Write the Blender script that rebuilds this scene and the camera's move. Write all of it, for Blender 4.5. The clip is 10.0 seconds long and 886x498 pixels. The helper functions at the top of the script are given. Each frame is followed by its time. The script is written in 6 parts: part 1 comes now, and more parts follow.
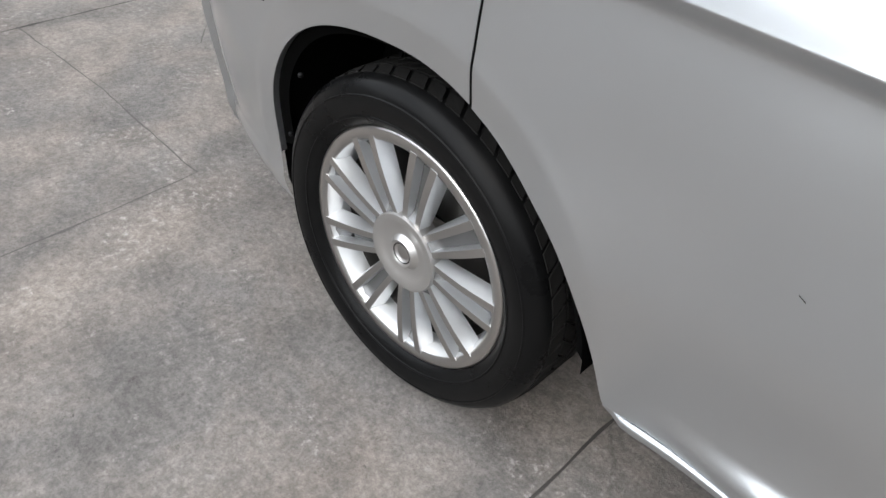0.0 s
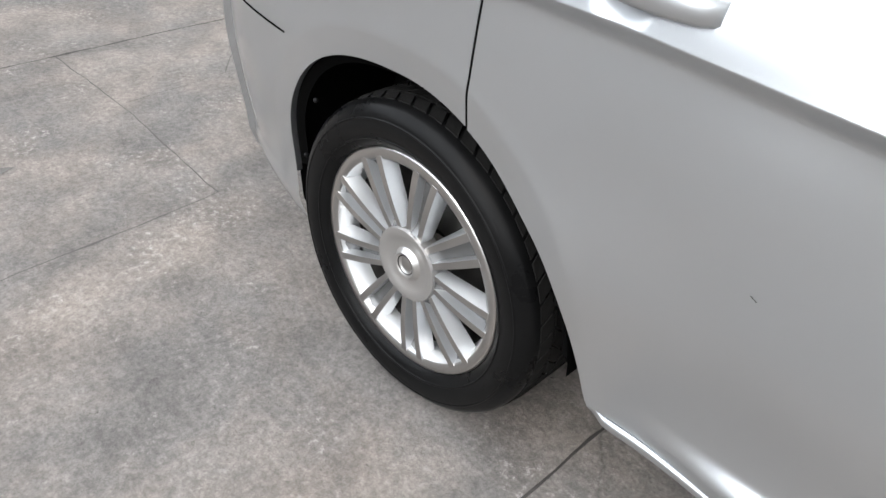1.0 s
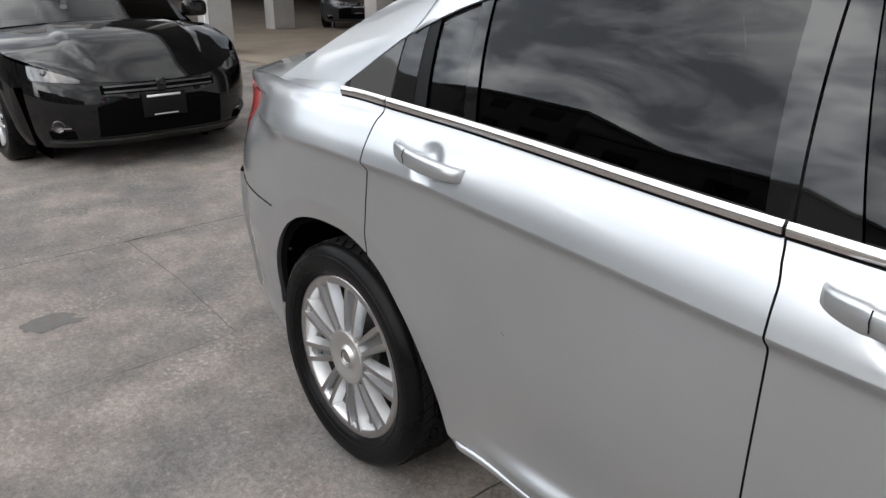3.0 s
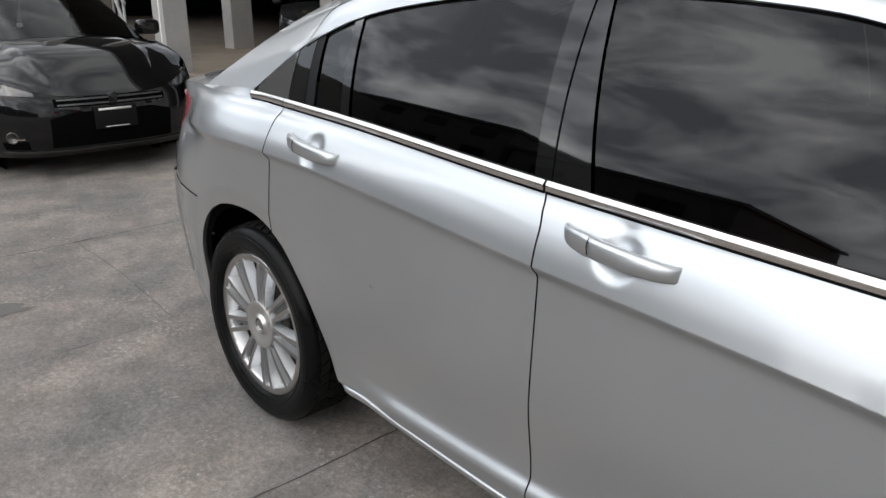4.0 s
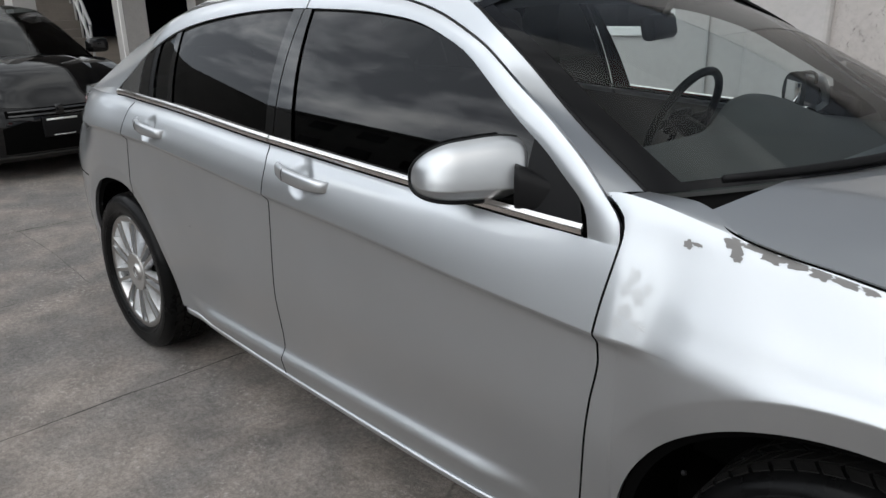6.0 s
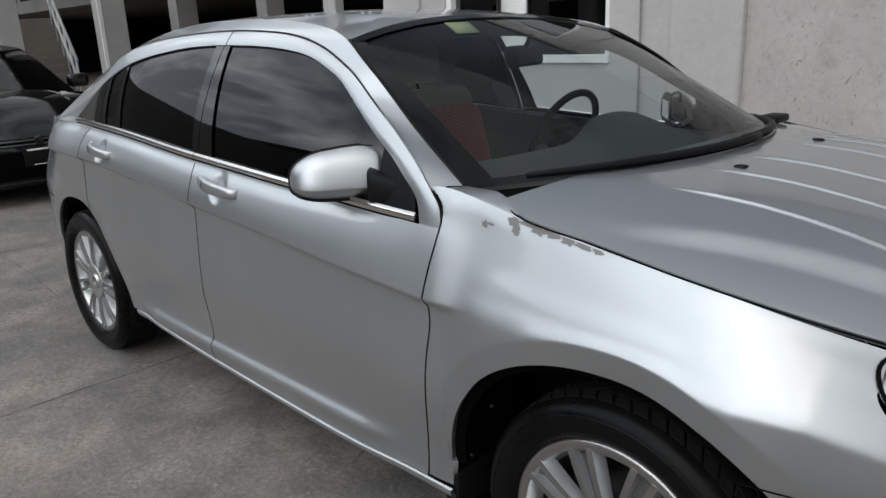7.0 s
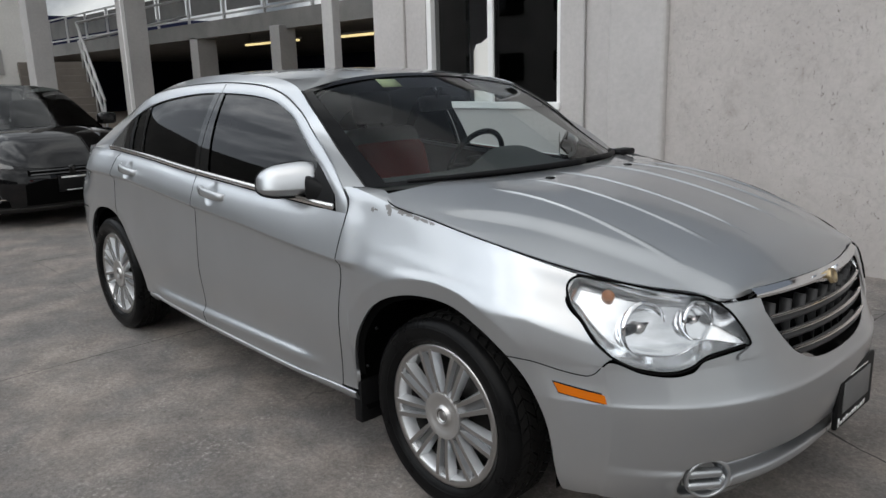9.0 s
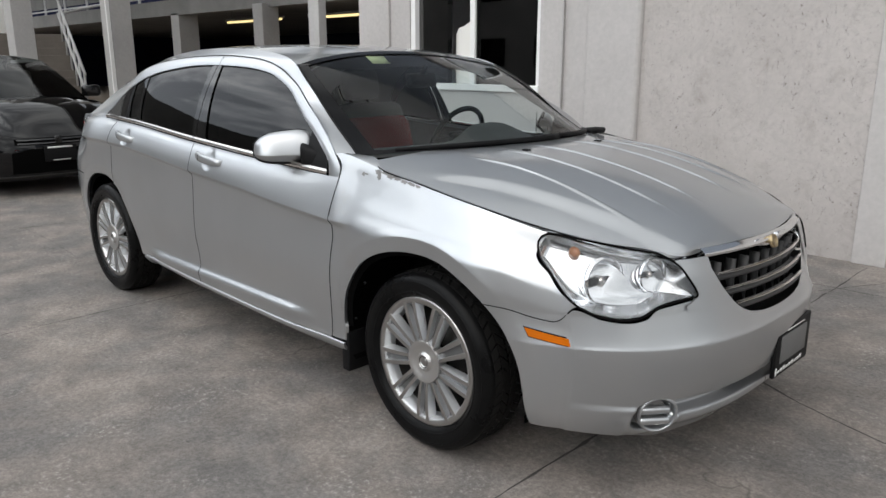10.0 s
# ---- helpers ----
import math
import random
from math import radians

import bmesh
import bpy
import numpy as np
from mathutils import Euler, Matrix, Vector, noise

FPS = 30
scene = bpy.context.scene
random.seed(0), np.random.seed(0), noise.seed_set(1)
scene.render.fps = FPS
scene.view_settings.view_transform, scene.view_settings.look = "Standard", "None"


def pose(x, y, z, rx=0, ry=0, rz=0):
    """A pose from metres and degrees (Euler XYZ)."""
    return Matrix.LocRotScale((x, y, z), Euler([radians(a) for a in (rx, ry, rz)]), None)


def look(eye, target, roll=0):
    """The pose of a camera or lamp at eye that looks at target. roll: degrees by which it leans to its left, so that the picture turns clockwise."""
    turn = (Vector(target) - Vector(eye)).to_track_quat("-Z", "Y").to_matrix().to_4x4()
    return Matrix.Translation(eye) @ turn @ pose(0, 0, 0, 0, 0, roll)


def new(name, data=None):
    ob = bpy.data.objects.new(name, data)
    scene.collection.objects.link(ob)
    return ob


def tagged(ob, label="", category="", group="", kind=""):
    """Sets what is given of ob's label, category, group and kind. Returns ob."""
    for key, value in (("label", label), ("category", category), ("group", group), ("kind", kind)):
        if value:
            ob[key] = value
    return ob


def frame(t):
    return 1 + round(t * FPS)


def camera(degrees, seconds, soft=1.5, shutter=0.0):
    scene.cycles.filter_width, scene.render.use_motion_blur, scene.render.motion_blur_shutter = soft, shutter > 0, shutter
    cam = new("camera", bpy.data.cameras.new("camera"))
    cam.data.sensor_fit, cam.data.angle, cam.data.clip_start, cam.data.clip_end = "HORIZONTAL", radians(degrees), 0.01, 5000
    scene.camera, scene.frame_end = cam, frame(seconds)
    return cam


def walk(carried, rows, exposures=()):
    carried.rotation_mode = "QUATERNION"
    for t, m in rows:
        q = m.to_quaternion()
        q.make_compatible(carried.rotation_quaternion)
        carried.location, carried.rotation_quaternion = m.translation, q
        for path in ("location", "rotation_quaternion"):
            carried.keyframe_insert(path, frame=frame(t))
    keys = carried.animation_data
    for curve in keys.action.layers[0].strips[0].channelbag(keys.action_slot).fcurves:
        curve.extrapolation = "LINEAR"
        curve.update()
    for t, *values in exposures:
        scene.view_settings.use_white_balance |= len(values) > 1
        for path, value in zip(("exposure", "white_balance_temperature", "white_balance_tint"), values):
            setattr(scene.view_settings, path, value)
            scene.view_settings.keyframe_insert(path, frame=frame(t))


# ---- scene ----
cam = camera(61.69, 10.0, soft=1.5)
# seconds, x, y, z, pitch, roll, yaw
PATH = [
    (0.0, 0.770, -1.585, 1.173, -37.94, -2.57, 44.57),
    (0.5, 0.789, -1.591, 1.180, -37.61, -2.80, 45.42),
    (1.0, 0.864, -1.638, 1.208, -35.55, -2.56, 46.16),
    (1.5, 0.996, -1.720, 1.238, -31.92, -3.22, 46.75),
    (2.0, 1.179, -1.803, 1.283, -25.90, -2.91, 47.07),
    (2.2, 1.267, -1.854, 1.314, -24.24, -3.30, 47.29),
    (3.3, 1.713, -1.848, 1.364, -19.35, 0.68, 49.55),
    (3.5, 1.810, -1.910, 1.368, -18.51, -0.06, 49.05),
    (4.0, 2.015, -1.934, 1.367, -19.18, -0.27, 46.80),
    (4.5, 2.199, -1.931, 1.381, -18.09, 1.13, 46.78),
    (5.0, 2.462, -1.910, 1.376, -18.94, -0.13, 47.55),
    (5.5, 2.699, -1.949, 1.384, -19.07, 1.66, 46.96),
    (5.7, 2.821, -1.953, 1.379, -19.28, 1.21, 45.93),
    (6.8, 3.383, -1.971, 1.372, -16.03, 2.01, 45.68),
    (7.0, 3.476, -1.992, 1.381, -16.30, 2.22, 45.01),
    (7.5, 3.695, -2.137, 1.390, -14.83, 1.73, 43.66),
    (8.0, 3.967, -2.240, 1.402, -13.61, 2.23, 44.73),
    (8.5, 4.233, -2.265, 1.409, -14.09, 1.32, 46.50),
    (9.0, 4.401, -2.374, 1.408, -12.99, 1.50, 46.33),
    (9.5, 4.519, -2.516, 1.390, -14.38, 1.28, 45.27),
    (10.0, 4.572, -2.572, 1.382, -14.14, -0.06, 44.88),
]
walk(cam, [(t, pose(x, y, z, 90 + pitch, roll, yaw)) for t, x, y, z, pitch, roll, yaw in PATH],
     exposures=[(0.0, 0.72, 6370, 8), (1.0, 0.93, 6370, 8), (2.0, 0.74, 6400, 8), (3.5, 0.19, 6480, 9), (4.5, 0.13, 6440, 8), (5.5, 0.0, 6430, 8), (7.0, -0.34, 6290, 7), (8.5, -0.34, 6330, 7), (9.3, -0.15, 6400, 8), (10.0, 0.03, 6470, 8)])


# ---- light ----
world = bpy.data.worlds.new("sky")
scene.world = world
world.use_nodes = True
wn, wl = world.node_tree.nodes, world.node_tree.links
wn.clear()
w_out = wn.new("ShaderNodeOutputWorld")
w_bg = wn.new("ShaderNodeBackground")
w_sky = wn.new("ShaderNodeTexSky")
w_sky.sky_type = "NISHITA"
w_sky.sun_disc = False
w_sky.sun_elevation = radians(50)
w_sky.sun_rotation = radians(150)
w_sky.air_density, w_sky.dust_density = 1.0, 4.0
w_cloud = wn.new("ShaderNodeTexNoise")
w_cloud.inputs["Scale"].default_value = 4.0
w_cloud.inputs["Detail"].default_value = 9.0
w_cloud.inputs["Roughness"].default_value = 0.58
w_cloud.inputs["Distortion"].default_value = 0.5
w_ramp = wn.new("ShaderNodeValToRGB")
w_ramp.color_ramp.elements[0].position, w_ramp.color_ramp.elements[0].color = 0.40, (2.0, 2.15, 2.4, 1)
w_ramp.color_ramp.elements[1].position, w_ramp.color_ramp.elements[1].color = 0.62, (12.4, 12.4, 12.3, 1)
w_mid = w_ramp.color_ramp.elements.new(0.5)
w_mid.color = (5.9, 6.1, 6.4, 1)
w_mix = wn.new("ShaderNodeMixRGB")
w_mix.inputs["Fac"].default_value = 0.85
wl.new(w_cloud.outputs["Fac"], w_ramp.inputs["Fac"])
wl.new(w_sky.outputs["Color"], w_mix.inputs["Color1"])
wl.new(w_ramp.outputs["Color"], w_mix.inputs["Color2"])
# brighter cloud on the side where the sun stands behind it
w_co = wn.new("ShaderNodeTexCoord")
w_dot = wn.new("ShaderNodeVectorMath")
w_dot.operation = "DOT_PRODUCT"
w_dot.inputs[1].default_value = Vector((-3.6, -8, 4.2)).normalized()
w_map = wn.new("ShaderNodeMapRange")
w_map.interpolation_type = "SMOOTHSTEP"
for key, value in (("From Min", 0.2), ("From Max", 0.95), ("To Min", 0.40), ("To Max", 1.72)):
    w_map.inputs[key].default_value = value
w_glow = wn.new("ShaderNodeMixRGB")
w_glow.blend_type = "MULTIPLY"
w_glow.inputs["Fac"].default_value = 1.0
wl.new(w_co.outputs["Generated"], w_dot.inputs[0])
wl.new(w_dot.outputs["Value"], w_map.inputs["Value"])
wl.new(w_mix.outputs["Color"], w_glow.inputs["Color1"])
wl.new(w_map.outputs["Result"], w_glow.inputs["Color2"])
wl.new(w_glow.outputs["Color"], w_bg.inputs["Color"])
wl.new(w_bg.outputs["Background"], w_out.inputs["Surface"])
w_bg.inputs["Strength"].default_value = 0.22

sun = new("sun", bpy.data.lights.new("sun", "SUN"))
sun.data.energy, sun.data.angle, sun.data.color = 1.2, radians(165), (1.0, 0.98, 0.95)
sun.matrix_world = look((4, -8, 12), (1, 0, 0))


# ---- materials ----
def material(name, base=(0.5, 0.5, 0.5), rough=0.5, metal=0.0, **extra):
    m = bpy.data.materials.new(name)
    m.use_nodes = True
    b = m.node_tree.nodes["Principled BSDF"]
    b.inputs["Base Color"].default_value = (*base, 1)
    b.inputs["Roughness"].default_value = rough
    b.inputs["Metallic"].default_value = metal
    for key, value in extra.items():
        b.inputs[key.replace("_", " ")].default_value = value
    return m


def noise_tex(m, scale, detail=4.0, rough=0.55, distort=0.0, stretch=None):
    n, l = m.node_tree.nodes, m.node_tree.links
    t = n.new("ShaderNodeTexNoise")
    t.inputs["Scale"].default_value = scale
    t.inputs["Detail"].default_value = detail
    t.inputs["Roughness"].default_value = rough
    t.inputs["Distortion"].default_value = distort
    co = n.new("ShaderNodeTexCoord")
    mp = n.new("ShaderNodeMapping")
    mp.inputs["Scale"].default_value = stretch or (1, 1, 1)
    l.new(co.outputs["Object"], mp.inputs["Vector"])
    l.new(mp.outputs["Vector"], t.inputs["Vector"])
    return t.outputs["Fac"]


def ramp(m, fac, stops):
    n, l = m.node_tree.nodes, m.node_tree.links
    r = n.new("ShaderNodeValToRGB")
    e = r.color_ramp.elements
    while len(e) < len(stops):
        e.new(0.5)
    for k, (p, c) in enumerate(stops):
        e[k].position = p
        e[k].color = (*c, 1) if len(c) == 3 else c
    l.new(fac, r.inputs["Fac"])
    return r.outputs["Color"]


def blend(m, a, b, fac, mode="MIX"):
    n, l = m.node_tree.nodes, m.node_tree.links
    x = n.new("ShaderNodeMixRGB")
    x.blend_type = mode
    for sock, value in ((x.inputs["Fac"], fac), (x.inputs["Color1"], a), (x.inputs["Color2"], b)):
        if isinstance(value, bpy.types.NodeSocket):
            l.new(value, sock)
        elif isinstance(value, tuple):
            sock.default_value = (*value, 1)
        else:
            sock.default_value = value
    return x.outputs["Color"]


def bump(m, height, strength=0.3, distance=0.005, after=None):
    n, l = m.node_tree.nodes, m.node_tree.links
    b = n.new("ShaderNodeBump")
    b.inputs["Strength"].default_value = strength
    b.inputs["Distance"].default_value = distance
    l.new(height, b.inputs["Height"])
    if after:
        l.new(after, b.inputs["Normal"])
    return b.outputs["Normal"]


def plug(m, **sockets):
    b = m.node_tree.nodes["Principled BSDF"]
    for key, value in sockets.items():
        m.node_tree.links.new(value, b.inputs[key.replace("_", " ")])
    return m


def grey(v):
    return (v, v, v)


def paint_silver():
    m = material("silver_paint", (0.50, 0.52, 0.54), 0.385, 0.92)
    b = m.node_tree.nodes["Principled BSDF"]
    b.inputs["Coat Weight"].default_value = 1.0
    b.inputs["Coat Roughness"].default_value = 0.03
    dust = noise_tex(m, 2.3, 3, 0.5)
    col = ramp(m, dust, [(0.2, (0.505, 0.522, 0.540)), (0.9, (0.450, 0.462, 0.472))])
    plug(m, Base_Color=col)
    return m


def paint_black():
    m = material("black_paint", (0.004, 0.004, 0.0045), 0.05, 0.0)
    dust = noise_tex(m, 5, 6, 0.65)
    plug(m, Base_Color=ramp(m, dust, [(0.45, (0.003, 0.003, 0.0035)), (0.8, (0.008, 0.0075, 0.007))]))
    return m


def glazing(name, tint, ior=1.5, film=0.02):
    m = bpy.data.materials.new(name)
    m.use_nodes = True
    n, l = m.node_tree.nodes, m.node_tree.links
    n.clear()
    out = n.new("ShaderNodeOutputMaterial")
    mix = n.new("ShaderNodeMixShader")
    tr = n.new("ShaderNodeBsdfTransparent")
    tr.inputs["Color"].default_value = (*tint, 1)
    gl = n.new("ShaderNodeBsdfGlossy")
    gl.inputs["Roughness"].default_value = film
    fr = n.new("ShaderNodeFresnel")
    fr.inputs["IOR"].default_value = ior
    l.new(fr.outputs["Fac"], mix.inputs["Fac"])
    l.new(tr.outputs["BSDF"], mix.inputs[1])
    l.new(gl.outputs["BSDF"], mix.inputs[2])
    l.new(mix.outputs["Shader"], out.inputs["Surface"])
    return m


def concrete_ground():
    m = material("worn_concrete", (0.2, 0.19, 0.18), 0.9)
    n, l = m.node_tree.nodes, m.node_tree.links
    big = noise_tex(m, 0.55, 5, 0.6, 0.5)
    hue = noise_tex(m, 1.7, 7, 0.62, 0.3)
    mid = noise_tex(m, 4.5, 10, 0.70, 0.2)
    fine = noise_tex(m, 130, 5, 0.8)
    grit = noise_tex(m, 48, 8, 0.78)
    pit = noise_tex(m, 21, 10, 0.80)
    flock = noise_tex(m, 3.1, 6, 0.66)
    # tan laitance over grey cement
    col = ramp(m, hue, [(0.40, (0.160, 0.151, 0.144)), (0.50, (0.196, 0.178, 0.164)), (0.60, (0.236, 0.209, 0.188))])
    col = blend(m, col, ramp(m, mid, [(0.36, grey(0.74)), (0.50, grey(1.0)), (0.64, grey(1.22))]), 1.0, "MULTIPLY")
    col = blend(m, col, ramp(m, big, [(0.34, (0.86, 0.86, 0.86)), (0.62, (1.12, 1.10, 1.08))]), 1.0, "MULTIPLY")
    col = blend(m, col, ramp(m, fine, [(0.40, grey(0.55)), (0.60, grey(1.40))]), 0.35, "MULTIPLY")
    col = blend(m, col, ramp(m, grit, [(0.40, grey(0.62)), (0.60, grey(1.32))]), 0.6, "MULTIPLY")
    # pale crumbs in clusters, dark pits between them
    crumbs = blend(m, ramp(m, grit, [(0.555, grey(0.0)), (0.60, grey(0.6))]), ramp(m, flock, [(0.53, grey(0.05)), (0.62, grey(1.0))]), 1.0, "MULTIPLY")
    col = blend(m, col, (0.46, 0.435, 0.405), crumbs)
    bald = blend(m, ramp(m, pit, [(0.55, grey(0.0)), (0.64, grey(0.4))]), ramp(m, mid, [(0.47, grey(0.0)), (0.60, grey(1.0))]), 1.0, "MULTIPLY")
    col = blend(m, col, (0.40, 0.375, 0.35), bald)
    holes = blend(m, ramp(m, pit, [(0.372, grey(0.9)), (0.394, grey(0.0))]), ramp(m, flock, [(0.36, grey(1.0)), (0.58, grey(0.25))]), 1.0, "MULTIPLY")
    col = blend(m, col, (0.055, 0.049, 0.045), holes)
    # hair cracks, only where the slab is worn
    co = n.new("ShaderNodeTexCoord")
    warp = n.new("ShaderNodeTexNoise")
    warp.inputs["Scale"].default_value = 3.0
    warp.inputs["Detail"].default_value = 6.0
    add = n.new("ShaderNodeMixRGB")
    add.blend_type = "ADD"
    add.inputs["Fac"].default_value = 0.35
    l.new(co.outputs["Object"], warp.inputs["Vector"])
    l.new(co.outputs["Object"], add.inputs["Color1"])
    l.new(warp.outputs["Color"], add.inputs["Color2"])
    cell = n.new("ShaderNodeTexVoronoi")
    cell.feature = "DISTANCE_TO_EDGE"
    cell.inputs["Scale"].default_value = 0.9
    l.new(add.outputs["Color"], cell.inputs["Vector"])
    line = ramp(m, cell.outputs["Distance"], [(0.0, grey(1.0)), (0.006, grey(0.0))])
    worn = noise_tex(m, 0.8, 3, 0.5, 0.3)
    line = blend(m, line, ramp(m, worn, [(0.56, grey(0.0)), (0.64, grey(0.6))]), 1.0, "MULTIPLY")
    col = blend(m, col, (0.055, 0.05, 0.046), line)
    nrm = bump(m, pit, 0.6, 0.012)
    nrm = bump(m, grit, 0.5, 0.006, nrm)
    nrm = bump(m, fine, 0.4, 0.003, nrm)
    plug(m, Base_Color=col, Normal=nrm, Roughness=ramp(m, mid, [(0.3, grey(0.72)), (0.7, grey(0.95))]))
    return m


def plaster(name, base, dark, relief, speck=0.0):
    m = material(name, base, 0.9)
    a = noise_tex(m, 1.1, 6, 0.6)
    b = noise_tex(m, 24, 6, 0.65)
    col = ramp(m, a, [(0.3, dark), (0.65, base)])
    col = blend(m, col, ramp(m, b, [(0.3, grey(0.9)), (0.7, grey(1.05))]), 0.8, "MULTIPLY")
    nrm = bump(m, b, relief, 0.006)
    if speck:
        chips = noise_tex(m, 34.0, 7, 0.70, 1.6, (1.0, 1.0, 0.72))
        mask = noise_tex(m, 2.6, 5, 0.6, 0.4)
        f = ramp(m, chips, [(0.352, grey(1.0)), (0.378, grey(0.0))])
        f = blend(m, f, ramp(m, mask, [(0.40, grey(0.10)), (0.60, grey(1.0))]), 1.0, "MULTIPLY")
        # thin damp marks and grey grime
        damp = noise_tex(m, 2.0, 8, 0.6, 1.2)
        col = blend(m, col, ramp(m, damp, [(0.478, grey(1.0)), (0.496, grey(0.93)), (0.515, grey(1.0))]), 1.0, "MULTIPLY")
        grime = noise_tex(m, 5.5, 9, 0.72, 0.5)
        col = blend(m, col, ramp(m, grime, [(0.30, (0.76, 0.74, 0.72)), (0.46, grey(1.0))]), 0.8, "MULTIPLY")
        col = blend(m, col, (0.165, 0.138, 0.118), f)
        nrm = bump(m, ramp(m, chips, [(0.32, grey(0.0)), (0.39, grey(1.0))]), speck, 0.005, nrm)
    plug(m, Base_Color=col, Normal=nrm)
    return m


M_PAINT = paint_silver()
M_BLACKPAINT = paint_black()
M_GROUND = concrete_ground()
M_WALL = plaster("rough_plaster", (0.475, 0.445, 0.424), (0.405, 0.378, 0.358), 0.4, 0.8)
M_SMOOTH = plaster("smooth_plaster", (0.485, 0.466, 0.453), (0.43, 0.411, 0.399), 0.1)
M_WHITEWALL = plaster("white_plaster", (0.82, 0.81, 0.78), (0.74, 0.73, 0.70), 0.1)
M_GREYCOL = plaster("grey_concrete", (0.44, 0.43, 0.42), (0.36, 0.352, 0.345), 0.2)
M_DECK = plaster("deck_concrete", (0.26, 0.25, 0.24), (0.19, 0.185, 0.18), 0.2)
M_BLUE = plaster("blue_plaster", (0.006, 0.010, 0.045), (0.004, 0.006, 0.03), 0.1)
M_NAVY = plaster("slate_paint", (0.17, 0.19, 0.225), (0.14, 0.157, 0.185), 0.05)
M_TAN = plaster("garage_floor", (0.30, 0.25, 0.20), (0.23, 0.19, 0.155), 0.1)
M_STAIR = plaster("stair_concrete", (0.17, 0.15, 0.13), (0.12, 0.105, 0.092), 0.2)
M_FARWALL = plaster("far_render", (0.20, 0.196, 0.19), (0.14, 0.14, 0.138), 0.1)
M_RAIL = material("painted_rail", (0.45, 0.45, 0.45), 0.5)
M_BLACK = material("black_plastic", (0.008, 0.008, 0.0085), 0.5, 0.0, Specular_IOR_Level=0.12)
# near-black for hollows: shade put into the colour
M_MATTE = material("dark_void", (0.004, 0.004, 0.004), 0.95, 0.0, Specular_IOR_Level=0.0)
# near-black for panel gaps: their shade is in the colour
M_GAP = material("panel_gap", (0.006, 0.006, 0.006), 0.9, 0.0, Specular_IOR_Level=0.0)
M_GLOSSBLACK = material("gloss_black_trim", (0.006, 0.006, 0.006), 0.04, 0.0, Specular_IOR_Level=0.5)
M_CHROME = material("bright_trim", (0.70, 0.665, 0.64), 0.18, 1.0)
M_MIRRORCHROME = material("polished_reflector", (0.88, 0.89, 0.9), 0.06, 1.0)
M_ALLOY = material("alloy_paint", (0.68, 0.69, 0.70), 0.34, 0.8, Coat_Weight=0.3)
M_MACHINED = material("machined_alloy", (0.46, 0.45, 0.44), 0.30, 1.0)
M_RUBBER = material("tyre_rubber", (0.006, 0.006, 0.0065), 0.5)
M_TREAD = material("tyre_tread", (0.013, 0.0125, 0.012), 0.85)
M_SIDEGLASS = glazing("tinted_glass", (0.03, 0.031, 0.031), 1.44)
M_FRIT = material("black_glass_band", (0.004, 0.004, 0.0045), 0.06, 0.0, Specular_IOR_Level=0.15)
M_SMOKED = material("smoked_cover", (0.055, 0.055, 0.054), 0.06, 0.0, Specular_IOR_Level=0.6)
M_REARGLASS = glazing("lighter_tinted_glass", (0.16, 0.17, 0.165), 1.6)
M_WINDSHIELD = glazing("windshield_glass", (0.64, 0.71, 0.71), 1.33)
M_CLEAR = glazing("clear_lens", (0.96, 0.97, 0.98), 1.38)
M_ROOMGLASS = glazing("office_glass", (0.30, 0.32, 0.33), 2.7)
M_OFFICE = plaster("office_paint", (0.42, 0.42, 0.42), (0.36, 0.36, 0.36), 0.05)
M_AMBER = material("amber_lens", (0.52, 0.125, 0.004), 0.2, 0.0, Specular_IOR_Level=0.25)
M_REDLENS = material("red_lens", (0.50, 0.012, 0.014), 0.12, 0.0, Coat_Weight=0.9)
M_WHITE = material("white_paint", (0.78, 0.78, 0.77), 0.45)
M_PAPER = material("paper", (0.75, 0.74, 0.70), 0.8)
M_CLOTH = material("grey_cloth", (0.16, 0.155, 0.15), 0.9)
M_REDCLOTH = material("red_cloth", (0.26, 0.014, 0.013), 0.9)
M_DASH = material("dashboard_plastic", (0.075, 0.072, 0.07), 0.6)
M_PRIMER = material("bare_primer", (0.20, 0.195, 0.19), 0.8)
M_SCUFF = material("scuffed_paint", (0.475, 0.485, 0.495), 0.45, 0.88)
M_CRACK = material("joint_dirt", (0.055, 0.050, 0.046), 0.95)
M_HAIR = material("hair_crack_dirt", (0.10, 0.093, 0.087), 0.95)
M_PATCH = plaster("dark_repair", (0.15, 0.14, 0.13), (0.10, 0.095, 0.09), 0.3)
M_LAMP = material("tube_lamp", (0.9, 0.8, 0.5), 0.5)
M_LAMP.node_tree.nodes["Principled BSDF"].inputs["Emission Color"].default_value = (1.0, 0.78, 0.36, 1)
M_LAMP.node_tree.nodes["Principled BSDF"].inputs["Emission Strength"].default_value = 1.1
for mm, sc in ((M_RUBBER, 30), (M_TREAD, 45), (M_BLACK, 80), (M_CLOTH, 200), (M_REDCLOTH, 200), (M_MACHINED, 60)):
    nz = noise_tex(mm, sc, 4, 0.6)
    plug(mm, Normal=bump(mm, nz, 0.12, 0.002))
dusty = noise_tex(M_RUBBER, 6, 6, 0.7)
plug(M_RUBBER, Base_Color=ramp(M_RUBBER, dusty, [(0.4, (0.004, 0.004, 0.0042)), (0.75, (0.008, 0.008, 0.008))]),
     Roughness=ramp(M_RUBBER, dusty, [(0.35, grey(0.24)), (0.7, grey(0.42))]))
# alloy paint darkened for the shade inside the spoke grooves
M_CHANNEL = material("channel_shade", (0.20, 0.202, 0.205), 0.45, 0.8)
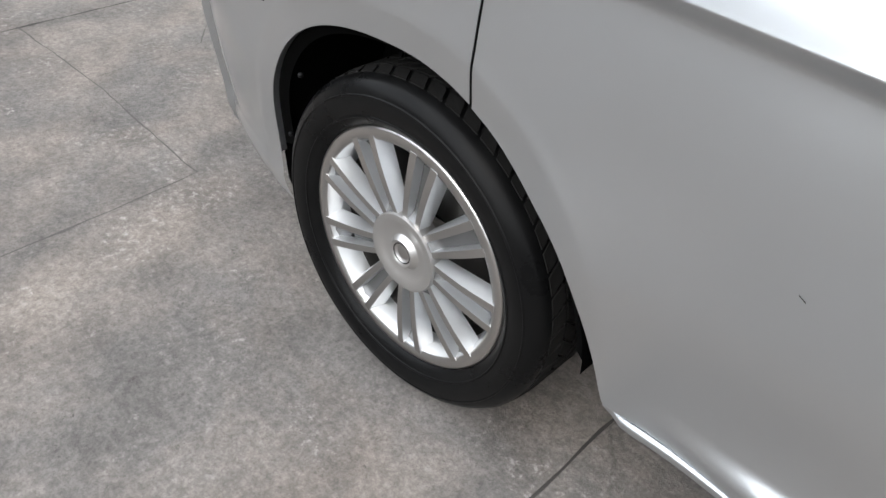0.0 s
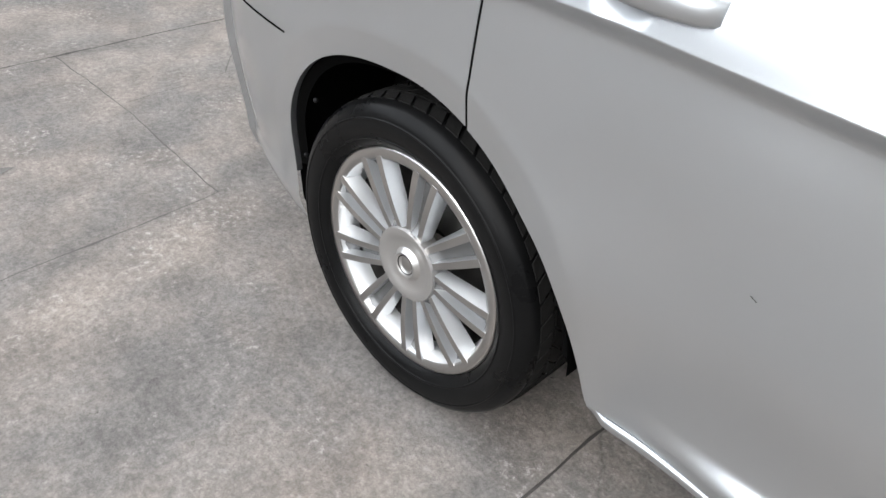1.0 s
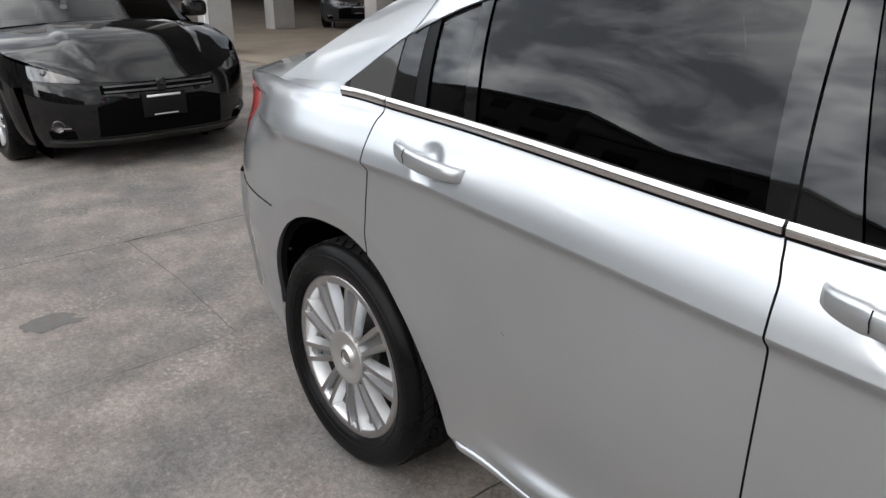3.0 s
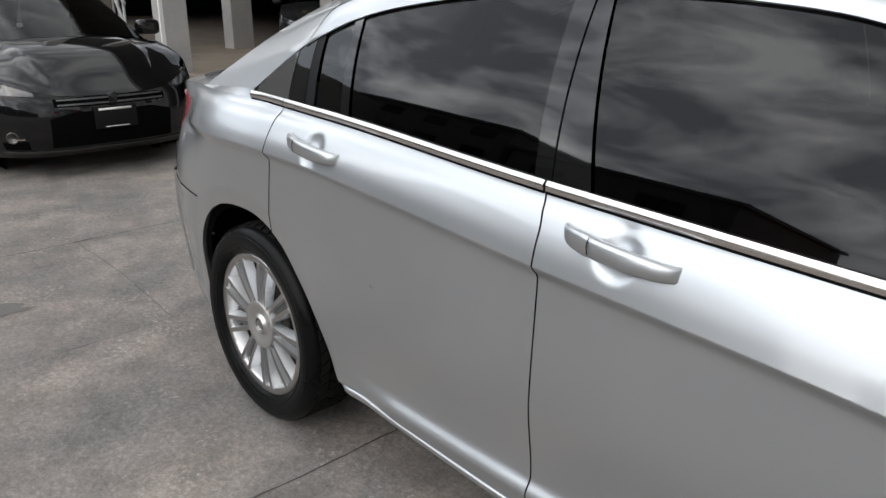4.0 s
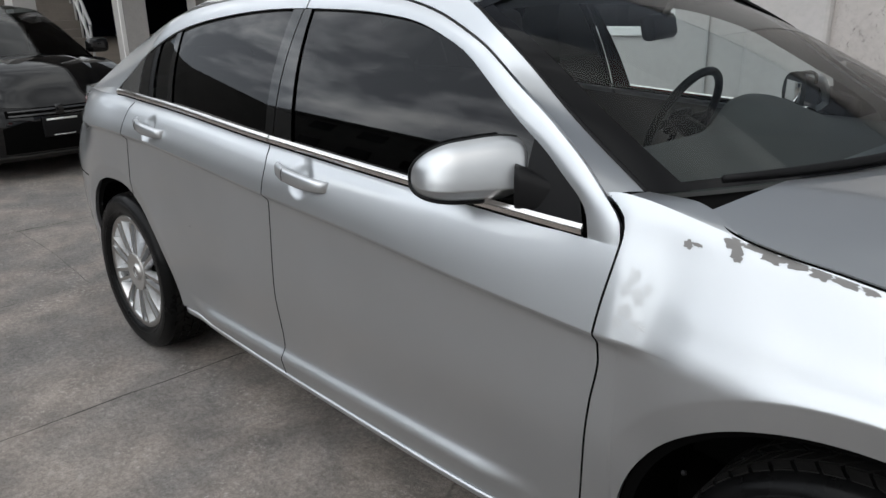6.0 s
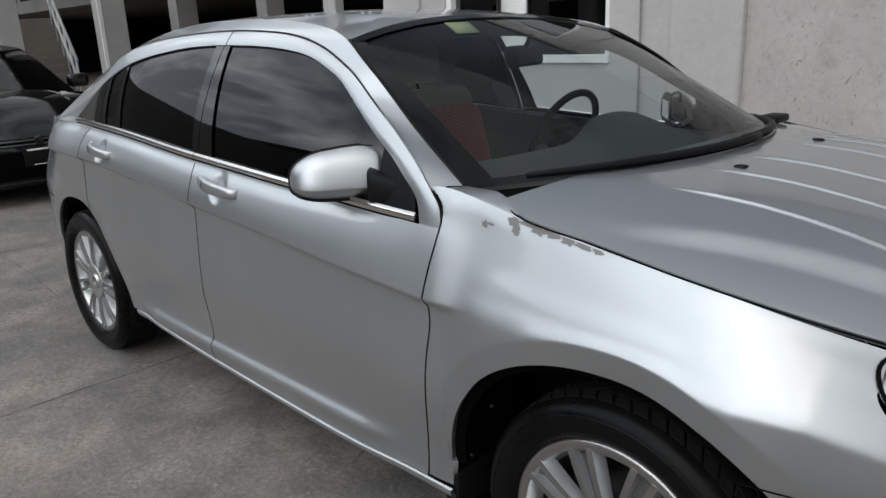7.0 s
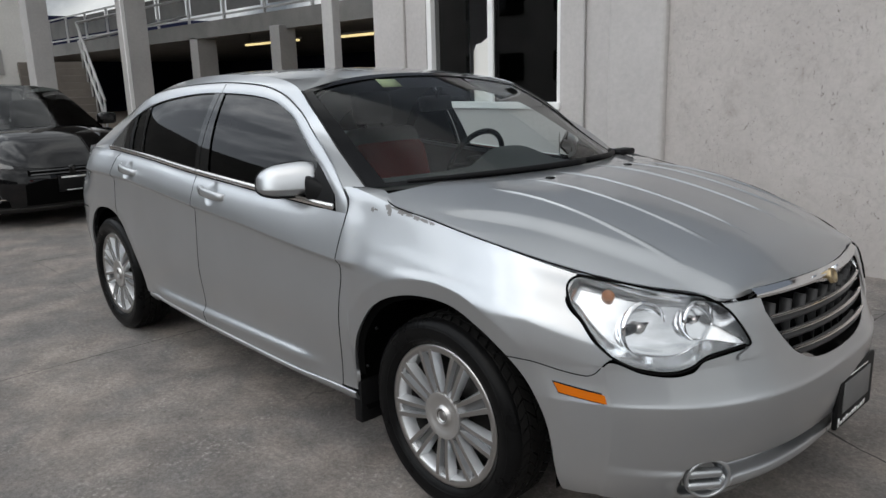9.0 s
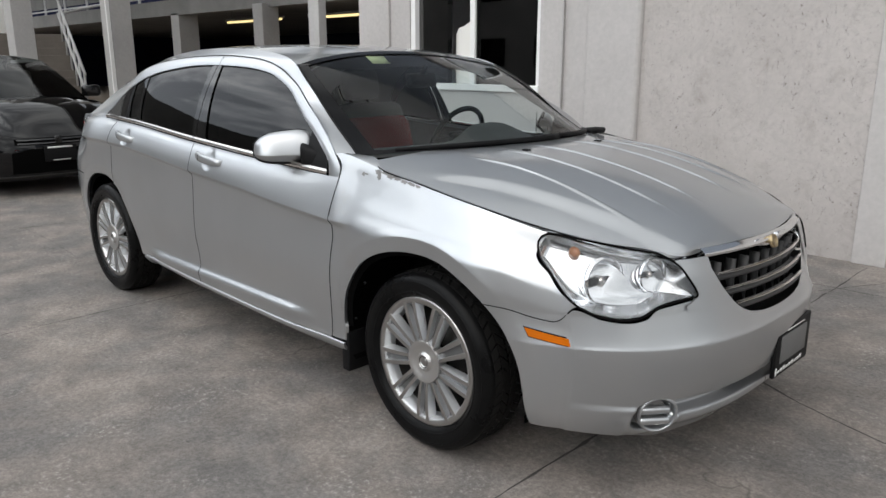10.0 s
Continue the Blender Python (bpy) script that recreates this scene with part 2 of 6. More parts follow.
# brake dust and the shade deep in the barrel, in one colour
M_DUST_SHADE = material("dusted_shaded_alloy", (0.06, 0.057, 0.054), 0.6, 0.6)
M_DARKIRON = material("dark_iron", (0.05, 0.048, 0.046), 0.5, 0.8)
M_CAP = material("cap_alloy", (0.52, 0.51, 0.50), 0.36, 0.9)
M_BADGE = material("bronze_badge", (0.42, 0.33, 0.20), 0.3, 0.9)
M_PLATE = material("plate_card", (0.13, 0.13, 0.13), 0.35)
M_STICKER = material("sticker", (0.72, 0.74, 0.42), 0.6)
for mm in (M_RUBBER, M_TREAD):
    mm.node_tree.nodes["Principled BSDF"].inputs["Specular IOR Level"].default_value = 0.09


# ---- mesh helpers ----
def curve(*pts):
    """A smooth monotone curve through (a, b) pairs."""
    a = np.array([p[0] for p in pts], float)
    b = np.array([p[1] for p in pts], float)
    h = np.diff(a)
    d = np.diff(b) / h
    m = np.empty(len(a))
    m[0], m[-1] = d[0], d[-1]
    for k in range(1, len(a) - 1):
        if d[k - 1] * d[k] <= 0:
            m[k] = 0
        else:
            w1, w2 = 2 * h[k] + h[k - 1], h[k] + 2 * h[k - 1]
            m[k] = (w1 + w2) / (w1 / d[k - 1] + w2 / d[k])

    def f(x):
        x = min(max(x, a[0]), a[-1])
        k = min(int(np.searchsorted(a, x, side="right")) - 1, len(h) - 1)
        t = (x - a[k]) / h[k]
        return float(b[k] * (1 + 2 * t) * (1 - t) ** 2 + h[k] * m[k] * t * (1 - t) ** 2
                     + b[k + 1] * t * t * (3 - 2 * t) + h[k] * m[k + 1] * t * t * (t - 1))
    return f


def step(a, b, x):
    t = min(max((x - a) / (b - a), 0.0), 1.0)
    return t * t * (3 - 2 * t)


def lerp(a, b, t):
    return a + (b - a) * t


def thing(name, label="", category="", group="", kind="", at=(0, 0, 0)):
    e = new(name)
    e.empty_display_size = 0.1
    e.matrix_basis = Matrix.Translation(at)
    return tagged(e, label, category, group, kind)


def part(name, bm, mat, parent=None, label="", smooth=True, angle=None):
    me = bpy.data.meshes.new(name)
    if angle is not None:
        for e in bm.edges:
            if len(e.link_faces) == 2 and e.calc_face_angle(0) > radians(angle):
                e.smooth = False
    for f in bm.faces:
        f.smooth = smooth
    bm.to_mesh(me)
    bm.free()
    for x in (mat if isinstance(mat, (list, tuple)) else [mat]):
        me.materials.append(x)
    ob = new(name, me)
    if parent:
        ob.parent = parent
    if label:
        ob["label"] = label
    return ob


def surface(fn, nu, nv, out, depth=0.0, us=None):
    """An open sheet through fn(u, v), faced towards out, with its edges turned in by depth."""
    bm = bmesh.new()
    us = us or [i / nu for i in range(nu + 1)]
    vs = [[bm.verts.new(fn(u, j / nv)) for j in range(nv + 1)] for u in us]
    for i in range(len(us) - 1):
        for j in range(nv):
            bm.faces.new((vs[i][j], vs[i + 1][j], vs[i + 1][j + 1], vs[i][j + 1]))
    bmesh.ops.remove_doubles(bm, verts=bm.verts[:], dist=1e-5)
    bmesh.ops.dissolve_degenerate(bm, edges=bm.edges[:], dist=1e-6)
    bm.normal_update()
    total = Vector((0, 0, 0))
    for f in bm.faces:
        total += f.normal * f.calc_area()
    if total.dot(Vector(out)) < 0:
        bmesh.ops.reverse_faces(bm, faces=bm.faces[:])
    bm.normal_update()
    if depth:
        edges = [e for e in bm.edges if e.is_boundary]
        normals = {v: v.normal.copy() for e in edges for v in e.verts}
        low = {v: bm.verts.new(v.co - n * depth) for v, n in normals.items()}
        for e in edges:
            a, b = [l.vert for l in e.link_loops[0].face.loops if l.vert in e.verts] if False else e.verts
            lp = e.link_loops[0]
            a, b = lp.vert, lp.link_loop_next.vert
            bm.faces.new((b, a, low[a], low[b]))
            e.smooth = False
        bm.normal_update()
    return bm


def box(bm, x0, x1, y0, y1, z0, z1, bevel=0.0, seg=2, m=None):
    r = bmesh.ops.create_cube(bm, size=1)
    t = Matrix.LocRotScale(((x0 + x1) / 2, (y0 + y1) / 2, (z0 + z1) / 2), None, (abs(x1 - x0), abs(y1 - y0), abs(z1 - z0)))
    bmesh.ops.transform(bm, matrix=t, verts=r["verts"])
    vs = r["verts"]
    if bevel:
        es = list({e for v in vs for e in v.link_edges})
        b = bmesh.ops.bevel(bm, geom=es, offset=bevel, segments=seg, profile=0.5, affect="EDGES")
        vs = list({v for f in b["faces"] for v in f.verts} | {v for v in vs if v.is_valid})
    if m:
        bmesh.ops.transform(bm, matrix=m, verts=[v for v in vs if v.is_valid])
    return vs


def boxed(*a, **k):
    bm = bmesh.new()
    box(bm, *a, **k)
    return bm


def tube(bm, pts, r, n=8, cap=True):
    """A round bar along points; r may be a list."""
    pts = [Vector(p) for p in pts]
    rs = r if isinstance(r, (list, tuple)) else [r] * len(pts)
    rings = []
    for k, p in enumerate(pts):
        d = (pts[min(k + 1, len(pts) - 1)] - pts[max(k - 1, 0)]).normalized()
        a = d.orthogonal().normalized() if k == 0 else (rings_a - d * rings_a.dot(d)).normalized()
        rings_a = a
        b = d.cross(a)
        rings.append([bm.verts.new(p + (a * math.cos(t) + b * math.sin(t)) * rs[k]) for t in [2 * math.pi * i / n for i in range(n)]])
    for k in range(len(rings) - 1):
        for i in range(n):
            bm.faces.new((rings[k][i], rings[k][(i + 1) % n], rings[k + 1][(i + 1) % n], rings[k + 1][i]))
    if cap:
        bm.faces.new(rings[0][::-1])
        bm.faces.new(rings[-1])


def lathe(bm, profile, n=64, axis="y", closed=False):
    """Turns (radius, along) pairs about an axis through the origin."""
    rings = []
    for r, h in profile:
        ring = []
        for i in range(n):
            t = 2 * math.pi * i / n
            c, s = r * math.cos(t), r * math.sin(t)
            ring.append(bm.verts.new((c, h, s) if axis == "y" else ((h, c, s) if axis == "x" else (c, s, h))))
        rings.append(ring)
    for k in range(len(rings) - 1 + (1 if closed else 0)):
        p, q = rings[k], rings[(k + 1) % len(rings)]
        for i in range(n):
            bm.faces.new((p[i], p[(i + 1) % n], q[(i + 1) % n], q[i]))
    return rings


def prism(bm, outline, place, depth, flip=False):
    """A plate with an outline of (a, b) pairs; place(a, b, d) gives the point at depth d."""
    top = [bm.verts.new(place(a, b, 0)) for a, b in outline]
    low = [bm.verts.new(place(a, b, depth)) for a, b in outline]
    bm.faces.new(top)
    bm.faces.new(low[::-1])
    for i in range(len(top)):
        j = (i + 1) % len(top)
        bm.faces.new((top[i], low[i], low[j], top[j]))
    bmesh.ops.recalc_face_normals(bm, faces=bm.faces[:])


# ---- silver sedan: x forward from the rear axle, y across, z up ----
AX0, AX1, HUB, ARCH = 0.0, 2.766, 0.335, 0.392
ZC = curve((-1.1, 0.985), (-0.6, 0.980), (0.19, 0.944), (0.68, 0.914), (1.157, 0.876), (1.6, 0.847), (1.97, 0.816), (2.30, 0.795), (3.4, 0.755))
ZB = curve((-1.1, 1.00), (-0.8, 1.035), (-0.45, 1.055), (0.0, 1.060), (0.4, 1.052), (1.153, 1.008), (1.8, 0.974), (2.25, 0.956), (2.4, 0.953))
WB = curve((-1.1, 0.93), (-1.016, 0.91), (-0.8, 0.84), (-0.62, 0.822), (-0.45, 0.812), (-0.2, 0.8035), (0.0, 0.803), (0.2, 0.820), (0.6, 0.842), (1.153, 0.855), (2.4, 0.856))
# upper edge of the body side: the belt, then up the door corner to the fender's top
ZTOP = curve((1.8, 0.974), (2.05, 0.9645), (2.12, 0.975), (2.20, 1.005), (2.26, 1.033), (2.30, 1.043), (2.34, 1.037), (2.42, 1.020), (2.5, 1.002), (2.7, 0.968), (3.0, 0.918), (3.2, 0.862), (3.4, 0.80))
WTOP = curve((1.8, 0.856), (2.05, 0.855), (2.12, 0.850), (2.20, 0.838), (2.26, 0.829), (2.30, 0.825), (2.34, 0.822), (2.42, 0.819), (2.5, 0.8175), (2.7, 0.8165), (3.0, 0.806), (3.3, 0.79))
# lower edge of the doors
DB = curve((0.44, 0.316), (0.60, 0.327), (0.75, 0.322), (1.07, 0.310), (1.55, 0.298), (1.87, 0.293), (2.30, 0.298))
PF = curve((-1.1, 0.945), (-0.5, 0.965), (0.2, 0.985), (1.2, 1.0), (2.3, 1.0), (2.9, 0.995), (3.6, 0.985))
XF = curve((0.15, 3.54), (0.25, 3.62), (0.40, 3.675), (0.50, 3.685), (0.528, 3.684), (0.540, 3.677), (0.60, 3.655), (0.66, 3.636), (0.79, 3.590), (0.9, 3.48))
XR = curve((0.15, -1.10), (0.30, -1.16), (0.55, -1.20), (0.75, -1.19), (0.82, -1.18), (1.06, -1.14))
NOSE_X, NOSE_P, NOSE_Q = 2.9, 2.3, 2.7
TAIL_X, TAIL_P, TAIL_Q = -0.05, 2.5, 2.6
BOWLS = ((0.403, 0.974), (1.345, 0.936))
DENTS = ((0.62, 0.80, 0.10, 0.004), (0.40, 0.70, 0.07, -0.003), (0.9, 0.62, 0.16, 0.0025), (0.30, 0.60, 0.06, 0.002), (0.75, 0.52, 0.12, -0.002))


def ZT(x):
    return ZB(x) if x < 1.8 else ZTOP(x)


def WT(x):
    return WB(x) if x < 1.8 else WTOP(x)


# wheel openings: half length behind and before the axle, height, roundness
OPENINGS = {0.0: ((0.406, 2.5), (0.394, 2.0), 0.395), 2.766: ((0.431, 2.25), (0.431, 2.1), 0.406)}


def opening(x, cx):
    back, fore, b = OPENINGS[cx]
    a, n = back if x < cx else fore
    return a, b, n


def reach(x, z, cx):
    """Distance from the axle, counted so that the opening's edge lies at ARCH."""
    a, b, n = opening(x, cx)
    dz = max(z - HUB, 0.0)
    return ARCH * ((abs(x - cx) / a) ** n + (dz / b) ** n) ** (1 / n)


def arch_x(z, cx, sd):
    """x of the opening's edge at a height, behind (-1) or before (1) the axle."""
    a, b, n = opening(cx + 0.01 * sd, cx)
    return cx + sd * a * max(1 - (max(z - HUB, 0.0) / b) ** n, 0.0) ** (1 / n)


def profile(x):
    zc, zb, wb, pf = ZC(x), ZT(x), WT(x), PF(x)
    line = step(-0.80, -0.40, x) * (1 - step(2.31, 2.47, x))
    ledge = step(0.50, 0.75, x) * (1 - step(1.95, 2.2, x))
    zm = min(zc, zb - 0.12)
    up = zb - zm
    crest = lerp(0.885, 0.9095, line) * pf
    low = curve((0.15, 0.80 * pf), (0.19, 0.835 * pf), (0.272, 0.874 * pf), (0.298, (0.878 + 0.010 * ledge) * pf), (0.312, (0.876 + 0.014 * ledge) * pf),
                (0.342, (0.877 + 0.0205 * ledge) * pf), (0.353, (0.8775 + 0.0220 * ledge) * pf), (0.390, (0.8805 + 0.002 * ledge) * pf), (0.398, (0.8812 + 0.001 * ledge) * pf), (0.58, 0.8975 * pf),
                (zm - 0.085, lerp(0.898, 0.890, line) * pf), (zm - 0.034, lerp(0.893, 0.8880, line) * pf), (zm - 0.028, lerp(0.892, 0.8882, line) * pf), (zm - 0.002, crest - 0.001), (zm, crest))
    k = step(1.3, 2.25, x)
    high = curve((zm, crest), (zm + 0.25 * up, lerp(crest, wb, lerp(0.14, 0.21, k))), (zm + 0.50 * up, lerp(crest, wb, lerp(0.35, 0.44, k))), (zm + 0.75 * up, lerp(crest, wb, lerp(0.63, 0.71, k))), (zb - 0.012, lerp(crest, wb, 0.92)), (zb, wb))
    if line > 0.999:
        return lambda z: low(z) if z < zm else high(z)
    if x > 1.0:
        # the fender rolls over without a crease
        top = 0.9065 * pf
        roll = curve((0.15, 0.80 * pf), (0.19, 0.835 * pf), (0.272, 0.874 * pf), (0.298, 0.878 * pf), (0.408, 0.883 * pf), (0.58, 0.896 * pf), (zm - 0.07, 0.9085 * pf), (zm - 0.02, top),
                     (zm + 0.25 * up, lerp(top, wb, 0.29)), (zm + 0.5 * up, lerp(top, wb, 0.54)), (zm + 0.75 * up, lerp(top, wb, 0.77)), (zb - 0.012, lerp(top, wb, 0.94)), (zb, wb))
        return lambda z: lerp(roll(z), low(z) if z < zm else high(z), line)
    soft = curve((0.15, 0.80 * pf), (0.19, 0.835 * pf), (0.272, 0.874 * pf), (0.298, 0.878 * pf), (0.312, 0.872 * pf), (0.366, 0.878 * pf), (0.408, 0.883 * pf), (0.58, 0.896 * pf),
                 (zm - 0.11, 0.899 * pf), (zm - 0.05, 0.8965 * pf), (zm + 0.06 * up, 0.886 * pf), (zm + 0.45 * up, lerp(0.885 * pf, wb + 0.004, 0.45)), (zb - 0.012, wb + 0.0055), (zb, wb))
    return lambda z: lerp(soft(z), low(z) if z < zm else high(z), line)


_seen = {}


def shelf(z):
    """How far the bumper's shoulder falls back above its crease."""
    return min(max((z - 0.53) / 0.10, 0.0), 1.0) if z < 0.7 else 1.0


RIDGE = 0.443
REAR_A, FRONT_A = 0.406, 0.431


def side_w(x, z):
    """The half width of the body side at x, z."""
    key = round(x, 4)
    if key not in _seen:
        _seen[key] = profile(x)
    w = _seen[key](z)
    for cx in (AX0, AX1):
        r = reach(x, z, cx)
        if r < RIDGE + 0.03:
            bulge = 0.0012 * step(RIDGE + 0.03, RIDGE, r)
            if r < RIDGE and z > HUB:
                xr = round(cx + (x - cx) * RIDGE / r, 3)
                zr = HUB + (z - HUB) * RIDGE / r
                if xr not in _seen:
                    _seen[xr] = profile(xr)
                w = lerp(w, _seen[xr](zr), step(0.0, 0.10, z - HUB))
            w += bulge - 0.006 * min(max((RIDGE - r) / (RIDGE - ARCH), 0.0), 1.0)
    if x > NOSE_X:
        w *= 1 - 0.022 * step(3.0, 3.3, x) * shelf(z)
        t = min((x - NOSE_X) / (XF(z) - NOSE_X), 1.0)
        w *= max(1 - t ** NOSE_P, 0.0) ** (1 / NOSE_Q)
    if x < TAIL_X:
        t = min((TAIL_X - x) / (TAIL_X - XR(z)), 1.0)
        w *= max(1 - t ** TAIL_P, 0.0) ** (1 / TAIL_Q) * (1 - 0.065 * step(0.72, 0.98, z) * step(-0.15, -0.60, x))
    return w


def door_w(x, z):
    w = side_w(x, z)
    for bx, bz in BOWLS:
        r = math.hypot(x - bx, (z - bz) * 1.0)
        if r < 0.056:
            w -= 0.011 * (1 - step(0.018, 0.055, r))
    for dx, dz, s, d in DENTS:
        q = ((x - dx) ** 2 + (z - dz) ** 2) / (s * s)
        if q < 6:
            w += d * math.exp(-q)
    return w


def arch_z(x, cx):
    a, b, n = opening(x, cx)
    d = 1 - (abs(x - cx) / a) ** n
    return HUB + b * d ** (1 / n) if d > 0 else None


def glass_w(x, z):
    """The half width of the leaning cabin side above the belt."""
    t = max((z - ZB(x)) / 0.37, 0.0)
    return WB(x) - 0.006 - 0.080 * t - 0.100 * t * t - 0.045 * step(0.5, -0.3, x) * t if x < 0.5 else WB(x) - 0.006 - 0.080 * t - 0.100 * t * t


def spline(points):
    """A natural cubic curve through points of any size, u from 0 to 1."""
    p = np.array(points, float)
    seg = np.linalg.norm(np.diff(p, axis=0), axis=1)
    t = np.concatenate([[0.0], np.cumsum(seg)]) / seg.sum()
    h = np.diff(t)
    n = len(p)
    a = np.eye(n)
    r = np.zeros_like(p)
    for k in range(1, n - 1):
        a[k, k - 1], a[k, k], a[k, k + 1] = h[k - 1], 2 * (h[k - 1] + h[k]), h[k]
        r[k] = 6 * ((p[k + 1] - p[k]) / h[k] - (p[k] - p[k - 1]) / h[k - 1])
    m = np.linalg.solve(a, r)

    def f(u):
        u = min(max(u, 0.0), 1.0)
        k = min(max(int(np.searchsorted(t, u, side="right")) - 1, 0), n - 2)
        d, e = t[k + 1] - u, u - t[k]
        v = (m[k] * d ** 3 + m[k + 1] * e ** 3) / (6 * h[k]) + (p[k] / h[k] - m[k] * h[k] / 6) * d + (p[k + 1] / h[k] - m[k + 1] * h[k] / 6) * e
        return [float(q) for q in v]
    return f


def over_arch(x, cx):
    a, b, n = opening(x, cx)
    k = RIDGE / ARCH
    d = 1 - (abs(x - cx) / (a * k)) ** n
    return HUB + b * k * d ** (1 / n) if d > 0 else None


def row_z(x, lo, hi, v, ridge=None):
    """Heights of mesh rows, with one row on the character line and some round the lower ledge."""
    zc = min(ZC(x), ZT(x) - 0.12)
    z1 = max(0.42, lo + 0.002)
    if ridge:
        z1 = ridge
        zc = max(zc, z1 + 0.03)
    if zc < z1 + 0.02:
        return lerp(lo, hi, v)
    if v < 0.24:
        return lerp(lo, z1, v / 0.24)
    if v < 0.70:
        q = (v - 0.24) / 0.46
        return lerp(z1, zc, 1 - (1 - q) ** 1.7)
    q = (v - 0.70) / 0.30
    return lerp(zc, hi, q ** 1.25)


def u_at(fn, x):
    lo, hi = 0.0, 1.0
    for _ in range(40):
        mid = (lo + hi) / 2
        if fn(mid)[0] > x:
            lo = mid
        else:
            hi = mid
    return lo


DLO = spline([(2.236, 0.951), (2.221, 1.000), (2.168, 1.047), (2.105, 1.092), (2.035, 1.132), (1.955, 1.180), (1.888, 1.221), (1.804, 1.268), (1.725, 1.298), (1.620, 1.329), (1.508, 1.347), (1.36, 1.360), (1.2, 1.366), (0.95, 1.366),
              (0.663, 1.343), (0.366, 1.285), (0.18, 1.207), (-0.03, 1.083)])
FRAME = spline([(2.303, 0.949), (2.297, 0.990), (2.264, 1.026), (2.204, 1.076), (2.142, 1.119), (2.077, 1.159), (2.000, 1.201), (1.928, 1.241), (1.858, 1.278), (1.780, 1.310), (1.694, 1.341), (1.579, 1.371), (1.466, 1.390), (1.324, 1.402), (1.2, 1.408),
                (0.93, 1.407), (0.62, 1.388), (0.32, 1.333), (0.13, 1.250), (-0.07, 1.068)])
RAIL_OFF = curve((0.0, 0.0), (1.30, 0.0), (1.60, 0.035), (1.765, 0.052), (2.10, 0.042), (2.32, 0.038))
ROOF_EDGE = spline([(2.300, 0.764, 1.030), (2.215, 0.748, 1.080), (2.104, 0.733, 1.153), (1.957, 0.711, 1.261), (1.840, 0.684, 1.331), (1.765, 0.660, 1.370), (1.60, 0.622, 1.412), (1.35, 0.600, 1.438), (0.92, 0.588, 1.449), (0.52, 0.592, 1.420), (0.18, 0.606, 1.350),
                    (-0.10, 0.640, 1.250), (-0.455, 0.738, 1.058)])

def hood_pt(s, r):
    xe, we, ze = HOOD_EDGE(s)
    xc = lerp(2.52, 3.600, s)
    zc = HOOD_C(xc)
    x = lerp(xc, xe, r ** 1.7)
    y = we * r
    z = ze + (zc - ze) * (1 - r ** 2.4)
    fade = step(2.62, 2.78, x) * (1 - step(3.25, 3.46, x))
    for c in (0.13, 0.31, 0.49):
        z += 0.0060 * fade * max(0.0, 1 - abs(y - c) / 0.0075)
    c = lerp(0.70, 0.45, (x - 2.7) / 0.78)
    z += 0.012 * step(2.6, 2.9, x) * (1 - step(c - 0.01, c + 0.07, y)) * (1 - step(0.97, 1.0, r))
    return x, y, z


HOOD_C = curve((2.5, 1.062), (2.73, 1.044), (3.0, 1.008), (3.3, 0.938), (3.5, 0.862), (3.60, 0.801))


def nose_pt(t, z, proud=0.0):
    """A point of the front fascia: t 0 at the wheel arch, 1 at the middle."""
    a = t * math.pi / 2
    f = XF(z) + proud
    w = profile_cache(NOSE_X)(z) if z < 0.9 else 0.8
    w *= 1 - 0.022 * step(0.25, 0.45, t) * shelf(z)
    return NOSE_X + (f - NOSE_X) * math.sin(a) ** (2 / NOSE_P), (w + proud) * math.cos(a) ** (2 / NOSE_Q)


def nose_x_of(w, z):
    """x of the nose at half width w and height z."""
    f = profile_cache(NOSE_X)(min(z, 0.86))
    return NOSE_X + (XF(z) - NOSE_X) * max(1 - (w / f) ** NOSE_Q, 0.0) ** (1 / NOSE_P)


def hood_edge_points():
    pts = [(2.425, 0.778, 1.022)]
    for x in (2.50, 2.65, 2.80, 2.95):
        pts.append((x, side_w(x, ZT(x)) - 0.004, ZT(x) + 0.003))
    for x in (3.28, 3.38, 3.46):
        pts.append((x, side_w(x, LAMP_TOP(x)) - 0.003, LAMP_TOP(x) + 0.004))
    pts.append((3.512, 0.490, 0.800))
    pts.append((3.535, 0.385, 0.795))
    return pts


def tail_pt(t, z):
    """A point of the rear bumper: t 0 on the side, 1 at the middle."""
    a = t * math.pi / 2
    return TAIL_X + (XR(z) - TAIL_X) * math.sin(a) ** (2 / TAIL_P), profile_cache(TAIL_X)(z) * math.cos(a) ** (2 / TAIL_Q)


def profile_cache(x):
    key = round(x, 4)
    if key not in _seen:
        _seen[key] = profile(x)
    return _seen[key]


def t_of_w(w):
    """t on the nose at which the half width is w."""
    return math.acos(min(max(w / 0.892, 0.0), 1.0) ** (NOSE_Q / 2)) * 2 / math.pi


# edges of the head lamp by x, and the upper edge of the front fascia
LAMP_LOW = curve((3.183, 0.842), (3.206, 0.800), (3.26, 0.750), (3.304, 0.702), (3.348, 0.660), (3.405, 0.631), (3.462, 0.621), (3.497, 0.630), (3.518, 0.656), (3.545, 0.668), (3.578, 0.676))
LAMP_TOP = curve((3.183, 0.849), (3.196, 0.861), (3.28, 0.848), (3.38, 0.827), (3.47, 0.806), (3.518, 0.793), (3.552, 0.742), (3.578, 0.690))
FASCIA_X = curve((3.12, 0.630), (3.20, 0.617), (3.288, 0.606), (3.305, 0.612), (3.345, 0.654), (3.405, 0.625), (3.462, 0.615), (3.497, 0.624), (3.518, 0.650), (3.545, 0.660), (3.575, 0.668))
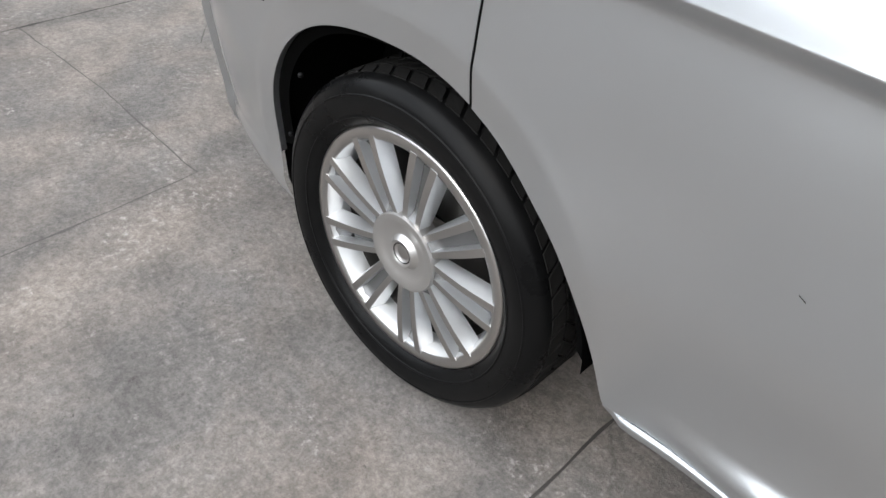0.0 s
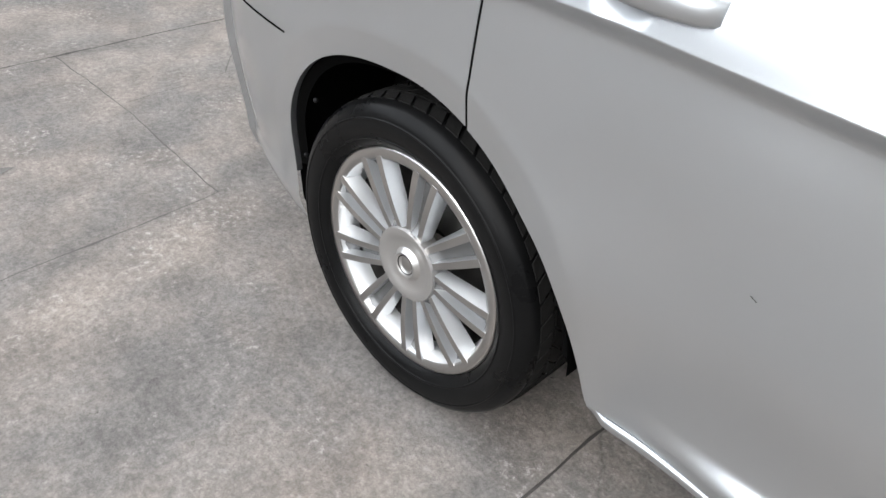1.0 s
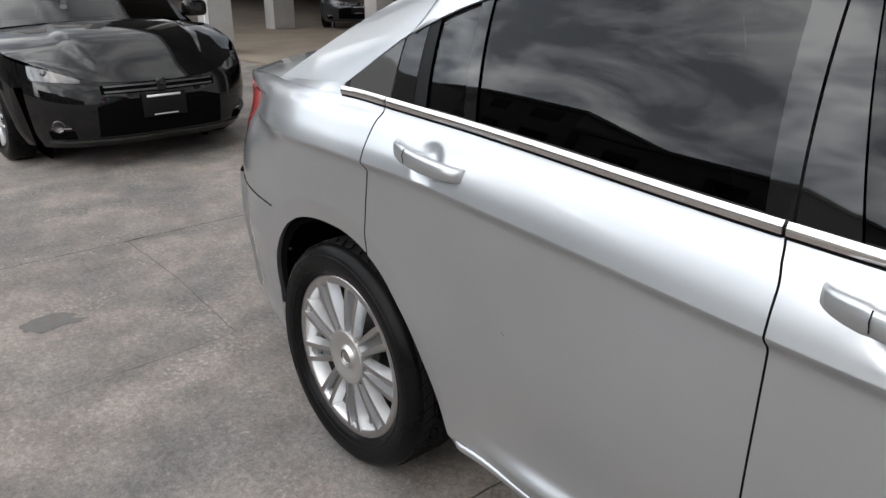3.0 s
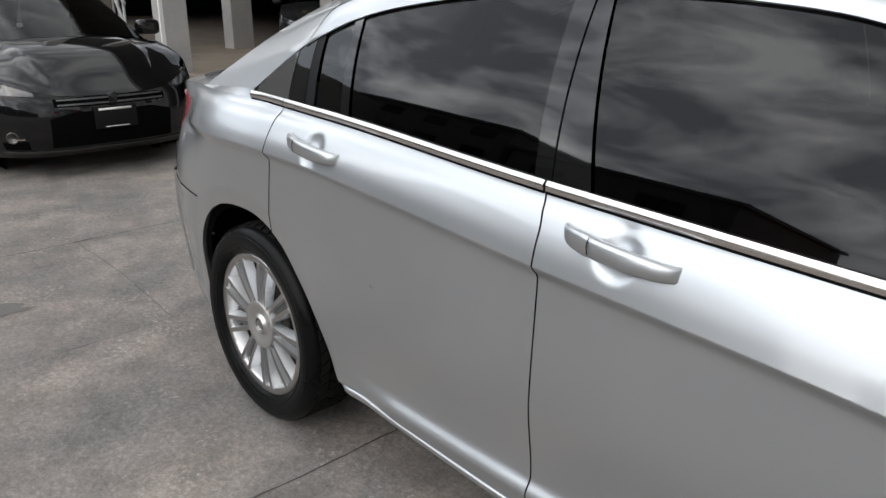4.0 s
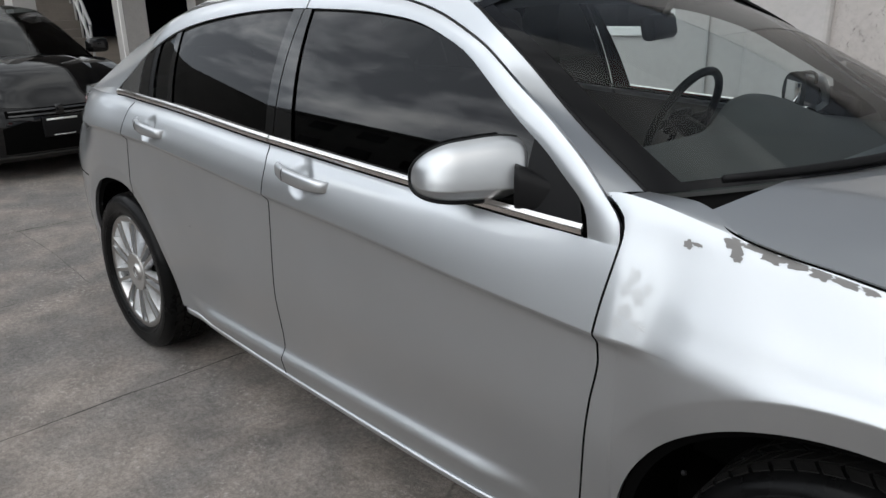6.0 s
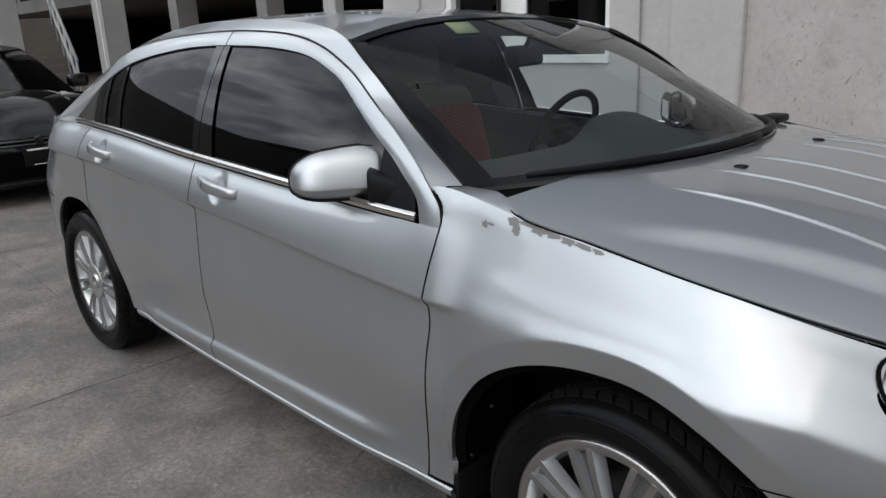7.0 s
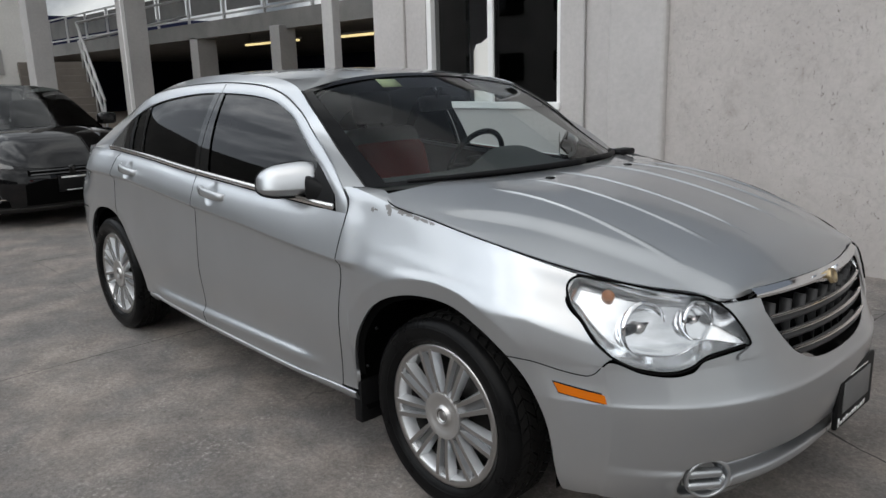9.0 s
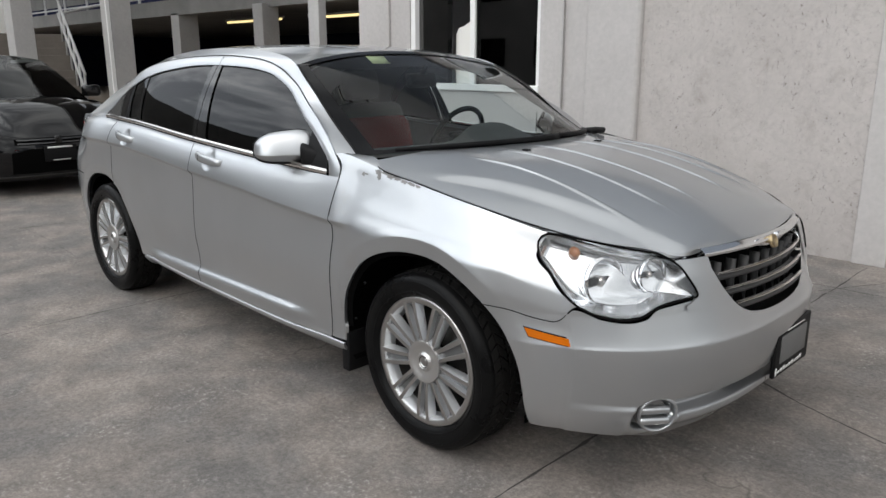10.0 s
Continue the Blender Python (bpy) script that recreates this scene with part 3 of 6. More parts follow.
FASCIA_W = curve((0.0, 0.572), (0.10, 0.576), (0.20, 0.590), (0.275, 0.625), (0.33, 0.690), (0.375, 0.765), (0.395, 0.786), (0.415, 0.783), (0.435, 0.735), (0.455, 0.690), (0.47, 0.668))


def fascia_top(t):
    x, w = nose_pt(t, 0.65)
    return min(FASCIA_W(w), 0.79) if w < 0.465 else FASCIA_X(x)


HOOD_EDGE = spline(hood_edge_points())
car = thing("sedan_car", "silver four-door sedan with chipped fender paint, parked on concrete", "car")


def put(name, bm, mat, parent, label="", **k):
    return part(name, bm, mat, parent, label, **k)


def build_side(sg):
    """All panels of one side; sg is -1 on the right-hand side, 1 on the left."""
    out = (0, sg, 0.15)
    P = lambda x, w, z: (x, sg * w, z)
    near = sg < 0
    dens = 1.0 if near else 0.45
    N = lambda n: max(4, int(n * dens))
    g = 0.003

    # rear quarter: behind, over and before the arch, up to the deck and the rear pillar
    xs_gap = lambda z: 0.155 + 0.020 * step(0.72, 1.02, z)

    def q_over(u, v):
        x = lerp(-REAR_A + 1e-4, 0.158 - g, u)
        lo = arch_z(x, AX0)
        hi = ZB(x)
        z = row_z(x, lo, hi, v, over_arch(x, AX0))
        xx = x if u < 0.5 else lerp(x, min(x, 9) + (xs_gap(z) - g - 0.155) * (u - 0.5) * 2, 1)
        return P(xx, side_w(xx, z), z)
    us = [0.5 - 0.5 * math.cos(math.pi * i / N(60)) * (1 if i < N(60) / 2 else 1) for i in range(N(60) + 1)]
    put("rear_quarter", surface(q_over, 1, N(50), out, 0.014, us), M_PAINT, car)

    def q_back(u, v):
        z = row_z(-0.5, 0.697, 1.056, v)
        x = lerp(LAMP_CUT(z), -REAR_A + 1e-4, u)
        z = lerp(z + (ZB(x) - 1.056) * max(0.0, (z - 0.98) / 0.076), row_z(x, 0.697, ZB(x), v), step(0.3, 0.9, u))
        return P(x, side_w(x, z), z)
    put("rear_quarter", surface(q_back, N(40), N(60), out, 0.0), M_PAINT, car)

    # rear bumper, wrapping to the middle
    def rb(u, v):
        z = lerp(0.20, 0.692, v)
        if u < 0.4:
            x0 = arch_x(z, AX0, -1) - 0.002
            x = lerp(x0, tail_pt(0.42, z)[0], u / 0.4)
            return P(x, side_w(x, z), z)
        x, w = tail_pt(lerp(0.42, 1.0, (u - 0.4) / 0.6), z)
        return P(x, w, z)
    put("rear_bumper", surface(rb, N(60), N(26), (-0.5, sg, 0), 0.0), M_PAINT, car)

    def rb_corner(u, v):
        z = lerp(0.692, 0.792, v)
        x = lerp(-0.885, -1.12, u)
        return P(x, side_w(x, z) + 0.002, z)
    put("rear_bumper", surface(rb_corner, 16, 6, (-0.5, sg, 0), 0.01), M_PAINT, car)
    # raised near-black line that stands for the shade in the seam
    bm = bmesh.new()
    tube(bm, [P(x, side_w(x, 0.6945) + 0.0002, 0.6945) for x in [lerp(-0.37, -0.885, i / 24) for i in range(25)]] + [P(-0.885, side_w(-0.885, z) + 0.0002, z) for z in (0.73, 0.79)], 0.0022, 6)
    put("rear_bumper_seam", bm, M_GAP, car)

    # tail lamp, wrapping round the corner
    def tl(u, v):
        z = lerp(0.798, 0.988, v)
        x0 = LAMP_CUT(z) - 0.004
        if u < 0.6:
            x = lerp(x0, -1.08, u / 0.6)
            return P(x, side_w(x, z) + 0.006 * math.sin(math.pi * min(u / 0.3, 1) / 2), z)
        q = (u - 0.6) / 0.4
        return P(lerp(-1.08, -1.15, q), lerp(side_w(-1.08, z) + 0.006, 0.38, q), z)
    put("tail_light", surface(tl, N(24), N(12), (-0.5, sg, 0), 0.02), M_REDLENS, car, "red tail light lens")

    # rear door
    rear_door = part("rear_door", surface(lambda u, v: P(*rd(u, v)), N(170), N(110), out, 0.010), M_PAINT, car)
    # front door
    front_door = part("front_door", surface(lambda u, v: P(*fd(u, v)), N(180), N(110), out, 0.010), M_PAINT, car)

    # front fender
    def ff_over(u, v):
        x = lerp(FG(0.6) + g, AX1 + FRONT_A - 1e-4, u)
        lo = arch_z(x, AX1)
        ridge = over_arch(x, AX1) if lo else None
        if lo is None:
            lo = 0.305
        hi = fender_top(x)
        z = row_z(x, lo, hi, v, ridge)
        if u < u_a:
            x = lerp(FG(z) + g, AX1 - FRONT_A, u / u_a)
        return P(x, side_w(x, z), z)

    xa = AX1 - FRONT_A
    u_a = (xa - FG(0.6) - g) / (AX1 + FRONT_A - FG(0.6) - g)
    us = [u_a * i / 6 for i in range(7)] + [u_a + 1e-3 + (1 - u_a - 1e-3) * (0.5 - 0.5 * math.cos(math.pi * i / N(70))) for i in range(N(70) + 1)]
    part("front_fender", surface(ff_over, 1, N(56), out, 0.014, us), M_PAINT, car)

    def ff_front(u, v):
        x = lerp(AX1 + FRONT_A - 1e-4, 3.345, u)
        lo = lerp(0.632, FASCIA_X(x) + 0.004, step(0.0, 0.35, u))
        hi = fender_top(x)
        top = lamp_rear_z(x)
        z = lerp(lo, max(min(hi, top), lo + 0.002), v)
        return P(x, side_w(x, z), z)
    put("front_fender", surface(ff_front, N(26), N(30), out, 0.012), M_PAINT, car)

    def fender_cap(u, v):
        x = lerp(2.285, 2.50, u)
        wi, zi = CAP_W(x), CAP_Z(x)
        return P(lerp(x, x + 0.02 * (1 - u), v), lerp(WT(x), wi, v), lerp(ZT(x) - 0.001, zi, v ** 0.7))
    put("fender_cap", surface(fender_cap, 30, 10, (0, sg, 1)), M_PAINT, car)
    # dark tube drawn for the shaded joint at the pillar's foot
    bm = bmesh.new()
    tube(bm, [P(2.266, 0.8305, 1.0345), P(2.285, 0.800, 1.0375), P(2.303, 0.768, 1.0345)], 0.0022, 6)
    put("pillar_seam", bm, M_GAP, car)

    # shade of the bumper joint, drawn as a thin proud dark tube
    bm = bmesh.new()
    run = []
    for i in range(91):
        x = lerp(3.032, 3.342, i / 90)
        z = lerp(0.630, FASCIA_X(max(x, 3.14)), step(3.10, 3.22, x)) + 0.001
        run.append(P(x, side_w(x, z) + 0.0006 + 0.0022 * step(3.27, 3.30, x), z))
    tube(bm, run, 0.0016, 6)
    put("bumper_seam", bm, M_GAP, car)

    # tip of the fender between hood and lamp
    def fender_tip(u, v):
        x = lerp(3.160, 3.245, u)
        lo = LAMP_TOP(max(x, 3.184)) + 0.0035 if x > 3.176 else LAMP_REAR(x) - 0.004
        z = lerp(lo, max(ZT(x), lo + 0.001), v)
        return P(x, side_w(x, z) - 0.0004, z)
    put("fender_tip", surface(fender_tip, 30, 6, out, 0.008), M_PAINT, car)

    # front fascia half
    def fascia(u, v):
        if u < 0.08:
            t = 0.36 * u / 0.08
            z = lerp(CHIN(0.30), fascia_top(0.36) - 0.003 if u > 0.04 else lerp(0.628, fascia_top(0.36) - 0.003, u / 0.04), v)
            xa2 = arch_x(z, AX1, 1) + 0.003
            if z < HUB:
                xa2 = AX1 + FRONT_A + 0.003 + 0.12 * (HUB - z)
            x = lerp(xa2, nose_pt(0.36, z)[0], t / 0.36)
            return P(x, side_w(x, z), z)
        t = lerp(0.36, 1.0, (u - 0.08) / 0.92)
        z = lerp(CHIN(t), fascia_top(t) - 0.004, v)
        x, w = nose_pt(t, z)
        return P(*dress(x, w, z), z)

    def dress(x, w, z):
        # lamp hollow, lower slot with its lip, and the low crease that runs to the wheel
        q = math.hypot(w - 0.578, z - 0.298)
        d = 0.034 * (1 - step(0.046, 0.064, q))
        near_mid = 1 - step(0.50, 0.535, w)
        d += (0.040 + 0.03 * (1 - step(0.20, 0.27, w))) * step(0.290, 0.310, z) * (1 - step(0.338, 0.350, z)) * near_mid
        d -= 0.017 * math.exp(-((z - 0.268) / 0.026) ** 2) * near_mid
        d -= 0.010 * (1 - step(0.318, 0.346 + 0.10 * (w - 0.70), z)) * step(0.83, 0.69, w) * step(0.600, 0.645, w)
        d -= 0.006 * math.exp(-((q - 0.076) / 0.012) ** 2) * step(0.31, 0.28, z)
        return x - d, w - 0.25 * d
    us = [0.08 * i / 10 for i in range(11)] + [0.08 + 0.92 * i / N(190) for i in range(1, N(190) + 1)]
    put("front_bumper", surface(fascia, 1, N(120), (0.8, sg * 0.5, 0), 0.0, us), M_PAINT, car)

    # fascia between lamp and grille
    def infill(u, v):
        z = lerp(0.640, 0.789, v)
        w = lerp(lerp(0.447, 0.505, (z - 0.68) / 0.109) if z > 0.68 else lerp(0.50, 0.447, step(0.652, 0.676, z)), 0.372, u)
        return P(nose_x_of(w, z) + 0.002, w, z)
    put("front_bumper_corner", surface(infill, 10, 12, (0.9, sg * 0.4, 0)), M_PAINT, car)

    # cabin side: door frames, roof rail and pillars
    ub = u_at(DLO, 1.135)
    ur = u_at(DLO, 0.187)

    def frame_edge(u):
        a, b = DLO(u), FRAME(u)
        k = step(ur - 0.075, ur, u)
        return [lerp(b[0], a[0], k), lerp(b[1], a[1] + 0.003, k)]

    def frame_fn(u0, u1):
        def f(u, v):
            uu = lerp(u0, u1, u)
            a, b = DLO(uu), frame_edge(uu)
            x, z = lerp(a[0], b[0], v), lerp(a[1], b[1], v)
            return P(x, glass_w(x, z) + 0.004 + 0.004 * math.sin(v * math.pi), z)
        return f
    put("window_frame", surface(frame_fn(0.0, ub - 0.001), N(60), 5, out, 0.014), M_PAINT, front_door)
    put("window_frame", surface(frame_fn(ub + 0.001, ur - 0.010), N(50), 5, out, 0.006), M_PAINT, rear_door)

    def rail(u, v):
        c = ROOF_EDGE(u)
        b = frame_edge(lerp(u, u_at(FRAME, c[0] - RAIL_OFF(c[0])), step(0.9, 1.25, c[0])))
        if u > ur:
            b = [DLO(u)[0], DLO(u)[1] + 0.003]
        bx, bz = b[0], b[1] + lerp(0.006, 0.002, step(ur - 0.05, ur, u))
        bw = glass_w(bx, bz) + 0.004
        w = lerp(bw, c[1], v ** 1.12)
        return P(lerp(bx, c[0], v), w, lerp(bz, c[2], v ** 0.92))
    put("roof_rail", surface(rail, N(150), 14, (0, sg, 0.4), 0.016), M_PAINT, car)

    def deck_fill(u, v):
        bx, by, bz = rail(1.0, u)
        x = bx
        return P(x, lerp(abs(by), side_w(x, ZB(x)) + 0.0005, v), lerp(bz, ZB(x) + 0.0005, v))
    put("rear_quarter_top", surface(deck_fill, 20, 3, (0, sg, 1)), M_PAINT, car)

    # dark sheet behind all the gaps, added so that they look shaded
    def inner(u, v):
        x = lerp(-0.8, 3.165, u)
        z = lerp(0.40, ZT(x) - 0.02, v)
        w = side_w(x, z) - 0.034
        for cx in (AX0, AX1):
            if reach(x, z, cx) < ARCH + 0.02:
                w = min(w, 0.55)
        return P(x, w, z)
    put("inner_shell", surface(inner, 200, 14, out), M_GAP if near else M_CLOTH, car)

    def inner_top(u, v):
        a, c = DLO(u), ROOF_EDGE(u)
        x, z = lerp(a[0], c[0], v), lerp(a[1], c[2], v)
        w = lerp(glass_w(*a) - 0.02, c[1] - 0.03, v)
        return P(x, w, z - 0.012)
    put("inner_frame", surface(inner_top, 60, 6, out), M_CLOTH, car)

    # rocker moulding: a rounded lip under the doors that tucks in below
    tuck = curve((0.0, 0.66), (0.25, 0.775), (0.5, 0.842), (0.7, 0.868), (0.88, 0.884), (0.96, 0.884), (1.0, 0.876))
    fall = curve((0.0, -0.095), (0.25, -0.078), (0.5, -0.058), (0.7, -0.036), (0.88, -0.012), (0.96, -0.003), (1.0, -0.002))

    def rocker(u, v):
        x = lerp(0.447, 2.335, u)
        end = 0.02 * step(0.50, 0.447, x)
        ledge = step(0.50, 0.75, x) * (1 - step(1.95, 2.2, x))
        return P(x, (tuck(v) - end + 0.009 * ledge * step(0.5, 0.9, v)) * PF(x), DB(x) + fall(v))
    put("rocker_panel", surface(rocker, N(90), 24, out, 0.01), M_PAINT, car)

    # window glass
    def pane(xb0, xb1, xt0, xt1, inset, nu=26, nv=14):
        def f(u, v):
            xb, xt = lerp(xb0, xb1, u), lerp(xt0, xt1, u)
            zt = DLO(u_at(DLO, xt))[1] + 0.004
            zb = ZB(xb) + 0.010
            x, z = lerp(xb, xt, v), lerp(zb, max(zt, zb + 0.001), v)
            return P(x, glass_w(x, z) - inset, z)
        return surface(f, nu, nv, out)
    if near:
        put("window_glass", pane(1.245, 2.08, 1.150, 2.075, 0.006, 44, 20), M_SIDEGLASS, front_door, "dark tinted side glass")
    put("window_glass", pane(0.485, 1.135, 0.430, 1.085, 0.006, 34, 20), M_SIDEGLASS, rear_door, "dark tinted side glass")
    put("quarter_glass", pane(0.315, 0.462, 0.283, 0.412, 0.006, 10, 12), M_REARGLASS, rear_door, "lightly tinted fixed quarter glass")
    put("division_bar", pane(0.455, 0.492, 0.405, 0.437, 0.001, 4, 14), M_GLOSSBLACK, rear_door)
    put("division_bar", pane(0.270, 0.322, 0.252, 0.290, 0.0005, 4, 12), M_BLACK, rear_door)
    put("frame_cover", pane(0.189, 0.274, 0.184, 0.256, -0.001, 8, 12), M_GLOSSBLACK, rear_door, "gloss black window surround")
    put("pillar_cover", pane(-0.02, 0.183, -0.01, 0.178, -0.001, 14, 10), M_SMOKED, car, "smoked grey rear pillar triangle")
    put("pillar_cover", pane(1.118, 1.158, 1.070, 1.118, -0.001, 4, 14), M_GLOSSBLACK, rear_door)
    put("pillar_cover", pane(1.163, 1.252, 1.123, 1.156, -0.001, 6, 14), M_GLOSSBLACK, front_door)
    put("mirror_triangle", pane(2.07, 2.222, 2.065, 2.200, -0.002, 10, 10), M_BLACK, front_door, "black plastic mirror triangle")

    # bright strip along the belt
    for x0, x1, owner in ((-0.03, 0.176, car), (0.181, 1.150, rear_door), (1.156, 2.225, front_door)):
        def strip(u, v, x0=x0, x1=x1):
            x = lerp(x0, x1, u)
            z = ZB(x) + 0.002 + 0.020 * v
            return P(x, WB(x) + 0.0035 + 0.004 * math.sin(math.pi * v) - 0.004 * v, z)
        put("belt_trim", surface(strip, N(40), 5, out, 0.008), M_CHROME, owner, "bright metal belt trim")

        def seal(u, v, x0=x0, x1=x1):
            x = lerp(x0, x1, u)
            return P(x, WB(x) + 0.002, ZB(x) - 0.004 + 0.008 * v)
        put("belt_seal", surface(seal, N(40), 1, out, 0.004), M_GAP, owner)

    # door handles
    for (bx, bz), owner in zip(BOWLS, (rear_door, front_door)):
        bm = bmesh.new()
        n = 22
        rings = []
        for i in range(n + 1):
            q = i / n
            x = bx - 0.118 + 0.236 * q
            lift = 0.030 * math.sin(math.pi * min(max((q - 0.02) / 0.96, 0), 1)) ** 0.45 + 0.004
            hh = 0.0195 * (0.55 + 0.45 * math.sin(math.pi * min(max(q, 0.04), 0.96)) ** 0.4) * (1.15 if q < 0.3 else 1.0)
            zc2 = bz + 0.006 - (q - 0.5) * 0.022
            w = side_w(x, zc2) + lift
            ring = []
            for k in range(12):
                a = 2 * math.pi * k / 12
                c, s = math.cos(a), math.sin(a)
                ring.append(bm.verts.new(P(x, w - 0.011 + 0.012 * math.copysign(abs(c) ** 0.6, c), zc2 + hh * math.copysign(abs(s) ** 0.7, s))))
            rings.append(ring)
        for i in range(n):
            for k in range(12):
                bm.faces.new((rings[i][k], rings[i][(k + 1) % 12], rings[i + 1][(k + 1) % 12], rings[i + 1][k]))
        bm.faces.new(rings[0])
        bm.faces.new(rings[-1])
        bmesh.ops.recalc_face_normals(bm, faces=bm.faces[:])
        part("door_handle", bm, M_PAINT, owner, angle=55)
        # thin cut round the fixed end of the grip; its shade is a dark line
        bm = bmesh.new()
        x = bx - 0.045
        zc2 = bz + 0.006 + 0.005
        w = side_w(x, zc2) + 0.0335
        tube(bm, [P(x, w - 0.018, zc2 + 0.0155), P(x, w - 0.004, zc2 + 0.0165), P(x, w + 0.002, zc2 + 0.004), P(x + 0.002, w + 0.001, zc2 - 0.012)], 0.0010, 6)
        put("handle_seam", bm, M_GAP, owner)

    # near-black tubes in the cuts between the panels, drawing the shade of the gaps
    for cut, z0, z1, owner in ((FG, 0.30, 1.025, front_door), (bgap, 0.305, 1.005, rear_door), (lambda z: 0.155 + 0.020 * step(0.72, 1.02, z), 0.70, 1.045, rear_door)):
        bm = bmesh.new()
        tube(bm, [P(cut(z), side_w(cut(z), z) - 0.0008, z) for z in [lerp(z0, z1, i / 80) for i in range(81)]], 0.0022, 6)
        put("door_gap_line", bm, M_GAP, owner)

    # mirror
    build_mirror(sg, front_door)
    # head lamp
    build_lamp(sg)
    # side marker

    def marker(u, v):
        x = lerp(3.216, 3.366, u) - lerp(0.016, 0.034, u) * (v - 0.5)
        z = lerp(0.563, 0.540, u) + 0.026 * v - 0.010
        return P(x, side_w(x, z) + 0.004, z)
    put("side_marker", surface(marker, 14, 4, out, 0.008), M_AMBER, car, "amber side marker lens")

    def marker_rim(u, v):
        x = lerp(3.212, 3.371, u) - lerp(0.020, 0.042, u) * (v - 0.5)
        z = lerp(0.563, 0.540, u) + 0.034 * v - 0.014
        return P(x, side_w(x, z) + 0.0015, z)
    put("marker_surround", surface(marker_rim, 14, 4, out, 0.004), M_BLACK, car)

    # lamp hollow in the lower fascia
    bm = bmesh.new()
    rings = lathe(bm, [(0.068, -0.008), (0.064, 0.000), (0.060, 0.002), (0.056, -0.002), (0.054, -0.030)], 36, "x")
    x, w = nose_pt(t_of_w(0.578), 0.298)
    ob = put("fog_lamp_ring", bm, M_PAINT, car)
    ob.matrix_basis = Matrix.Translation(P(x + 0.006, w, 0.298)) @ Euler((0, radians(8), sg * radians(38))).to_matrix().to_4x4()
    for k in (-0.022, 0.014):
        bm = boxed(-0.012, 0.014, -0.051, 0.051, -0.012, 0.013, 0.009)
        ob = put("fog_lamp_louvre", bm, M_PAINT, car)
        ob.matrix_basis = Matrix.Translation(P(x - 0.008, w, 0.298 + k)) @ Euler((0, radians(8), sg * radians(38))).to_matrix().to_4x4()
    bm = bmesh.new()
    lathe(bm, [(0.054, 0.0), (0.0005, -0.001)], 24, "x")
    ob = put("fog_lamp_backing", bm, M_PRIMER, car)
    ob.matrix_basis = Matrix.Translation(P(x - 0.026, w, 0.298)) @ Euler((0, radians(8), sg * radians(38))).to_matrix().to_4x4()

    # mud flap behind the front wheel, arch linings
    put("mud_flap", boxed(2.300, 2.345, sg * 0.70, sg * 0.868, 0.17, 0.335, 0.006), M_BLACK, car)
    for cx in (AX0, AX1):
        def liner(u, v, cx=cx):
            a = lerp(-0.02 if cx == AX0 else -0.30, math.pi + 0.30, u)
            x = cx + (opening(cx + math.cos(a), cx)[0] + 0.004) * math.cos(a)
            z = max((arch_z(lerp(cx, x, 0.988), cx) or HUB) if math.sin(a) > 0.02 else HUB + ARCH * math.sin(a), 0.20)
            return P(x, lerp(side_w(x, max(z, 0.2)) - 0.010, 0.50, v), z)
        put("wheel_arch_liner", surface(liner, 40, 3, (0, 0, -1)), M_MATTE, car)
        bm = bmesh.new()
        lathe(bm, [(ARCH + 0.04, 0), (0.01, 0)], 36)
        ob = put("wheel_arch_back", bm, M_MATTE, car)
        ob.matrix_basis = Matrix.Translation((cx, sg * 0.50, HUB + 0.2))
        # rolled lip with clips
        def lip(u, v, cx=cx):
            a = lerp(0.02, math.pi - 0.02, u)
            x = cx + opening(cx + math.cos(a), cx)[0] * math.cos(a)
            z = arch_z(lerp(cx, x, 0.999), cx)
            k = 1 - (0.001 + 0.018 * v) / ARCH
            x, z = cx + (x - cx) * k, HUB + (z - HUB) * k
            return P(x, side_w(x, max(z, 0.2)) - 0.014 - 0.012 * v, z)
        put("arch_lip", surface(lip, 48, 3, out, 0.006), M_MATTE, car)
        for a in (168, 140):
            bm = bmesh.new()
            bmesh.ops.create_icosphere(bm, subdivisions=1, radius=0.006)
            ob = put("lip_clip", bm, M_BLACK, car)
            r = ARCH - 0.016
            x, z = cx + r * math.cos(radians(a)), HUB + r * math.sin(radians(a))
            ob.matrix_basis = Matrix.Translation(P(x, side_w(x, z) - 0.012, z))


CHIN = curve((0.25, 0.236), (0.36, 0.236), (0.56, 0.212), (0.67, 0.186), (0.75, 0.198), (1.0, 0.198))
CAP_W = curve((2.28, 0.765), (2.38, 0.762), (2.425, 0.770), (2.46, 0.792), (2.50, 0.812))
CAP_Z = curve((2.28, 1.036), (2.38, 1.034), (2.425, 1.026), (2.50, 1.004))
LAMP_CUT = curve((0.69, -0.882), (0.788, -0.905), (0.798, -0.895), (0.84, -0.80), (0.90, -0.705), (0.96, -0.630), (0.988, -0.625), (0.998, -0.70), (1.006, -1.05), (1.06, -1.09))


def FG(z):
    """The cut between front door and fender."""
    return FGC(z)


FGC = curve((0.28, 2.247), (0.5, 2.270), (0.65, 2.282), (0.735, 2.293), (0.765, 2.290), (0.80, 2.291), (0.86, 2.296), (0.93, 2.305), (0.97, 2.308), (1.0, 2.303), (1.02, 2.285), (1.04, 2.255))


RD_LOW = curve((0.15, 0.698), (0.20, 0.672), (0.28, 0.609), (0.34, 0.545), (0.39, 0.460), (0.42, 0.395), (0.44, 0.345), (0.453, 0.317))


def bgap(z):
    """The cut between the two doors."""
    return 1.171 - 0.017 * step(0.94, 1.02, z) + 0.004 * (1 - step(0.3, 0.6, z))


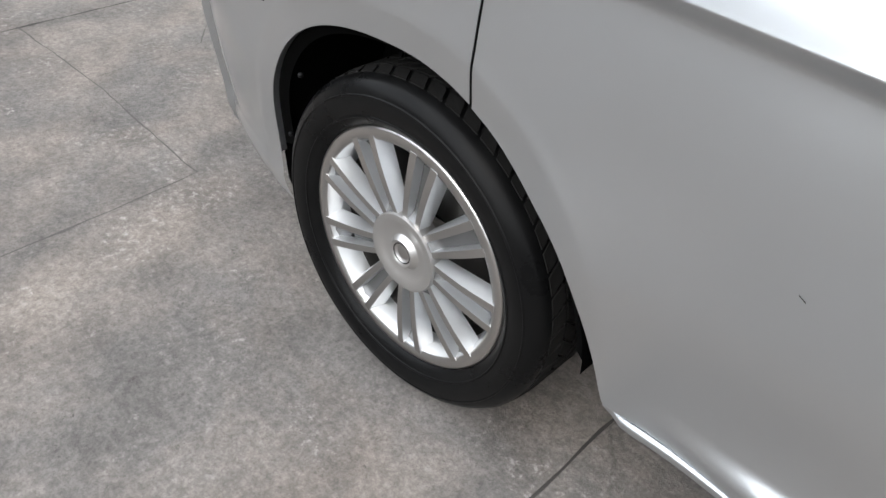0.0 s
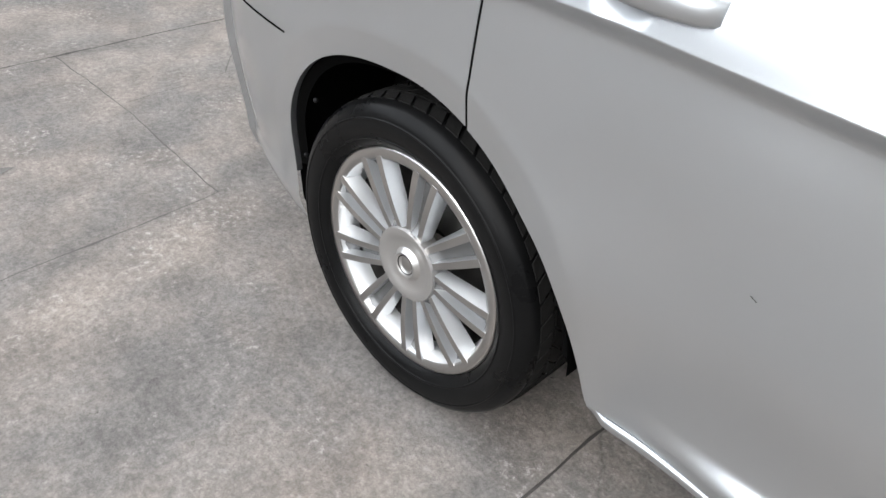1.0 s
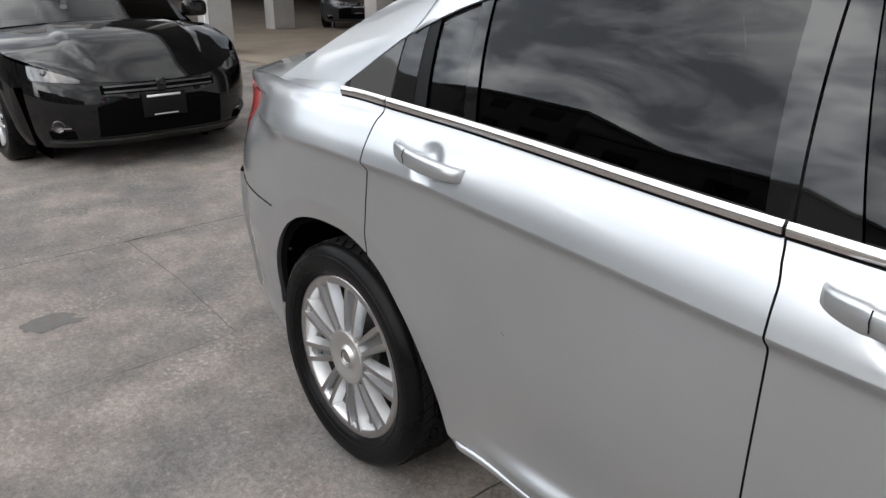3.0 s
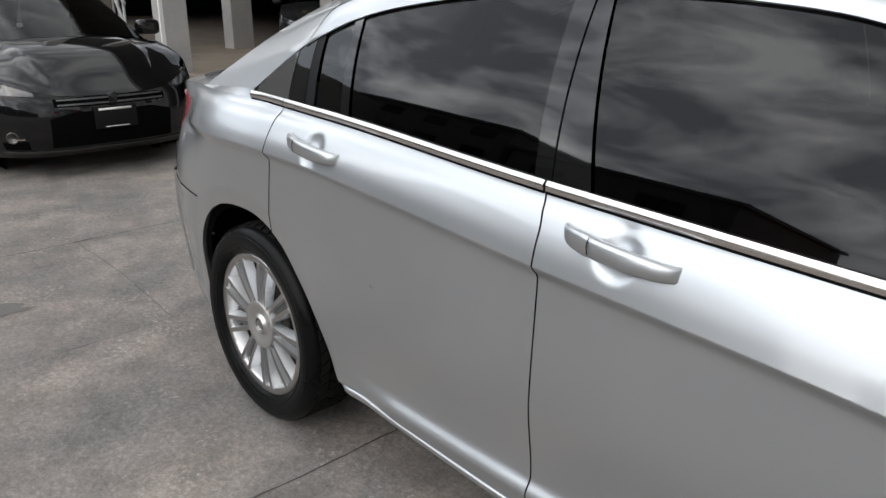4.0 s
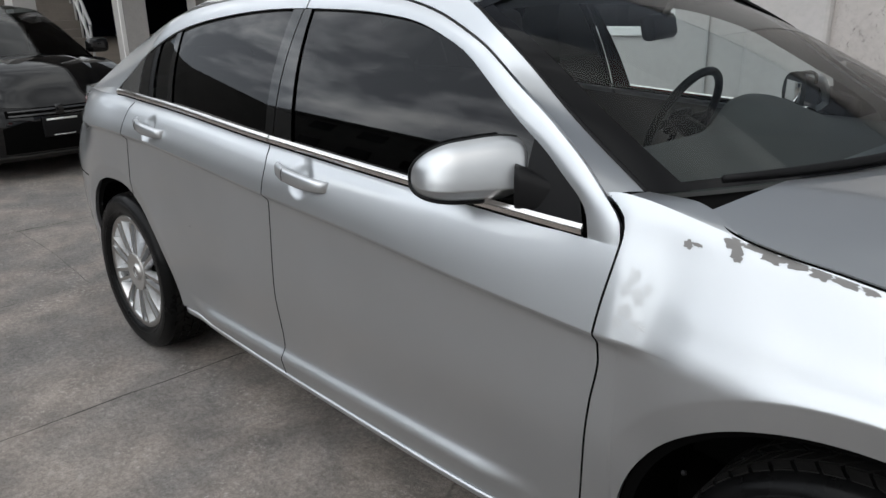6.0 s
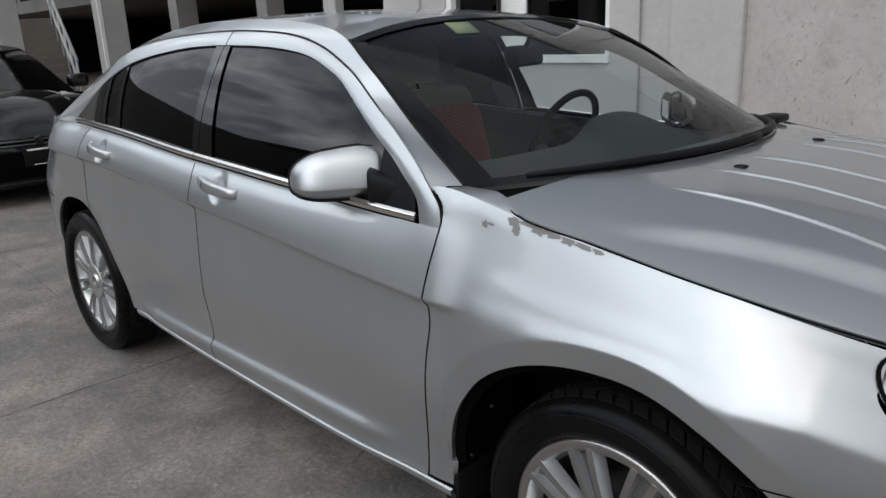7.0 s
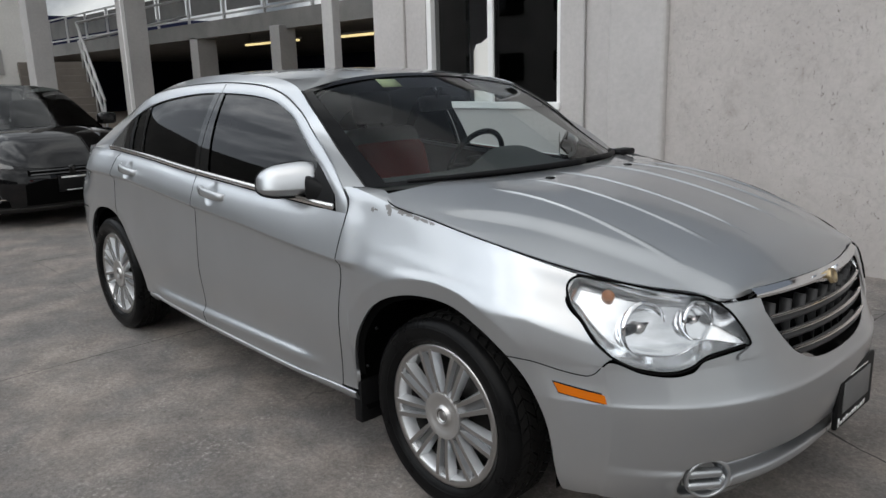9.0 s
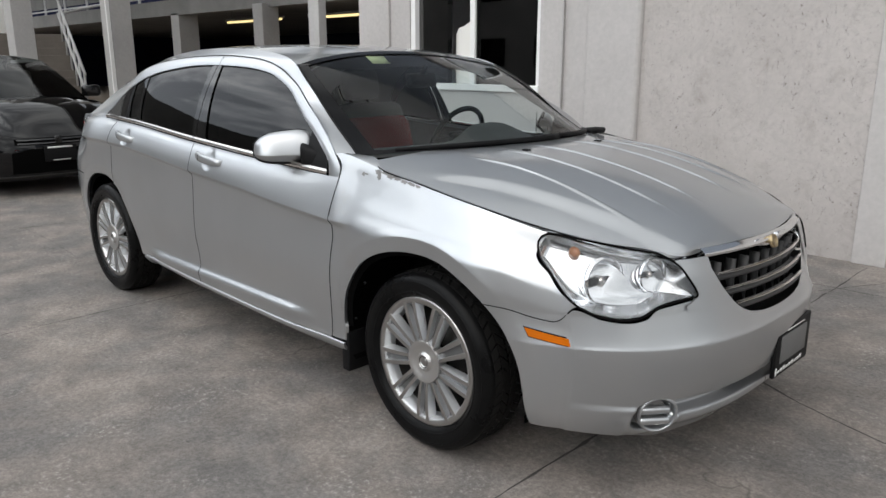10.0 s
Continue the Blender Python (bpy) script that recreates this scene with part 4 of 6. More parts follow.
def rd(u, v):
    """Rear door skin."""
    g = 0.002
    x = lerp(0.158, 1.168, u)
    lo = RD_LOW(x) if x < 0.453 else DB(x)
    z = row_z(x, lo, ZB(x) - 0.002, v)
    x0, x1 = 0.155 + 0.020 * step(0.72, 1.02, z) + g, bgap(z) - g
    if u < 0.15:
        x = lerp(x0, 0.158 + 1.01 * 0.15, u / 0.15)
    elif u > 0.8:
        x = lerp(0.158 + 1.01 * 0.8, x1, (u - 0.8) / 0.2)
    return x, door_w(x, z), z


def fd(u, v):
    """Front door skin."""
    g = 0.002
    x = lerp(1.171 + g, FG(lerp(0.30, 0.955, v)) - g, u)
    z = row_z(x, DB(x), ZB(x) - 0.002, v)
    x = lerp(bgap(z) + g, FG(z) - g, u)
    return x, door_w(x, z), z


def fender_top(x):
    return ZT(x)


def lamp_rear_z(x):
    """The fender stops at the lamp's rear edge."""
    return LAMP_REAR(x)


LAMP_REAR = curve((3.10, 0.95), (3.177, 0.858), (3.201, 0.798), (3.255, 0.748), (3.299, 0.700), (3.345, 0.657))


def build_mirror(sg, owner):
    # along runs from the inner end outwards and back, face looks forwards and out
    along, face = Vector((-0.627, -0.779)), Vector((0.779, -0.627))
    deep = curve((0.0, 0.50), (0.03, 0.60), (0.215, 0.955), (0.245, 1.0), (0.275, 0.995), (0.60, 0.90), (0.82, 0.77), (0.94, 0.60), (1.0, 0.36))
    top = curve((0.0, 1.086), (0.10, 1.108), (0.28, 1.114), (0.60, 1.106), (1.0, 1.092))

    def at(a, d, z):
        q = Vector((2.080, -0.806)) + along * a + face * d
        return (q.x, -sg * q.y, z)

    def shell(u, v):
        e = max(1 - max(0.0, (u - 0.60) / 0.40) ** 2.3, 0.0) ** (1 / 2.3)
        inner = 1 - 0.22 * max(0.0, (0.12 - u) / 0.12) ** 2
        k = 0.10 + 0.90 * e
        mid = 1.026
        z = lerp(mid + (0.984 - mid) * k, mid + (top(u) - mid) * k, v)
        return at(0.252 * u, -0.088 * (1 - (0.04 + 0.96 * e) * deep(v) * inner), z)
    us = [1 - (1 - i / 44) ** 1.6 for i in range(45)]
    out = (0.779, 0.627 * sg, 0)
    housing = part("side_mirror", surface(shell, 1, 60, out, 0.02, us), M_PAINT, owner, "silver door mirror with black base")
    bm = bmesh.new()
    loop = [shell(u, 0.0) for u in us] + [shell(1.0, v / 8) for v in range(1, 8)] + [shell(u, 1.0) for u in reversed(us)]
    loop = [(x - 0.004 * face.x, y + 0.004 * sg * face.y, z - 0.003) for x, y, z in loop]
    tube(bm, loop, 0.0060, 8)
    put("mirror_rim", bm, M_BLACK, housing)
    put("mirror_back", surface(lambda u, v: (lambda p: (p[0] - 0.010 * face.x, p[1] + 0.010 * sg * face.y, p[2]))(at(0.252 * u, -0.088, lerp(shell(u, 0.0)[2], shell(u, 1.0)[2], v))), 24, 6, (-0.779, -0.627 * sg, 0)), M_BLACK, housing)
    put("mirror_inner", surface(lambda u, v: (lambda p: tuple(lerp(a, b, u) for a, b in zip(p, (2.02, sg * 0.82, p[2]))))(shell(0.0, lerp(0.0, 1.0, v))), 5, 16, (0.6, -0.8 * sg, 0)), M_BLACK, housing)
    bm = bmesh.new()
    rows = []
    for i in range(9):
        q = i / 8
        x, w, z = lerp(2.150, 2.050, q), lerp(0.800, 0.842, q), lerp(0.996, 1.022, q)
        hh, hd = lerp(0.036, 0.044, q ** 1.5), lerp(0.020, 0.026, q)
        rows.append([bm.verts.new((x + hd * math.copysign(abs(math.cos(a)) ** 0.6, math.cos(a)) * 0.7, sg * (w + hd * math.copysign(abs(math.cos(a)) ** 0.6, math.cos(a))), z + hh * math.copysign(abs(math.sin(a)) ** 0.6, math.sin(a))))
                     for a in [2 * math.pi * k / 20 for k in range(20)]])
    for p, q in zip(rows, rows[1:]):
        for k in range(20):
            bm.faces.new((p[k], p[(k + 1) % 20], q[(k + 1) % 20], q[k]))
    bm.faces.new(rows[0])
    bm.faces.new(rows[-1])
    bmesh.ops.recalc_face_normals(bm, faces=bm.faces[:])
    put("mirror_stalk", bm, M_BLACK, owner)
    bm = boxed(-0.080, 0.080, -0.002, 0.002, -0.036, 0.036, 0.0015)
    ob = put("mirror_glass", bm, M_MIRRORCHROME, housing)
    c = at(0.115, -0.1005, 1.042)
    ob.matrix_basis = Matrix.Translation(c) @ Matrix.Rotation(math.atan2(-sg * along.y, along.x), 4, "Z")


def build_lamp(sg):
    P = lambda x, w, z: (x, sg * w, z)
    out = (0.8, sg * 0.6, 0.3)

    def skin(d):
        def f(u, v):
            x = lerp(3.184, 3.578, 0.5 - 0.5 * math.cos(math.pi * u))
            z = lerp(LAMP_LOW(x), LAMP_TOP(x), v)
            return P(x + d * 0.75, side_w(x, z) + d * 0.6, z)
        return f
    lamp = part("headlight", surface(skin(0.004), 50, 24, out, 0.004), M_CLEAR, car, "clear headlight lens with chrome reflectors")
    lamp.visible_shadow = False

    def bowl(u, v):
        ue = 0.5 - 0.5 * math.cos(math.pi * u)
        e = min(ue, 1 - ue, v, 1 - v)
        k = step(0.0, 0.14, e)
        return skin(-0.006 - 0.062 * k)(lerp(0.012, 0.985, u), lerp(0.02, 0.98, v))
    put("lamp_housing", surface(bowl, 50, 30, out), M_LAMPBODY, lamp, "bright headlight housing")
    # dark rubber seal round the lens
    bm = bmesh.new()
    f = skin(0.005)
    low = [f(i / 60, 0.0) for i in range(61)]
    top = [f(i / 60, 1.0) for i in range(60, -1, -1)]
    edge = []
    for i in range(13):
        z = lerp(0.668, 0.782, i / 12)
        w = lerp(0.447, 0.505, max(0.0, (z - 0.68) / 0.109))
        edge.append(P(nose_x_of(w, z) + 0.004, w, z))
    loop = [p for p in low if abs(p[1]) > 0.452] + edge + [p for p in top if abs(p[1]) > 0.512]
    loop.append(loop[0])
    fine = [Vector(loop[0])]
    for a, b in zip(loop, loop[1:]):
        a, b = Vector(a), Vector(b)
        while (b - fine[-1]).length > 0.011:
            fine.append(fine[-1] + (b - fine[-1]).normalized() * 0.011)
    pts = [Vector(p) for p in fine]
    for _ in range(3):
        pts = [(pts[k - 1] + pts[k] * 2 + pts[(k + 1) % len(pts)]) / 4 for k in range(len(pts))]
    tube(bm, [tuple(p) for p in pts] + [tuple(pts[0])], 0.0034, 8)
    put("lamp_seal", bm, M_GAP, lamp)
    # round reflectors
    for x, z, r, back in ((3.405, 0.722, 0.072, 0.0), (3.500, 0.735, 0.052, 0.004)):
        ww = side_w(x, z)
        bm = bmesh.new()
        prof = [(r * 1.10, 0.000), (r * 1.06, 0.012), (r, 0.010), (r * 0.985, 0.0)] + [(r * 0.98 * math.cos(a), -0.80 * r * math.sin(a)) for a in [math.pi / 2 * i / 9 for i in range(1, 9)]]
        lathe(bm, prof, 36, "x")
        ob = put("reflector", bm, M_MIRRORCHROME, lamp, "chrome reflector bowl")
        ob.matrix_basis = Matrix.Translation(P(x - 0.040 - back, ww - 0.02, z)) @ Euler((0, radians(-4), sg * radians(14))).to_matrix().to_4x4()
        bm = bmesh.new()
        lathe(bm, [(0.001, 0.006), (r * 0.16, 0.004), (r * 0.20, -0.006), (r * 0.20, -0.7 * r)], 20, "x")
        ob = put("bulb_shield", bm, M_CHROME, lamp)
        ob.matrix_basis = Matrix.Translation(P(x - 0.044 - back, ww - 0.02, z)) @ Euler((0, radians(-4), sg * radians(14))).to_matrix().to_4x4()
        # dark bar across the bowl
        bm = boxed(-0.5 * r, -0.010, -0.60 * r, 0.60 * r, -0.14 * r, 0.14 * r, 0.003)
        ob = put("reflector_bar", bm, M_BULB, lamp)
        ob.matrix_basis = Matrix.Translation(P(x - 0.040 - back, ww - 0.02, z)) @ Euler((0, radians(-4), sg * radians(14))).to_matrix().to_4x4()
    bm = bmesh.new()
    bmesh.ops.create_icosphere(bm, subdivisions=2, radius=0.023)
    bmesh.ops.transform(bm, matrix=Matrix.Diagonal((0.9, 0.6, 0.8, 1)), verts=bm.verts[:])
    ob = put("turn_signal", bm, M_AMBERBULB, lamp, "amber turn signal bulb")
    x, ww = 3.285, side_w(3.285, 0.80)
    ob.matrix_basis = Matrix.Translation(P(x - 0.02, ww - 0.045, 0.80))


M_AMBERBULB = material("amber_bulb", (0.42, 0.20, 0.11), 0.35)
M_BULB = material("smoked_chrome", (0.16, 0.165, 0.17), 0.22, 0.9)
M_LAMPBODY = material("lamp_body", (0.78, 0.79, 0.80), 0.16, 0.9)

for side_sign in (-1, 1):
    build_side(side_sign)


def chip(x, drop, rx, rz, seed, mat, lean=0.0):
    """A ragged flake of missing paint on the fender, drop metres under its top edge at x."""
    bm = bmesh.new()
    ring = []
    for i in range(26):
        a = 2 * math.pi * i / 26
        k = 0.80 + 0.55 * noise.noise((math.cos(a) * 1.9 + seed, math.sin(a) * 1.9, seed)) + 0.25 * noise.noise((math.cos(a) * 5 + seed, math.sin(a) * 5, seed))
        px = x + rx * k * math.cos(a)
        pz = ZT(px) - max(drop + lean * (px - x) - rz * k * math.sin(a), 0.002)
        ring.append(bm.verts.new((px, -side_w(px, pz) - 0.0007, pz)))
    zc = ZT(x) - drop
    mid = bm.verts.new((x, -side_w(x, zc) - 0.0007, zc))
    for i in range(26):
        bm.faces.new((mid, ring[(i + 1) % 26], ring[i]))
    bmesh.ops.recalc_face_normals(bm, faces=bm.faces[:])
    put("paint_chip", bm, mat, car, "patch of missing paint", smooth=False)


for k, (x, d, rx, rz) in enumerate(((2.500, 0.010, 0.022, 0.016), (2.508, 0.026, 0.014, 0.012), (2.535, 0.004, 0.026, 0.009), (2.560, 0.010, 0.024, 0.012), (2.598, 0.006, 0.028, 0.009),
                                    (2.635, 0.007, 0.024, 0.010), (2.672, 0.005, 0.026, 0.008), (2.705, 0.006, 0.016, 0.007), (2.425, 0.040, 0.010, 0.009), (2.44, 0.036, 0.013, 0.004))):
    chip(x, d, rx, rz, 2.3 + 1.7 * k, M_PRIMER)
for k, (x, d, rx, rz) in enumerate(((2.350, 0.125, 0.012, 0.016), (2.338, 0.150, 0.010, 0.022), (2.362, 0.158, 0.014, 0.020), (2.345, 0.185, 0.016, 0.014), (2.375, 0.138, 0.008, 0.012), (2.335, 0.210, 0.010, 0.012), (2.372, 0.200, 0.020, 0.008))):
    chip(x, d, rx, rz, 9.1 + 2.3 * k, M_SCUFF)
bm = bmesh.new()
tube(bm, [(x, -door_w(x, z) - 0.0006, z) for x, z in ((0.643, 0.674), (0.648, 0.671), (0.652, 0.669))], 0.0005, 6)
put("scratch", bm, M_CRACK, car, "short dark scratch")


def mirrored(fn, n, m, out, depth=0.0):
    """A sheet across the whole car: fn(s, r) gives the half from the middle (r 0) to the edge (r 1)."""
    def f(u, v):
        r = abs(2 * v - 1)
        x, y, z = fn(u, r)
        return (x, y * (1 if v > 0.5 else -1), z)
    return surface(f, n, m, out, depth)


# hood
def hood_fn(s, r):
    return hood_pt(s, r * 0.9965)


hood = part("hood", mirrored(hood_fn, 80, 560, (0, 0, 1), 0.012), M_PAINT, car)
def hood_under(s, r):
    x, y, z = hood_pt(s * 0.985, r * 0.985)
    return (x - 0.018, y, z - 0.022)


put("hood_liner", mirrored(hood_under, 30, 30, (0, 0, 1)), M_GAP, car)
for sg in (-1, 1):
    bm = bmesh.new()
    box(bm, -0.016, 0.014, -0.013, 0.013, -0.004, 0.009, 0.005)
    ob = put("washer_nozzle", bm, M_BLACK, hood)
    ob.matrix_basis = Matrix.Translation((2.728, sg * 0.252, 1.040))

# dark line added along the hood edge to draw the gap's shade
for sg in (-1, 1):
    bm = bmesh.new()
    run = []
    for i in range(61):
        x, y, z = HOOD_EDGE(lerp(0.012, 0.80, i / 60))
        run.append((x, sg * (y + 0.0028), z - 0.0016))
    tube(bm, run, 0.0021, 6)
    put("hood_gap_line", bm, M_GAP, car)

# roof, windshield, rear window, trunk
def u_of_roof(x):
    return u_at(ROOF_EDGE, x)


UA, UB2 = u_of_roof(1.765), u_of_roof(0.24)
ROOF_C = curve((0.10, 1.425), (0.35, 1.452), (0.8, 1.476), (1.2, 1.474), (1.5, 1.455), (1.70, 1.432))


def roof_fn(s, r):
    xe, we, ze = ROOF_EDGE(lerp(UA, UB2, s))
    xc = lerp(1.675, 0.08, s)
    zc = ROOF_C(xc)
    return lerp(xc, xe, r ** 2), we * r, ze - 0.002 + (zc - ze + 0.002) * (1 - r ** 2.4)


put("roof", mirrored(roof_fn, 40, 40, (0, 0, 1), 0.012), M_PAINT, car)
put("headliner", mirrored(lambda s, r: (lambda p: (p[0], p[1] * 0.985, p[2] - 0.016))(roof_fn(s, r)), 20, 16, (0, 0, -1)), M_CLOTH, car)


def shield_fn(s, r, grow=0.0):
    u = lerp(0.0, UA, s)
    xe, we, ze = ROOF_EDGE(u)
    xc, zc = lerp(2.625, 1.690, s), lerp(1.052, 1.432, s)
    zc += 0.035 * math.sin(math.pi * s)
    return lerp(xc, xe, r ** 2.2), (we - 0.006 + grow) * r, lerp(zc, ze - 0.004, r ** 2.2)


shield = part("windshield", mirrored(shield_fn, 52, 80, (1, 0, 0.5)), M_WINDSHIELD, car, "clear windshield glass with a black border")
shield.visible_shadow = False
# black border of the windshield, just under the glass
for sg in (-1, 1):
    def border(u, v, sg=sg):
        x, y, z = shield_fn(u, lerp(0.925, 1.0, v))
        return (x + 0.003, sg * (y + 0.002), z + 0.003)
    put("windshield_border", surface(border, 52, 10, (1, 0, 0.5)), M_FRIT, shield)


def border_top(u, v):
    x, y, z = shield_fn(lerp(0.955, 1.0, v), abs(2 * u - 1))
    return (x + 0.004, y * (1 if u > 0.5 else -1), z + 0.004)


put("windshield_border", surface(border_top, 80, 4, (1, 0, 0.5)), M_FRIT, shield)


def border_low(u, v):
    x, y, z = shield_fn(lerp(0.0, 0.035, v), abs(2 * u - 1))
    return (x + 0.0045, y * (1 if u > 0.5 else -1), z + 0.0045)


put("windshield_border", surface(border_low, 80, 4, (1, 0, 0.5)), M_FRIT, shield)


for sg in (-1, 1):
    bm = bmesh.new()
    tube(bm, [(lambda p: (p[0] + 0.001, sg * p[1], p[2] + 0.001))(shield_fn(i / 40, 1.0)) for i in range(41)], 0.007, 8)
    put("windshield_moulding", bm, M_BLACK, shield)


def backlight(s, r):
    u = lerp(UB2, 1.0, s)
    xe, we, ze = ROOF_EDGE(u)
    xc, zc = lerp(0.06, -0.62, s), lerp(1.420, 1.075, s)
    zc += 0.03 * math.sin(math.pi * s)
    return lerp(xc, xe, r ** 2.2), (we - 0.004) * r, lerp(zc, ze - 0.002, r ** 2.2)


put("rear_window", mirrored(backlight, 20, 30, (-1, 0, 0.5)), M_REARGLASS, car)


def trunk(s, r):
    xc = lerp(-0.625, -1.15, s)
    zc = lerp(1.078, 1.050, s)
    xs = lerp(-0.46, -1.06, s)
    we, ze, xe = side_w(xs, ZB(xs)) - 0.003, ZB(xs) + 0.001, xs
    return lerp(xc, xe, r ** 2.4), we * r, lerp(zc, ze, r ** 3)


put("trunk_lid", mirrored(trunk, 20, 36, (0, 0, 1), 0.02), M_PAINT, car)


def tail_panel(s, r):
    z = lerp(1.044, 0.66, s)
    return (lerp(-1.15, -1.185, s) + 0.10 * r ** 3, 0.42 * r, z - 0.03 * r ** 2 * (1 - s))


put("trunk_face", mirrored(tail_panel, 16, 24, (-1, 0, 0)), M_PAINT, car)

# cowl and wipers
def cowl(s, r):
    xe, we, ze = lerp(2.29, 2.445, s), lerp(0.752, 0.768, s), lerp(1.020, 1.008, s)
    xc, zc = lerp(2.61, 2.535, s), lerp(1.045, 1.050, s)
    return lerp(xc, xe, r ** 2.2), we * r, lerp(zc, ze, r ** 2.2) - 0.006


put("cowl_panel", mirrored(cowl, 6, 30, (0, 0, 1)), M_GAP, car)
for y0, y1, s1 in ((0.10, -0.64, 0.022), (0.70, 0.02, 0.026)):
    bm = bmesh.new()
    pts = []
    for i in range(15):
        q = i / 14
        y = lerp(y0, y1, q)
        p = shield_fn(lerp(0.012, s1, q), abs(y) / 0.74)
        pts.append((p[0] + 0.010, y, p[2] + 0.010 - 0.002 * q))
    tube(bm, pts, [lerp(0.013, 0.008, i / 14) for i in range(15)], 8)
    put("wiper", bm, M_BLACK, car)
bm = bmesh.new()
box(bm, 2.40, 2.47, 0.60, 0.72, 1.035, 1.062, 0.010)
put("cowl_corner", bm, M_BLACK, car)

# grille: bright upper bar, three slats, dark backing
M_SLAT = material("grille_plastic", (0.045, 0.045, 0.046), 0.4, 0.0, Specular_IOR_Level=0.3)
GR_W = curve((0.572, 0.16), (0.60, 0.235), (0.65, 0.292), (0.70, 0.330), (0.76, 0.372), (0.79, 0.388))


def grille_x(y, z):
    return XF(z) + 0.010 - 0.42 * abs(y) ** 2.1 + (0.012 if z > 0.77 else 0)


def slat(z0, z1, proud, bend=0.0, deep=0.03):
    def f(u, v):
        z = lerp(z0, z1, v)
        w = GR_W(z)
        y = lerp(-w, w, u)
        return (grille_x(y, z) + proud + 0.008 * math.sin(math.pi * v), y, z - bend * (abs(y) / 0.39) ** 2)
    return surface(f, 36, 6, (1, 0, 0), deep)


grille = part("grille", surface(lambda u, v: (lambda z: (grille_x(lerp(-GR_W(z), GR_W(z), u), z) - 0.055, lerp(-GR_W(z), GR_W(z), u), z))(lerp(0.578, 0.785, v)), 30, 10, (1, 0, 0)), M_MATTE, car, "dark grille with bright slats")
for z in (0.618, 0.668, 0.718):
    put("slat", slat(z - 0.016, z + 0.006, -0.006), M_SLAT, grille)
    put("slat_edge", slat(z + 0.0065, z + 0.0115, 0.003, 0.0, 0.006), M_CHROME, grille)
for k in range(-4, 5):
    bm = boxed(-0.05, -0.016, -0.003, 0.003, 0.585, 0.755)
    ob = put("grille_rib", bm, M_SLAT, grille)
    y = k * 0.075
    zz = 0.6 + 0.0 * k
    ob.matrix_basis = Matrix.Translation((grille_x(y, 0.68) - 0.012, y, 0))
put("upper_bar", slat(0.786, 0.812, 0.003), M_MIRRORCHROME, grille, "chrome upper grille bar")
bm = bmesh.new()
lathe(bm, [(0.001, 0.002), (0.017, 0.002), (0.018, 0.005), (0.023, 0.005), (0.024, 0.0), (0.024, -0.008)], 30, "x")
ob = put("badge", bm, M_BADGE, grille, "round emblem")
ob.matrix_basis = Matrix.Translation((3.624, 0, 0.786)) @ Euler((0, radians(-20), 0)).to_matrix().to_4x4()
bm = bmesh.new()
for sg in (-1, 1):
    prism(bm, [(0.024, -0.016), (0.09, -0.010), (0.135, 0.004), (0.128, 0.014), (0.024, 0.018)] if sg > 0 else [(-0.024, 0.018), (-0.128, 0.014), (-0.135, 0.004), (-0.09, -0.010), (-0.024, -0.016)],
          lambda a, b, d: (3.618 - d - 0.5 * a * a, a, 0.790 + b), 0.006)
put("badge_wing", bm, M_MIRRORCHROME, grille)

# plate holder
plate = part("plate_holder", boxed(3.666, 3.682, -0.02, 0.30, 0.290, 0.475, 0.006), M_BLACK, car, "black dealer plate frame with a white text band")
put("plate_face", boxed(3.680, 3.685, 0.022, 0.258, 0.338, 0.440, 0.0015), M_PLATE, plate)
put("plate_text_bar", boxed(3.680, 3.6834, -0.008, 0.004, 0.300, 0.328), M_WHITE, plate)
for k in range(9):
    put("plate_text_bar", boxed(3.680, 3.6834, 0.010 + 0.026 * k, 0.028 + 0.026 * k, 0.304, 0.314 + 0.003 * (k % 3)), M_WHITE, plate)
put("plate_text_bar", boxed(3.680, 3.6834, 0.07, 0.23, 0.452, 0.456), M_WHITE, plate)

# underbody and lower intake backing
# near-black boxes added to block light under the car
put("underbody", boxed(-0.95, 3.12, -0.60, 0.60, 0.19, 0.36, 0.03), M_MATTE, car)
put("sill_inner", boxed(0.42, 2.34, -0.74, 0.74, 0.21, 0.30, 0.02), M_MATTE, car)


